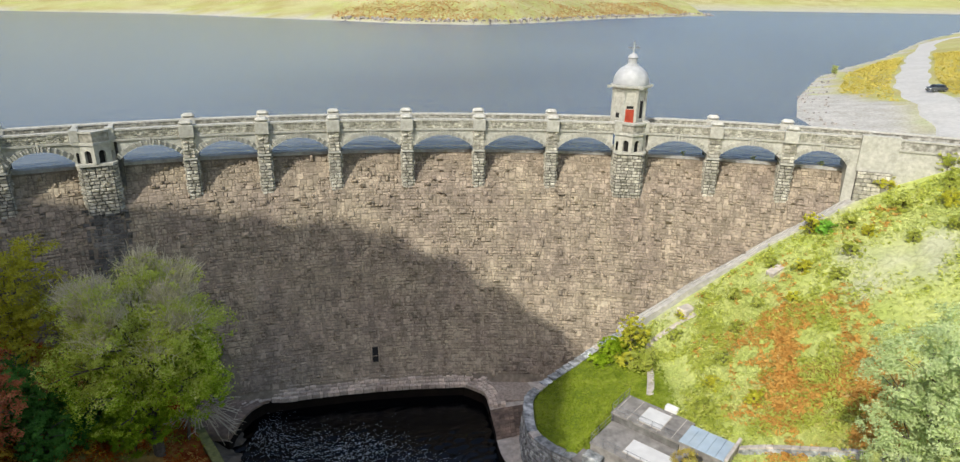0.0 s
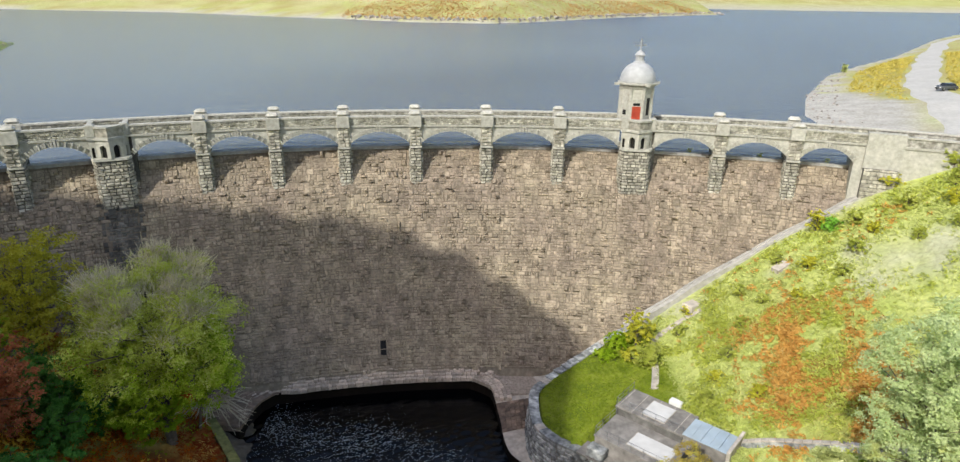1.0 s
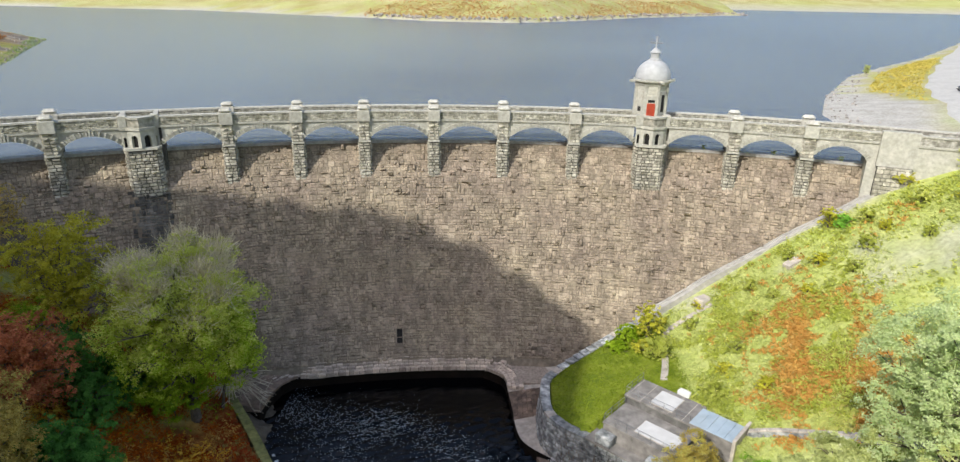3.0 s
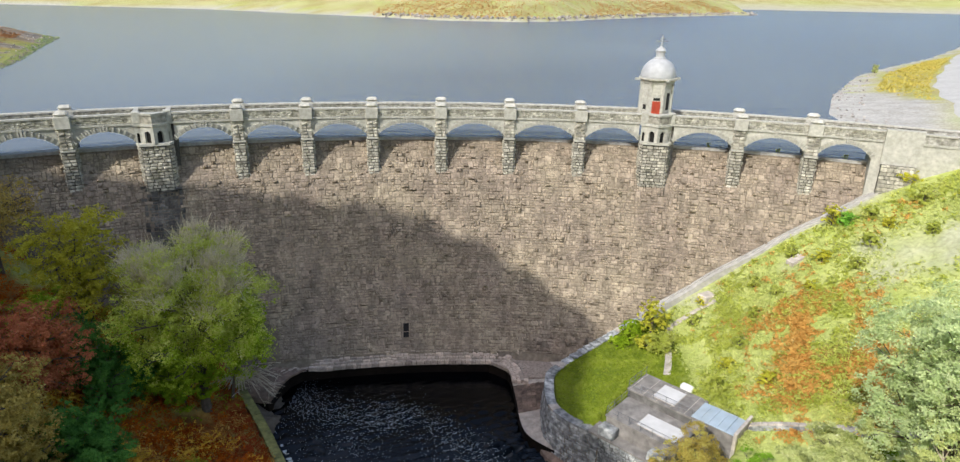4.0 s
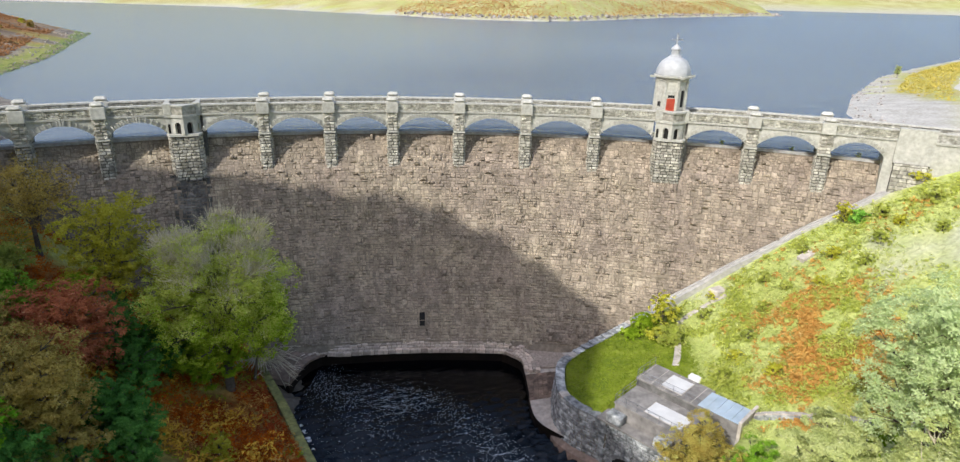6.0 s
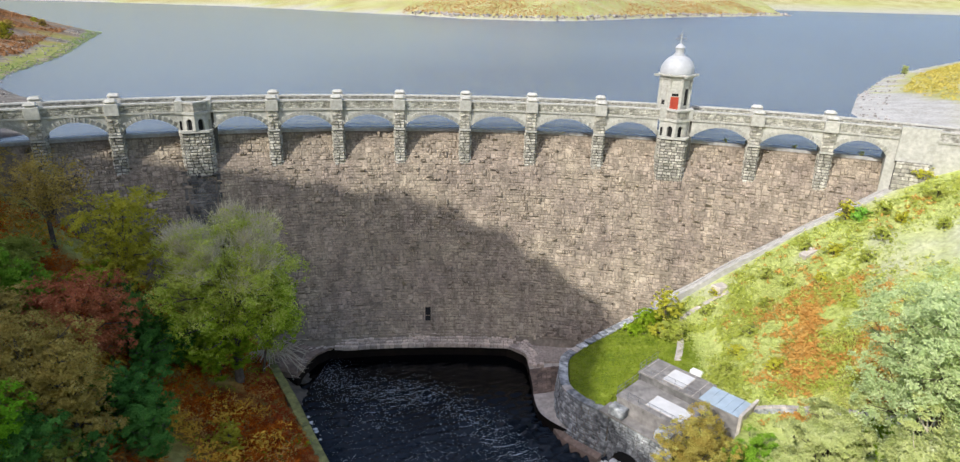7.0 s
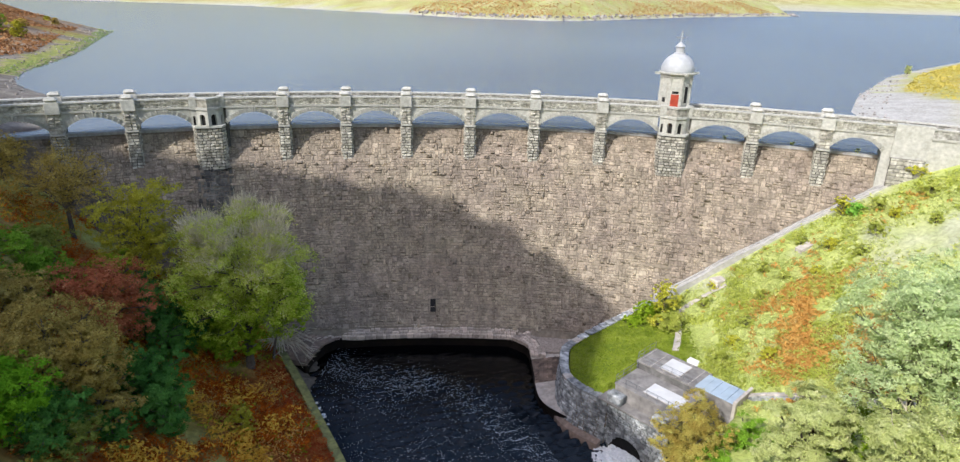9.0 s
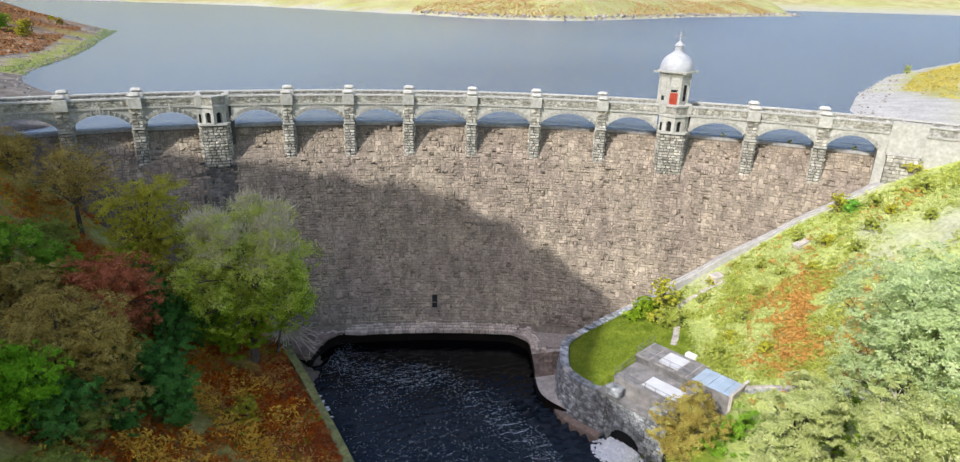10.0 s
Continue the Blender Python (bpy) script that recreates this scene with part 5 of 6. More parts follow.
def tree(name, label, x, y, top, radius, material, seed, leaves=6000, size=0.42, trunk_r=0.3, base=None, squash=1.0, bark=None, twigs=0, lobes=16, slim=0.55, low=0.22, group="", lean=(0, 0), upper=None):
    """A trunk that tapers, limbs that fork towards the lobes of the crown, and a crown of separate leaves with gaps."""
    rng, rnd = np.random.default_rng(seed), random.Random(seed)
    leaves, size = int(leaves * 2.4), size * 0.66
    gz = float(height(x, y)) - 0.3 if base is None else base
    h = top - gz
    t = thing(name, label, "tree" if h > 5 else "bush", group, m=pose(x, y, gz))
    bark = bark or BARK
    mid = Vector((lean[0] * h, lean[1] * h, h * (0.5 + low / 2)))
    bm = bmesh.new()
    tube(bm, [Vector((0, 0, 0)), Vector((lean[0] * h * 0.2, lean[1] * h * 0.2, h * 0.2)), Vector((lean[0] * h * 0.6, lean[1] * h * 0.6, h * 0.5)), Vector((lean[0] * h, lean[1] * h, h * 0.85))], [trunk_r * 1.3, trunk_r, trunk_r * 0.7, trunk_r * 0.15], 8)
    part("trunk", bm, bark, t)
    # lobes spread over an egg-shaped crown
    cz, ch = h * (1 + low) / 2, h * (1 - low) / 2 * squash
    lob = []
    lobes = int(lobes * 1.25)
    for i in range(lobes):
        q = i * 2.39996 + rnd.uniform(-0.3, 0.3)
        zz = -0.85 + 1.7 * (i + 0.5) / lobes
        rr = math.sqrt(1 - abs(zz) ** 4) * rnd.uniform(0.5, 1.0)
        lr = radius * rnd.uniform(0.18, 0.38)
        lob.append((np.array([math.cos(q) * rr * (radius - lr * 0.5) + lean[0] * h, math.sin(q) * rr * (radius - lr * 0.5) + lean[1] * h, cz + zz * (ch - lr * 0.6)]), lr))
    lob += [(np.array([lean[0] * h, lean[1] * h, cz + k * ch * 0.4]), radius * 0.5) for k in (-1, 0, 1)]
    for c, lr in lob:
        p0 = Vector((lean[0] * h * 0.5, lean[1] * h * 0.5, max(h * 0.15, min(c[2] * 0.6, h * 0.7))))
        p1 = Vector(c.tolist())
        bend = p0.lerp(p1, 0.5) + Vector((0, 0, 0.08 * h))
        bm = bmesh.new()
        tube(bm, [p0, bend, p1], [trunk_r * 0.4, trunk_r * 0.25, trunk_r * 0.08], 5)
        for k in range(3):
            d = Vector(rng.normal(size=3).tolist()).normalized()
            d.z = abs(d.z)
            tube(bm, [bend.lerp(p1, 0.6), p1 + d * lr * 0.5, p1 + d * lr * 1.0], [trunk_r * 0.12, trunk_r * 0.07, trunk_r * 0.02], 4)
        part("limb", bm, bark, t)
    # sprays of leaves stand out from every lobe, with shade between them
    cen, rad, face = [], [], []
    for c, lr in lob:
        n = max(5, int(26 * (lr / 1.6) ** 1.2))
        d = rng.normal(size=(n, 3))
        d[:, 2] = np.where(rng.random(n) < 0.7, np.abs(d[:, 2]), d[:, 2])
        d /= np.linalg.norm(d, axis=1)[:, None]
        cen.append(c + d * lr * rng.uniform(0.6, 1.18, (n, 1)))
        rad.append(lr * rng.uniform(0.16, 0.36, n))
        face.append(d)
    cen, rad, face = np.concatenate(cen), np.concatenate(rad), np.concatenate(face)
    w = rad ** 2
    pick = rng.choice(len(cen), leaves, p=w / w.sum())
    off = rng.normal(size=(leaves, 3)) * 0.5
    off[:, 2] *= 0.6
    off -= face[pick] * np.sum(off * face[pick], 1)[:, None] * 0.4
    spot = cen[pick] + off * rad[pick][:, None]
    nrm = face[pick] * 0.7 + np.array([0, 0, 0.6]) + 0.45 * rng.normal(size=(leaves, 3))
    keep = spot[:, 2] > h * 0.03
    long = rng.uniform(0.6, 1.3, leaves) * size
    high = spot[:, 2] > h * (0.56 + 0.10 * np.sin(spot[:, 0] * 1.3 + spot[:, 1]) + 0.12 * rng.normal(size=leaves)) if upper else np.zeros(leaves, bool)
    if upper:
        keep &= ~high | (rng.random(leaves) < 0.85)
        ob = new("upper_crown", leaf_mesh("upper_crown", spot[keep & high], nrm[keep & high], long[keep & high], upper, rng, slim))
        ob.parent = t
        tagged(ob, "thin grey-green upper leaves")
    keep &= ~high
    ob = new("crown", leaf_mesh("crown", spot[keep], nrm[keep], long[keep], material, rng, slim))
    ob.parent = t
    if twigs:
        # fine pale twigs that stand out through the upper crown
        k = twigs * 24
        top_lobes = sorted(range(len(lob)), key=lambda i: -lob[i][0][2])[:lobes * 2 // 5]
        pick = rng.choice(top_lobes, k)
        d = rng.normal(size=(k, 3))
        d[:, 2] = np.abs(d[:, 2]) + 0.4
        d /= np.linalg.norm(d, axis=1)[:, None]
        rad = np.array([lr for _, lr in lob])[pick] * rng.uniform(0.2, 1.05, k)
        cen = np.array([c for c, _ in lob])[pick] + d * rad[:, None]
        side = np.cross(d, rng.normal(size=(k, 3)))
        side /= np.linalg.norm(side, axis=1)[:, None] + 1e-9
        heart = np.array([lean[0] * h, lean[1] * h, h * 0.45])
        way = cen - heart
        way = way / np.linalg.norm(way, axis=1)[:, None] + np.array([0, 0, 0.2]) + 0.6 * rng.normal(size=(k, 3))
        ln, wd = rng.uniform(0.3, 0.85, (k, 1)), rng.uniform(0.018, 0.045, (k, 1))
        v = np.stack([cen - side * wd, cen + side * wd, cen + way * ln + side * wd * 0.3, cen + way * ln - side * wd * 0.3], 1).reshape(-1, 3)
        ob = new("brushwood", loose_mesh("brushwood", v, TWIG))
        ob.parent = t
        tagged(ob, "fine bare pale twigs", kind="stuff")
        bm = bmesh.new()
        for i in range(twigs):
            c, lr = lob[rnd.randrange(lobes * 3 // 4, lobes)]
            p0 = Vector(c.tolist())
            d = Vector(rng.normal(size=3).tolist()).normalized()
            d.z = abs(d.z) + 0.5
            d.normalize()
            e = p0 + d * lr * rnd.uniform(0.95, 1.3)
            sd_ = Vector(rng.normal(size=3).tolist()) * lr * 0.15
            m_ = p0.lerp(e, 0.55) + sd_
            tube(bm, [p0, m_, e], [0.04, 0.03, 0.012], 3)
            for k in range(3):
                e2 = m_ + (d + Vector(rng.normal(size=3).tolist()) * 0.5).normalized() * lr * rnd.uniform(0.4, 0.8)
                tube(bm, [m_, e2], [0.028, 0.012], 3)
        tagged(part("brushwood", bm, PALEBARK, t, "bare pale twigs"), kind="stuff")
    return t


TWIG = leaf_mat("pale twigs", (0.56, 0.50, 0.30), (0.82, 0.76, 0.52), None, 0.15)
OLIVE = leaf_mat("olive leaves", (0.25, 0.17, 0.035), (0.52, 0.40, 0.10), (0.64, 0.52, 0.19), 0.25)
GOLD = leaf_mat("yellowing leaves", (0.30, 0.28, 0.02), (0.56, 0.53, 0.06), (0.68, 0.64, 0.16))
LIME = leaf_mat("bright green leaves", (0.12, 0.22, 0.008), (0.34, 0.48, 0.03), (0.52, 0.58, 0.11), 0.25)
ASHGREEN = leaf_mat("ash leaves", (0.20, 0.32, 0.012), (0.50, 0.66, 0.06), (0.72, 0.78, 0.22), 0.32)
GREYGREEN = leaf_mat("grey-green leaves", (0.36, 0.43, 0.05), (0.60, 0.65, 0.13), (0.86, 0.80, 0.40), 0.2)
BRIGHT = leaf_mat("vivid green leaves", (0.09, 0.24, 0.008), (0.27, 0.55, 0.03), None, 0.25)
RUST = leaf_mat("red-brown leaves", (0.25, 0.08, 0.03), (0.60, 0.20, 0.09), (0.64, 0.36, 0.16), 0.25)
HOLLY = leaf_mat("dark evergreen leaves", (0.035, 0.12, 0.02), (0.14, 0.33, 0.06), through_light=0.12)
GREEN = leaf_mat("green leaves", (0.09, 0.22, 0.012), (0.30, 0.50, 0.05), None, 0.25)
PALE = leaf_mat("pale yellow-green leaves", (0.42, 0.48, 0.15), (0.60, 0.64, 0.28), (0.74, 0.75, 0.46), 0.4)
SAGE = leaf_mat("blue-green leaves", (0.46, 0.58, 0.26), (0.64, 0.73, 0.38), (0.78, 0.82, 0.50), 0.45)
AMBER = leaf_mat("amber leaves", (0.34, 0.23, 0.05), (0.54, 0.48, 0.12), (0.56, 0.62, 0.20))
YELLOWBUSH = leaf_mat("yellow bush leaves", (0.56, 0.56, 0.06), (0.76, 0.74, 0.12), (0.82, 0.80, 0.26), 0.6)
VIVID = leaf_mat("vivid green shoots", (0.22, 0.50, 0.06), (0.38, 0.68, 0.12), None, 0.4)
MOSSGREEN = leaf_mat("dull green leaves", (0.17, 0.21, 0.03), (0.32, 0.36, 0.07), (0.46, 0.48, 0.14), 0.3)
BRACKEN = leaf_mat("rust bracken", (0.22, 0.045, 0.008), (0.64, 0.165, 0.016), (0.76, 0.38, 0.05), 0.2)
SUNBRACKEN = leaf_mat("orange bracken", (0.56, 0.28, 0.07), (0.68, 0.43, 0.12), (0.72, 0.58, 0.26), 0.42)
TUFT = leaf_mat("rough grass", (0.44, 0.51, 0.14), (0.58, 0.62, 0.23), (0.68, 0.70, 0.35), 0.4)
LAWN = leaf_mat("short grass", (0.13, 0.19, 0.015), (0.25, 0.32, 0.03), (0.36, 0.38, 0.08), 0.2)
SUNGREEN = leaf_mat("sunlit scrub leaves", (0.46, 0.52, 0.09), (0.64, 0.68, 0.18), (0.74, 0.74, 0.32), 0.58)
HEATHER = leaf_mat("brown heather", (0.24, 0.11, 0.045), (0.38, 0.20, 0.09), (0.46, 0.32, 0.16), 0.2)
FARBRACKEN = leaf_mat("distant bracken", (0.40, 0.21, 0.08), (0.50, 0.31, 0.12), (0.46, 0.38, 0.17), 0.2)
REDBRACKEN = leaf_mat("dark red bracken", (0.24, 0.050, 0.016), (0.46, 0.105, 0.032), None, 0.2)
GOLDFERN = leaf_mat("golden bracken", (0.60, 0.30, 0.03), (0.80, 0.54, 0.08), None, 0.2)
TURF = leaf_mat("damp shore turf", (0.20, 0.28, 0.08), (0.32, 0.40, 0.15), None, 0.2)
YELLOWGRASS = leaf_mat("yellow shore grass", (0.44, 0.38, 0.08), (0.60, 0.50, 0.12), (0.60, 0.36, 0.09), 0.2)

# shaded side of the valley
tree("ash_tree", "tall leafy grey-green tree with bare pale twigs above", -32.9, 54.0, 25.9, 8.2, ASHGREEN, 1, 44000, 0.34, 0.45, twigs=420, low=0.26, lobes=40, upper=GREYGREEN)
tree("hazel_bush", "bright green leafy bush under the tall tree", -35.0, 53.4, 13.4, 4.2, LIME, 2, 13000, 0.38, 0.2, low=0.1, lobes=22)
tree("hazel_bush", "bright green leafy bush towards the dam", -31.6, 57.4, 18.5, 3.2, LIME, 12, 6000, 0.34, 0.16, low=0.4, lean=(0.23, -0.14))
tree("birch_tree", "yellowing birch tree on the shaded slope", -44.6, 53.5, 29.6, 5.3, GOLD, 3, 10000, 0.38, 0.26, low=0.15, lobes=22)
tree("oak_tree", "olive-brown autumn tree on the shaded slope", -55.9, 57.0, 30.6, 6.0, OLIVE, 4, 5000, 0.36, 0.26, low=0.36, lobes=20)
tree("oak_tree", "sparse olive-brown autumn tree by the dam", -64.0, 57.5, 31.5, 4.6, OLIVE, 14, 3200, 0.36, 0.24, low=0.35)
tree("oak_tree", "dense dull green tree among shaded bushes", -53.0, 47.4, 23.6, 4.2, MOSSGREEN, 15, 6000, 0.36, 0.3, low=0.05)
tree("rowan_tree", "red-brown autumn rowan on the shaded slope", -40.0, 40.3, 24.6, 5.2, RUST, 5, 11000, 0.34, 0.25, low=0.1, lobes=22)
tree("oak_tree", "broad olive-brown tree above the bracken", -37.6, 30.8, 25.2, 6.1, OLIVE, 6, 16000, 0.34, 0.35, low=0.05, lobes=26)
tree("holly_tree", "dense dark green holly beside the bracken", -31.4, 35.0, 15.9, 3.4, HOLLY, 7, 9000, 0.30, 0.2, low=0.0)
tree("holly_tree", "dense dark green holly below the rowan", -33.5, 37.2, 17.5, 3.0, HOLLY, 17, 7000, 0.30, 0.2, low=0.0)
tree("green_tree", "bright green leafy tree on the shaded slope", -37.0, 24.2, 23.8, 4.6, BRIGHT, 8, 10000, 0.34, 0.25, low=0.05)
tree("green_tree", "dark green tree under the bright one", -31.0, 20.0, 17.5, 4.4, MOSSGREEN, 18, 9000, 0.32, 0.2, low=0.0)
tree("hazel_bush", "green hazel bush among the trees", -46.5, 41.0, 24.0, 4.4, GREEN, 9, 8000, 0.36, 0.2, low=0.0)
tree("hazel_bush", "dark green bush among the trees", -40.5, 46.5, 20.5, 4.2, HOLLY, 10, 7000, 0.36, 0.2, low=0.0)
tree("hazel_bush", "green bush behind the rowan", -44.0, 47.0, 22.5, 3.6, LIME, 20, 6000, 0.36, 0.2, low=0.0)
tree("hazel_bush", "dark green bush below the birch", -38.6, 50.5, 14.5, 3.6, HOLLY, 21, 6000, 0.36, 0.2, low=0.0)
tree("gorse_bush", "yellow-green bush standing in the bracken", -27.4, 40.8, 9.6, 1.8, GOLD, 11, 4500, 0.24, 0.08, low=0.0)
tree("hazel_bush", "green bush at the shaded slope", -50.0, 38.0, 27.5, 4.5, GREEN, 22, 7000, 0.36, 0.2, low=0.0)
tree("oak_tree", "olive-brown tree at the slope's upper side", -47.5, 30.0, 30.0, 5.5, OLIVE, 23, 9000, 0.38, 0.3, low=0.05)

tree("green_tree", "dark green leafy tree below the bright one", -34.4, 25.6, 20.6, 3.4, HOLLY, 24, 9000, 0.32, 0.2, low=0.0)
tree("holly_tree", "dense dark green holly between the rowan and the olive tree", -34.6, 35.6, 18.8, 3.0, HOLLY, 25, 7000, 0.30, 0.2, low=0.0)
tree("oak_tree", "low olive-brown tree above the bracken", -34.0, 30.6, 19.8, 3.3, OLIVE, 26, 8000, 0.32, 0.2, low=0.0)
tree("oak_tree", "olive-brown tree among green bushes", -44.4, 34.6, 25.6, 3.9, OLIVE, 27, 8000, 0.34, 0.25, low=0.0)
tree("hazel_bush", "dark green bush on the bracken edge", -37.5, 45.0, 17.0, 3.0, HOLLY, 28, 5000, 0.34, 0.2, low=0.0)

tree("holly_bush", "low dark green bush in front of the olive tree", -33.4, 26.4, 18.6, 2.8, MOSSGREEN, 45, 5000, 0.3, 0.15, low=0.0)
tree("holly_bush", "low dark evergreen skirt below the olive tree", -32.6, 29.8, 16.2, 2.0, HOLLY, 46, 4000, 0.28, 0.12, low=0.0)

# sunlit side
tree("willow_bush", "low green bush at the top of the lawn", 17.0, 71.4, 9.2, 2.2, LIME, 41, 4000, 0.26, 0.1, low=0.0, lobes=12)
tree("willow_bush", "low green shrubs across the lawn's upper end", 15.2, 69.2, 8.3, 1.8, LIME, 43, 3000, 0.26, 0.08, low=0.0, lobes=10)
tree("willow_bush", "low yellow-green shrub between lawn and footpath", 18.4, 67.6, 9.6, 1.8, YELLOWBUSH, 44, 3000, 0.26, 0.08, low=0.0, lobes=10)
tree("willow_bush", "amber and yellow bush beside the gatehouse", 18.5, 44.5, 12.4, 4.6, AMBER, 30, 18000, 0.26, 0.15, low=0.0, base=2.5)
tree("willow_bush", "low green bush under the amber one", 21.0, 41.2, 10.2, 3.1, GREEN, 42, 7000, 0.26, 0.12, low=0.0, base=2.5)
tree("willow_bush", "green bush beside the amber one", 23.0, 43.4, 11.9, 2.9, GREEN, 31, 8000, 0.26, 0.15, low=0.0, base=3.5)
tree("pale_tree", "pale yellow-green sunlit tree below the slope", 23.7, 32.8, 23.2, 4.0, PALE, 32, 34000, 0.29, 0.3, low=0.1, lobes=24)
tree("pale_tree", "pale yellow-green sunlit tree with white limbs", 28.4, 26.8, 27.5, 5.4, PALE, 33, 36000, 0.29, 0.3, bark=PALEBARK, low=0.1, lobes=24)
tree("sage_tree", "tall blue-green sunlit tree above the wall", 30.4, 32.4, 32.8, 6.2, SAGE, 34, 42000, 0.31, 0.35, low=0.42, lobes=28)
tree("sage_tree", "tall blue-green sunlit tree on the slope", 33.0, 29.5, 34.5, 6.2, SAGE, 35, 38000, 0.31, 0.35, low=0.2, lobes=24)
tree("willow_bush", "dark olive-green bush by the low wall", 29.5, 38.8, 18.9, 2.3, LIME, 36, 3500, 0.26, 0.12, low=0.0)
tree("gorse_bush", "bright green bush near the foot of the dam", 42.6, 74.4, 25.0, 1.3, VIVID, 37, 2600, 0.26, 0.1, low=0.0)
tree("gorse_bush", "yellow bush near the foot of the dam", 41.6, 75.6, 25.5, 1.5, YELLOWBUSH, 38, 2000, 0.26, 0.1, low=0.0)
tree("willow_bush", "yellow-green bush at the channel kerb", 19.2, 70.6, 13.4, 2.1, YELLOWBUSH, 39, 4600, 0.24, 0.1, low=0.05)
tree("willow_bush", "sunlit green bush over the platform", 19.6, 66.6, 10.8, 2.2, SUNGREEN, 40, 4000, 0.26, 0.1, low=0.0)
for k, (bx, by, br) in enumerate(((23.6, 56.8, 1.5), (28.0, 55.0, 1.2), (31.6, 71.5, 1.2), (36.4, 73.4, 1.1), (38.5, 70.0, 1.3), (44.8, 73.2, 1.3), (49.5, 71.5, 1.6), (52.5, 68.5, 1.5), (47.8, 66.0, 1.1), (33.0, 68.0, 1.0), (26.2, 73.6, 1.0), (22.0, 73.8, 0.9), (55.5, 74.0, 1.8), (50.0, 76.0, 1.6), (40.5, 66.0, 1.2), (43.0, 68.6, 1.5), (45.5, 70.2, 1.1), (54.0, 71.0, 1.7), (57.5, 70.0, 1.5), (36.0, 66.2, 1.0), (30.0, 66.0, 1.1), (27.6, 62.5, 1.3), (25.6, 60.0, 1.2), (51.0, 64.5, 1.3), (24.4, 70.4, 1.2))):
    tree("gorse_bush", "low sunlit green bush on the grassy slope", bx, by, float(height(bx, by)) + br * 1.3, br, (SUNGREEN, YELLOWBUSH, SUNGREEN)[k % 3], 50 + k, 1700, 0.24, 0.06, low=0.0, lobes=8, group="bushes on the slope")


for k, a in enumerate((23.4, 32.6, 40.8)):
    o = on(a, -0.05, 30.05)
    tree("fern_tuft", "small green fern tuft rooted on the spill sill", o.x, o.y, 30.75, 0.4, SUNGREEN, 90 + k, 160, 0.2, 0.02, low=0.0, lobes=5, base=30.02, group="ferns on the sill")


def bare_shrub():
    """Leafless boughs that hang over the corner of the pool."""
    rnd = random.Random(77)
    t = thing("bare_shrub", "leafless pale grey shrub leaning over the pool corner", "bush", m=pose(-32.4, 61.6, 4.5))
    for i in range(24):
        if i % 2:
            d = Vector((rnd.uniform(-0.75, 0.75), -1, rnd.uniform(0.05, 0.5))).normalized()
            n = rnd.uniform(2.5, 5.0)
        else:
            d = Vector((1, rnd.uniform(-0.7, 0.35), rnd.uniform(-0.35, 0.75))).normalized()
            n = rnd.uniform(3.4, 6.4)
        bm = bmesh.new()
        sag = Vector((0, 0, -rnd.uniform(0.3, 1.4))) if d.x > 0.4 else Vector((0, 0, -0.3))
        pts = [Vector((rnd.uniform(-0.5, 0.5), rnd.uniform(-0.5, 0.5), 0)), d * n * 0.5 + Vector((0, 0, 0.7)), d * n + sag]
        tube(bm, pts, [0.13, 0.09, 0.03], 5)
        for k in range(10):
            p = pts[0].lerp(pts[1], rnd.random()) if k < 6 else pts[1].lerp(pts[2], rnd.random())
            e = p + (d + Vector((rnd.uniform(-1, 1), rnd.uniform(-1, 1), rnd.uniform(-0.7, 0.7))) * 0.8).normalized() * rnd.uniform(0.8, 1.9)
            tube(bm, [p, p.lerp(e, 0.5) + Vector((0, 0, 0.1)), e], [0.05, 0.038, 0.018], 3)
        part("bough", bm, PALEBARK, t)


bare_shrub()


def cover(name, label, n, region, material, seed, size, per=6, up=0.5, slim=0.4, leaf=1.0):
    """Low growth over a stretch of ground, as one uncountable mass; region(x, y) says how thick it stands."""
    rng = np.random.default_rng(seed)
    x0, x1, y0, y1, dens = region
    x, y = rng.uniform(x0, x1, n * 3), rng.uniform(y0, y1, n * 3)
    ok = rng.random(n * 3) < dens(x, y)
    x, y = x[ok][:n], y[ok][:n]
    z = height(x, y)
    k = len(x)
    c = np.repeat(np.stack([x, y, z], -1), per, 0)
    q = rng.uniform(0, 2 * np.pi, k * per)
    sc = np.repeat(rng.uniform(0.5, 1.4, k), per) * size
    out = rng.uniform(0.1, 0.55, k * per) * sc
    c = c + np.stack([np.cos(q) * out, np.sin(q) * out, rng.uniform(0.05, up, k * per) * sc], -1)
    nrm = np.stack([np.cos(q) * 0.5, np.sin(q) * 0.5, rng.uniform(0.5, 1.2, k * per)], -1) + 0.3 * rng.normal(size=(k * per, 3))
    ob = new(name, leaf_mesh(name, c, nrm, leaf * sc * rng.uniform(0.5, 1.0, k * per), material, rng, slim))
    return tagged(ob, label, "undergrowth", kind="stuff")


def patch(x, y, a, b, f=1.0):
    return np.clip(0.5 + 0.9 * rough_at(x * f * 1.7 + a, y * f * 1.7 + b), 0, 1)


def below(x, y):
    return (np.hypot(x - CX, y - CY) < R - 4) * 1.0


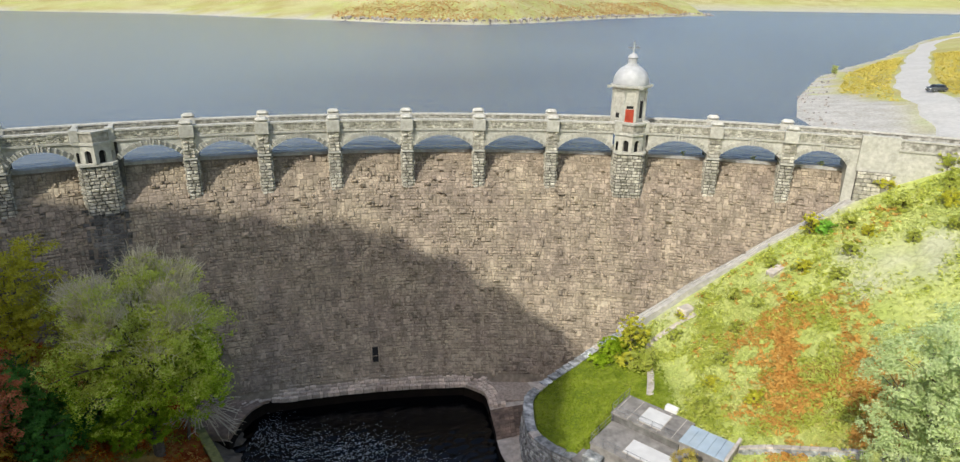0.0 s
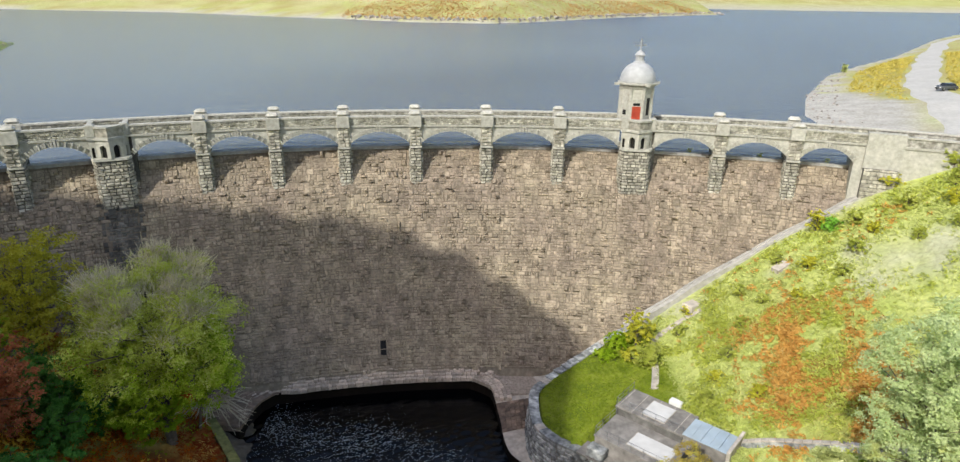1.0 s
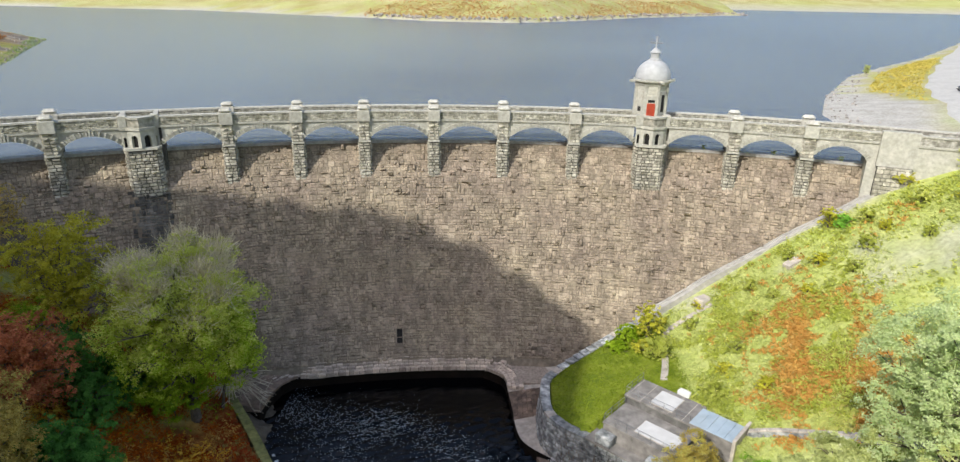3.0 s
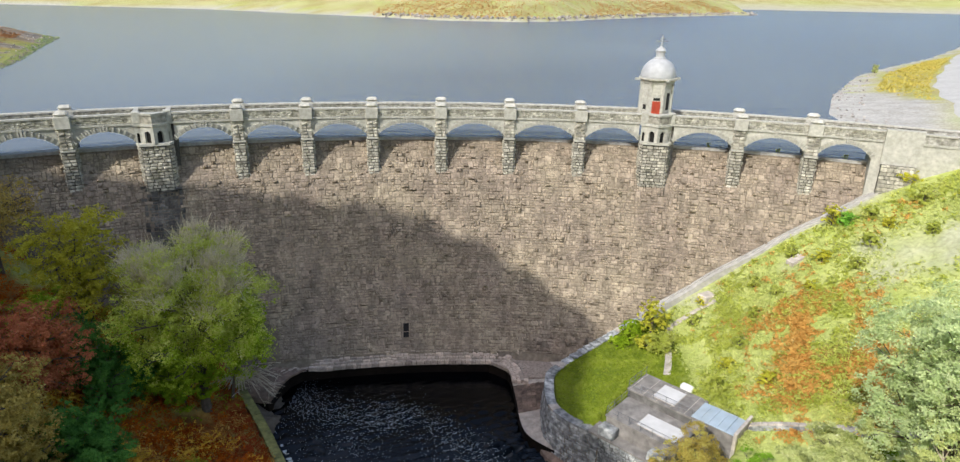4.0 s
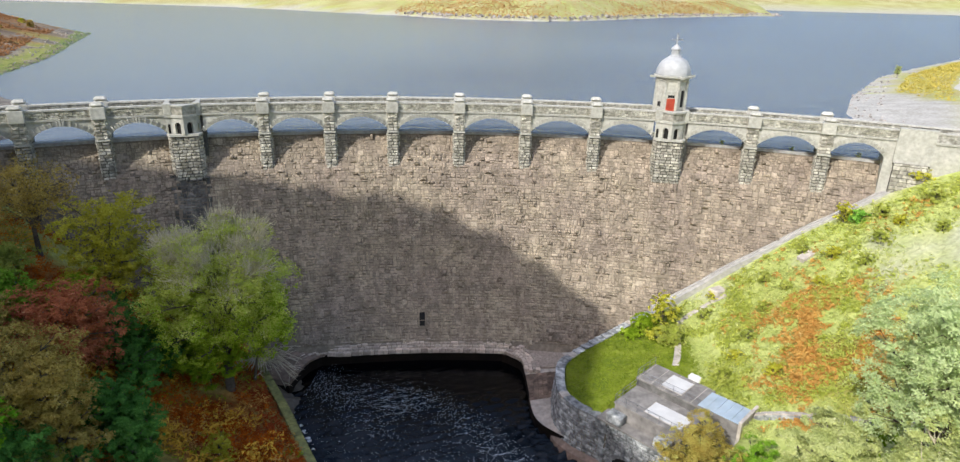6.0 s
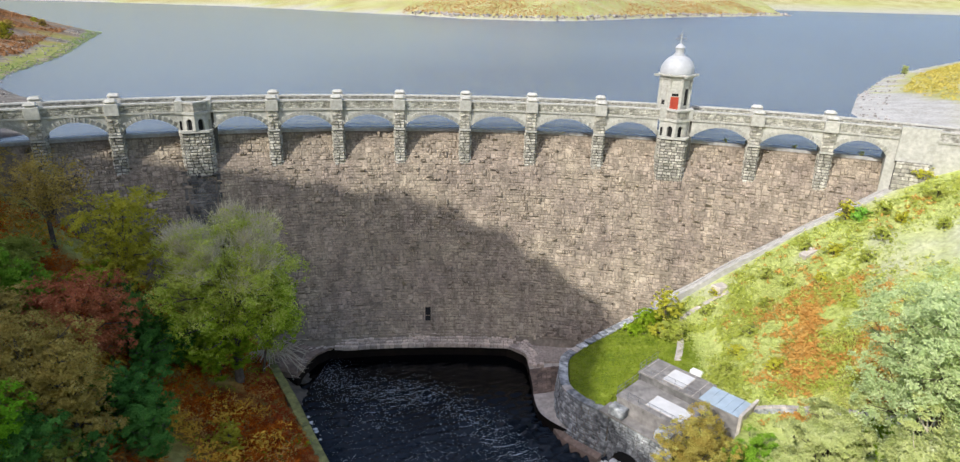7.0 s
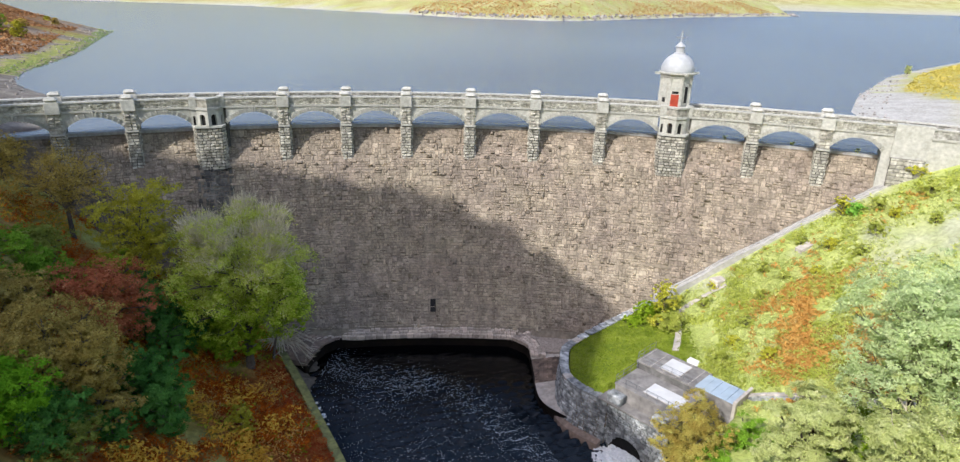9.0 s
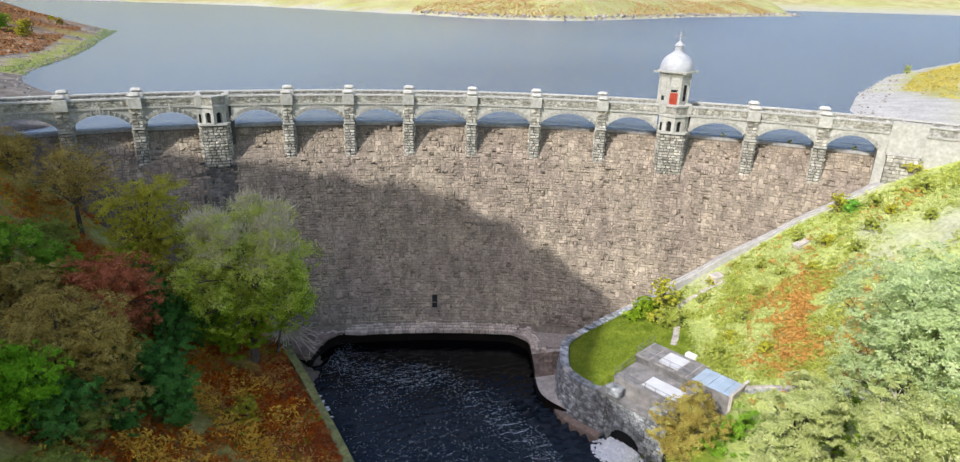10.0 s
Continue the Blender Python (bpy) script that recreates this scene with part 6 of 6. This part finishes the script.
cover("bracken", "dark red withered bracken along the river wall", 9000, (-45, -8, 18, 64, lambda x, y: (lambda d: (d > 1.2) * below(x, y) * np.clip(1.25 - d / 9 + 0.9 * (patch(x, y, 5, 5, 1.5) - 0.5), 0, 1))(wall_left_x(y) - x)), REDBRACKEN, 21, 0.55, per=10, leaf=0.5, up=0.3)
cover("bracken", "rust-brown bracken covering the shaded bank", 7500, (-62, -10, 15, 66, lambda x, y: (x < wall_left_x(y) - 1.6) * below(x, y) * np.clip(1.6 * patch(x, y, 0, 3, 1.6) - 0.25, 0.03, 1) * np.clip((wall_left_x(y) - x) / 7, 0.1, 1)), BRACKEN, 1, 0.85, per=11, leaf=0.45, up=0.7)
cover("bracken", "golden bracken fronds on the shaded bank", 2200, (-45, -10, 22, 60, lambda x, y: (x < wall_left_x(y) - 1.5) * below(x, y) * (patch(x, y, 7, 1, 3.0) > 0.72) * np.clip((wall_left_x(y) - x) / 7, 0.06, 1) * np.clip((52 - y) / 12, 0.2, 1)), GOLDFERN, 2, 1.2, per=12, up=1.1, leaf=0.42)
cover("bracken", "straw-coloured dead fronds among the bracken", 1100, (-45, -10, 18, 60, lambda x, y: (x < wall_left_x(y) - 2) * below(x, y) * (patch(x, y, 13, 4, 2.6) > 0.76)), SUNBRACKEN, 22, 1.1, per=9, up=1.0, leaf=0.34)
cover("brambles", "green brambles on the shaded bank", 3200, (-62, -12, 15, 68, lambda x, y: (x < wall_left_x(y) - 0.8) * below(x, y) * (patch(x, y, 2, 9, 1.7) > 0.76)), LIME, 3, 0.55, leaf=0.55)


cover("golden_grass", "golden autumn grass on the bank beside the dam", 900, (-67, -57, 50, 61, lambda x, y: below(x, y)), GOLDFERN, 12, 0.6, per=8, up=0.4, leaf=0.5)


def slope_r(x, y):
    bare = sum(np.exp(-(((x - wx) / wr) ** 2 + ((y - wy) / wr) ** 2)) for wx, wy, wr in ((36.2, 72.6, 1.7), (45.6, 65.5, 2.8), (48.6, 64.0, 2.8), (43.0, 69.0, 1.6), (26.5, 74.6, 2.1), (46.0, 61.5, 2.2)))
    return (x > 21.5) * (skirt_gap(x, y) > 1.5) * np.clip(1.15 - 1.1 * bare, 0, 1) * below(x, y) * (((x - 18) * 0.35 + (y - 46)) > 4)


def orange_zone(x, y):
    return np.exp(-(((x - 33.2) / 4.3) ** 2 + ((y - 54.0) / 10.5) ** 2)) + 0.06 * np.exp(-(((x - 47) / 5) ** 2 + ((y - 72) / 3) ** 2))


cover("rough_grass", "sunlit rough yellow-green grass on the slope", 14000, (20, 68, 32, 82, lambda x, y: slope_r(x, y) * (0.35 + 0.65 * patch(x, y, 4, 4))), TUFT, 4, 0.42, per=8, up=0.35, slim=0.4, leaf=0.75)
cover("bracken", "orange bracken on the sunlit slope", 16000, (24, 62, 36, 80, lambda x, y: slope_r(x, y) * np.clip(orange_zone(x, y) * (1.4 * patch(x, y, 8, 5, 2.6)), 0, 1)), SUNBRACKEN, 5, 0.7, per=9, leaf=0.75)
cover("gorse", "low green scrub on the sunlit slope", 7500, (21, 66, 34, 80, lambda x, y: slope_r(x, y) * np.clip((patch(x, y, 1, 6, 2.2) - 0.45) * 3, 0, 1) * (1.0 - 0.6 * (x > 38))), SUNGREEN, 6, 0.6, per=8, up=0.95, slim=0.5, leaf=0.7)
cover("lawn_grass", "short bright green grass on the walled platform", 6000, (6, 23, 51, 76, lambda x, y: (x > wall_right_x(y) + 1.2) * (x < 22) * below(x, y) * ~((((x - 10.6) * 0.77 - (y - 52.9) * 0.64) > -0.2) & (((x - 10.6) * 0.64 + (y - 52.9) * 0.77) < 9.4))), LAWN, 7, 0.24, up=0.4, slim=0.3)
cover("shore_grass", "yellow and orange grass by the lake road", 14000, (66, 190, 96, 260, lambda x, y: ((x - np.interp(y, [70, 105, 122, 147, 190, 225, 267], [56, 57, 60, 72, 97, 125, 162])) > 9) * (y > 128 + 2.5 * rough_at(x * 3.1, y * 3.1)) * ((x > 83 + 2.5 * rough_at(x * 3.1, y * 3.1)) | (y > 165)) * np.clip(0.4 + patch(x, y, 3, 3, 0.6), 0, 1) * (np.abs((x - np.interp(y, [80, 93, 113, 136.5, 155.5, 184.5, 220, 254, 305], [62, 72, 82, 93, 103, 122, 146, 168, 205]))) > 5.6)), YELLOWGRASS, 8, 0.75, per=5, up=0.4, slim=0.35)


def shore_rocks(name, label, pts, seed, lo, hi, material):
    rng = random.Random(seed)
    bm = bmesh.new()
    for x, y, z in pts:
        s = rng.uniform(lo, hi)
        m = Matrix.LocRotScale((x, y, z), Euler((rng.random() * 3, rng.random() * 3, rng.random() * 3)), (s, s * rng.uniform(0.6, 1), s * rng.uniform(0.5, 0.9)))
        bmesh.ops.create_icosphere(bm, subdivisions=1, radius=0.5, matrix=m)
    return tagged(part(name, bm, material), label, "rocks", kind="stuff")


ROCK = mat("grey rock", (0.40, 0.37, 0.33), tint=(0.2, 0.18, 0.16), fine=6, scale=2, vary=0.35, per_piece=0.35)
rr = random.Random(40)
pts = []
for i in range(560):
    x = rr.uniform(-130, 374)
    y = float(np.interp(x, [-133, -71, -5, 34, 159, 327, 374], [608, 562, 558, 600, 822, 1045, 1088])) + rr.uniform(0, 5) + (4 if rr.random() < 0.3 else 0)
    pts.append((x, y, max(LAKE, float(height(x, y))) + rr.uniform(-0.2, 0.5)))
shore_rocks("shore_rocks", "broken grey rocks along the far lake shore", pts, 1, 1.2, 4.2, ROCK)
pts = []
for i in range(260):
    y = rr.uniform(88, 260)
    x = float(np.interp(y, [70, 95, 101, 113, 127, 143, 157, 203, 263], [-70, -84, -97, -110, -119, -124, -127, -156, -193])) - rr.uniform(0, 16)
    pts.append((x, y, float(height(x, y)) + 0.1))
for i in range(120):
    y = rr.uniform(100, 200)
    x = float(np.interp(y, [70, 105, 122, 147, 190, 225], [56, 57, 60, 72, 97, 125])) + rr.uniform(0, 7)
    pts.append((x, y, float(height(x, y)) + 0.05))
shore_rocks("shore_stones", "scattered stones on the near lake shores", pts, 2, 0.25, 0.8, ROCK)
for k, (bx, by, top, br, m) in enumerate(((-169, 182, 5.5, 3.0, GOLD), (-178, 183, 6, 4.2, GREEN), (-186, 192, 5, 4.0, OLIVE), (-188, 206, 3.5, 2.6, OLIVE), (-206, 244, 3.2, 1.9, OLIVE), (-214, 250, 2.6, 1.4, GOLD), (108, 200, 2.6, 1.0, PALE))):
    tree("shore_tree", "small autumn tree on the lake shore", bx, by, float(height(bx, by)) + top, br, m, 80 + k, 3000, 0.5, 0.2, low=0.0, lobes=12, group="trees on the shore")
cover("heather", "red-brown heather and bracken above the left shore", 9000, (-230, -95, 92, 275, lambda x, y: ((np.interp(y, [70, 95, 101, 113, 127, 143, 157, 203, 263, 275], [-70, -84, -97, -110, -119, -124, -127, -156, -193, -220]) - x) > 16) * 1.0), HEATHER, 9, 1.1, up=0.4)
cover("far_bracken", "orange bracken over the far peninsula", 20000, (-140, 330, 560, 1060, lambda x, y: ((y - np.interp(x, [-133, -71, -5, 34, 159, 327], [608, 562, 558, 600, 822, 1045])) > 5) * ((y - np.interp(x, [-133, -71, -5, 34, 159, 327], [608, 562, 558, 600, 822, 1045])) < 90) * (0.1 + 0.9 * patch(x, y, 3, 1, 0.15))), FARBRACKEN, 10, 1.6, up=0.3)

cover("shore_scrub", "dark green scrub among the rocks of the far shore", 700, (-60, 330, 560, 1060, lambda x, y: (lambda d: (d > 2) * (d < 11) * (patch(x, y, 5, 2, 0.3) > 0.45))(y - np.interp(x, [-133, -71, -5, 34, 159, 327], [608, 562, 558, 600, 822, 1045]))), MOSSGREEN, 13, 2.6, per=10, up=0.7, leaf=0.6)
cover("shore_turf", "green turf along the water on the left shore", 9000, (-215, -110, 118, 268, lambda x, y: (lambda d: (d > 1) * (d < 8) * (y > 120) * 1.0)(np.interp(y, [113, 127, 143, 157, 203, 263, 275], [-110, -119, -124, -127, -156, -193, -220]) - x)), TURF, 11, 0.5, up=0.2)

# ---- foam ----
FOAM = mat("foam", (0.92, 0.92, 0.90), vary=0.1, fine=30, tint=(0.78, 0.80, 0.80), scale=20, bump=0.6)


def foam(label, cx, cy, rx, ry, n, seed, h=0.25, turn=0.0, z=0.0, grain=1.0):
    rng = random.Random(seed)
    bm = bmesh.new()
    for i in range(n):
        q, d = rng.uniform(0, 6.28), math.sqrt(rng.random())
        lx, ly = math.cos(q) * d * rx, math.sin(q) * d * ry
        x, y = cx + lx * math.cos(turn) - ly * math.sin(turn), cy + lx * math.sin(turn) + ly * math.cos(turn)
        s = grain * rng.uniform(0.15, 0.6) * (1.3 - d * 0.8)
        bmesh.ops.create_icosphere(bm, subdivisions=2, radius=s, matrix=Matrix.LocRotScale((x, y, z), None, (1, 1, h)))
    for v in bm.verts:
        v.co += noise.noise_vector(v.co * 3) * 0.06
    return tagged(part("foam", bm, FOAM, smooth=True), label, "foam", kind="stuff")


def flecks():
    """Small slanting foam flakes drifting on the pool in bands, some painting sky glints."""
    rng = np.random.default_rng(12)
    n = 46000
    x, y = rng.uniform(-27, 8, n), rng.uniform(34, 69, n)
    q = 0.45 * x + 0.9 * y
    band = np.clip(0.5 + 0.6 * np.sin(q * 0.42 + 1.4 * np.sin(x * 0.22)) + 0.5 * rough_at(x * 3, y * 3), 0, 1)
    crest = np.interp(x, [-27, -18, -12, -7.6, -4.2, 0.2, 6], [66.0, 64.3, 63.2, 61.6, 58.8, 55.2, 49.6])
    drift = 0.8 * np.exp(-((y - crest + 2.6) / 3.4) ** 2) + 0.3 * np.exp(-((y - crest + 13) / 8.0) ** 2)
    ok = (rng.random(n) < (0.25 + 0.75 * band) * drift) & (x > wall_left_x(y) + 1.5) & (x < np.minimum(wall_right_x(y) - 3.2, np.interp(y, [46, 56], [7.0, 1.5])))
    x, y = x[ok], y[ok]
    k = len(x)
    c = np.stack([x, y, pool_z(x, y) + 0.12], -1)
    lx = rng.uniform(0.022, 0.052, k) * np.where(rng.random(k) < 0.12, 1.5, 1.0)
    ly = lx * rng.uniform(0.5, 0.9, k)
    t = rng.uniform(0, 3.14, k)
    ax = np.stack([np.cos(t), np.sin(t), np.zeros(k)], -1) * lx[:, None]
    ay = np.stack([-np.sin(t), np.cos(t), np.zeros(k)], -1) * ly[:, None]
    v = np.stack([c - ax, c - ay, c + ax, c + ay], 1).reshape(-1, 3)
    me = bpy.data.meshes.new("froth_glints")
    me.from_pydata(v.tolist(), [], np.arange(4 * k).reshape(-1, 4).tolist())
    me.materials.append(mat("froth_glints", (0.76, 0.88, 0.95), vary=0.25, fine=20, tint=(0.60, 0.72, 0.80)))
    tagged(new("froth_glints", me), "fine drifting foam flecks and painted sky glints on the dark pool", "foam", kind="stuff")


flecks()
foam("white churning foam at the water outlet", 12.2, 49.2, 3.3, 2.2, 620, 1, 0.5, GA, 0.12, 0.65)
foam("white water gushing from the arched outlet", 12.9, 50.3, 2.1, 1.3, 320, 5, 1.0, GA, 0.4, 0.6)
foam("drift of white foam below the wall", 7.9, 53.7, 1.6, 0.35, 90, 2, 0.3, -0.6, 0.0, 0.6)
foam("line of white foam along the river wall", -23.6, 52.9, 3.2, 0.16, 60, 3, 0.25, -0.93, 0.0, 0.5)


# ---- stones of the dam ----
def face_frame(a, z):
    """Middle, along, up-slope and outward at a place of the dam's face."""
    dz = 0.25
    r0, r1 = face_r(z - dz), face_r(z + dz)
    q = a / R
    along = Vector((math.cos(q), -math.sin(q), 0))
    rad = Vector((math.sin(q), math.cos(q), 0))
    up = (rad * (r1 - r0) + Vector((0, 0, 2 * dz))).normalized()
    return on(a, face_r(z), z), along, up, along.cross(up) * -1 if along.cross(up).dot(rad) > 0 else along.cross(up)


def dam_stones():
    rng = random.Random(99)
    loose, verts, faces, tone = [], [], [], []
    z, skip = 29.45, []
    h, h2 = 0.4, 0.36
    while z > 2.75:
        slope = math.hypot(1, (face_r(z - 0.2) - face_r(z + 0.2)) / 0.4)
        h, h2 = h2, rng.choice((0.3, 0.36, 0.42, 0.5))
        a, nxt = -76 + rng.uniform(0, 1), []
        while a < 49:
            w = rng.choice((0.34, 0.42, 0.5, 0.6, 0.72, 0.95)) * rng.uniform(0.85, 1.15)
            if skip and a >= skip[0][0] - 0.01:
                a = max(a, skip.pop(0)[1])
                continue
            if skip and a + w > skip[0][0] - 0.3:
                w = skip[0][0] - a
            hh = h
            if w > 0.42 and rng.random() < 0.2:
                hh = h + h2
                nxt.append((a, a + w))
            zc = z - hh / slope / 2
            am = a + w / 2
            a += w
            if w < 0.12:
                continue
            if am < -40 and zc < 6 + (-am - 40) * 0.55 or am > 14 and zc < np.interp(am, [14, 45, 49], [6, 25.5, 27.5]):
                continue
            if abs(am + 20.6) < 0.45 + w / 2 and 4.3 < zc < 6.0:
                continue
            out = rng.uniform(0.04, 0.09) if rng.random() < 0.78 else rng.uniform(0.1, 0.26)
            if rng.random() < 0.04:
                out = rng.uniform(0.3, 0.46)
            hs = [(w - (0.05 if rng.random() < 0.7 else 0.13), hh - 0.045, 0.0, zc)]
            if hh == h and h > 0.45 and rng.random() < 0.15:
                hs = [(w - 0.035, h / 2 - 0.03, 0.25 * h, zc), (w - 0.035, h / 2 - 0.03, -0.25 * h, zc)]
            for sw, sh_, off, zz in hs:
                o, ax, up, n = face_frame(am, zz)
                o = o + up * (off + rng.uniform(-0.05, 0.05))
                sh_ *= rng.uniform(0.86, 1.08)
                if zz > 12.3 and (abs(am - TOWERS[0]) < 1.95 or abs(am - TOWERS[1]) < 1.95):
                    o = o + n * 0.26
                if -29 < am < -12.5 and zz < 7.6 and len(loose) < 300:
                    loose.append((o, ax, up, n, sw, sh_, out))
                    continue
                k = len(verts)
                for sx, sy in ((-1, -1), (1, -1), (1, 1), (-1, 1)):
                    verts.append(o + ax * (sx * sw / 2) + up * (sy * sh_ / 2))
                # a hewn face: uneven corners round a proud middle
                tx, ty = rng.uniform(-0.28, 0.28), rng.uniform(-0.25, 0.25)
                for sx, sy in ((-1, -1), (1, -1), (1, 1), (-1, 1)):
                    verts.append(o + ax * (sx * (sw / 2 - rng.uniform(0.01, 0.06))) + up * (sy * (sh_ / 2 - rng.uniform(0.01, 0.05))) + n * (out * (0.85 + tx * sx + ty * sy) * rng.uniform(0.7, 1.2)))
                verts.append(o + ax * (sw * rng.uniform(-0.2, 0.2)) + up * (sh_ * rng.uniform(-0.2, 0.2)) + n * (out * rng.uniform(1.0, 1.5)))
                for i in range(4):
                    faces.append((k + i, k + (i + 1) % 4, k + 4 + (i + 1) % 4, k + 4 + i))
                    faces.append((k + 4 + i, k + 4 + (i + 1) % 4, k + 8))
                wet = abs(am - TOWERS[0]) < rng.uniform(1.6, 2.6) and zz < 25.2
                tone += [1 if wet else 0] * 8
        z -= h / slope
        skip = nxt
    me = bpy.data.meshes.new("stonework")
    me.from_pydata([tuple(v) for v in verts], [], faces)
    me.materials.append(FACE)
    me.materials.append(STAINED_SHADED)
    me.polygons.foreach_set("material_index", tone)
    ob = new("stonework", me)
    ob.parent = dam
    tagged(ob, "courses of brown rock-faced blocks", kind="stuff")
    for o, ax, up, n, sw, sh_, out in loose:
        bm = bmesh.new()
        stone(bm, o, ax, up, n, sw, sh_, out, rng)
        part("stone", bm, FACE, dam)
    # stepped toe courses that turn with the corners of the pool
    turn = [(-30.3, 61.5, 0), (-29.3, 64.6, 0), (-28.2, 66.6, 0), (-26.6, 68.1, 0)] + [tuple(on(a, -16.2, 0)) for a in np.linspace(-33.5, -6.5, 8)] + [(-0.5, 72.0, 0), (0.75, 70.8, 0), (1.3, 69.2, 0), (1.5, 67.9, 0)]
    edge = smooth_line(turn, 8)
    acc = [0.0]
    for p, q in zip(edge, edge[1:]):
        acc.append(acc[-1] + (q - p).length)
    for row, (d0, d1, rise) in enumerate(((-0.06, 0.5, 0.1), (0.5, 1.0, 0.3), (1.0, 1.5, 0.56), (1.5, 2.05, 0.84))):
        d = rng.uniform(0, 0.4)
        while d < acc[-1] - 0.4:
            w = rng.uniform(0.45, 1.15)
            i = min(int(np.searchsorted(acc, d + w / 2)), len(edge) - 1)
            way = (edge[i] - edge[i - 1]).normalized()
            p = edge[i - 1].lerp(edge[i], (d + w / 2 - acc[i - 1]) / (acc[i] - acc[i - 1]))
            bent = max(0.0, min(1.0, (28 - i) / 8), min(1.0, (i - len(edge) + 28) / 8))
            stretch, top = 1 + 0.12 * row * bent, 2.0 + rise * (1 - bent) + 0.05 * row * bent
            bm = bmesh.new()
            box(bm, -w * stretch / 2 + 0.025, w * stretch / 2 - 0.025, d0 + 0.02 + rng.uniform(-0.05, 0.03), d1 - 0.02, 1.5, top + rng.uniform(-0.07, 0.07), 0.035)
            part("toe_stone", bm, TOE, dam, m=Matrix.Translation(p) @ Matrix.Rotation(math.atan2(way.y, way.x), 4, "Z"))
            d += w
    # drain slot: a black face on the wall paints its inner shade
    o, ax, up, n = face_frame(-20.6, 5.15)
    bm = bmesh.new()
    for sx, sy in ((-1, -1), (1, -1), (1, 1), (-1, 1)):
        bm.verts.new(o + ax * sx * 0.38 + up * sy * 0.98 + n * 0.05)
    bm.verts.ensure_lookup_table()
    bm.faces.new(list(bm.verts))
    slot = part("drain_slot", bm, DARK, dam, "narrow drain opening with its inner shade painted black")
    for sx in (-1, 1):
        bm = bmesh.new()
        stone(bm, o + ax * sx * 0.47, ax, up, n, 0.16, 2.1, 0.12, rng)
        part("jamb", bm, FACE, slot)
    bm = bmesh.new()
    stone(bm, o + up * -0.2 + n * 0.04, ax, up, n, 0.72, 0.09, 0.04, rng, 0.01)
    part("cross_bar", bm, FACE, slot)


dam_stones()
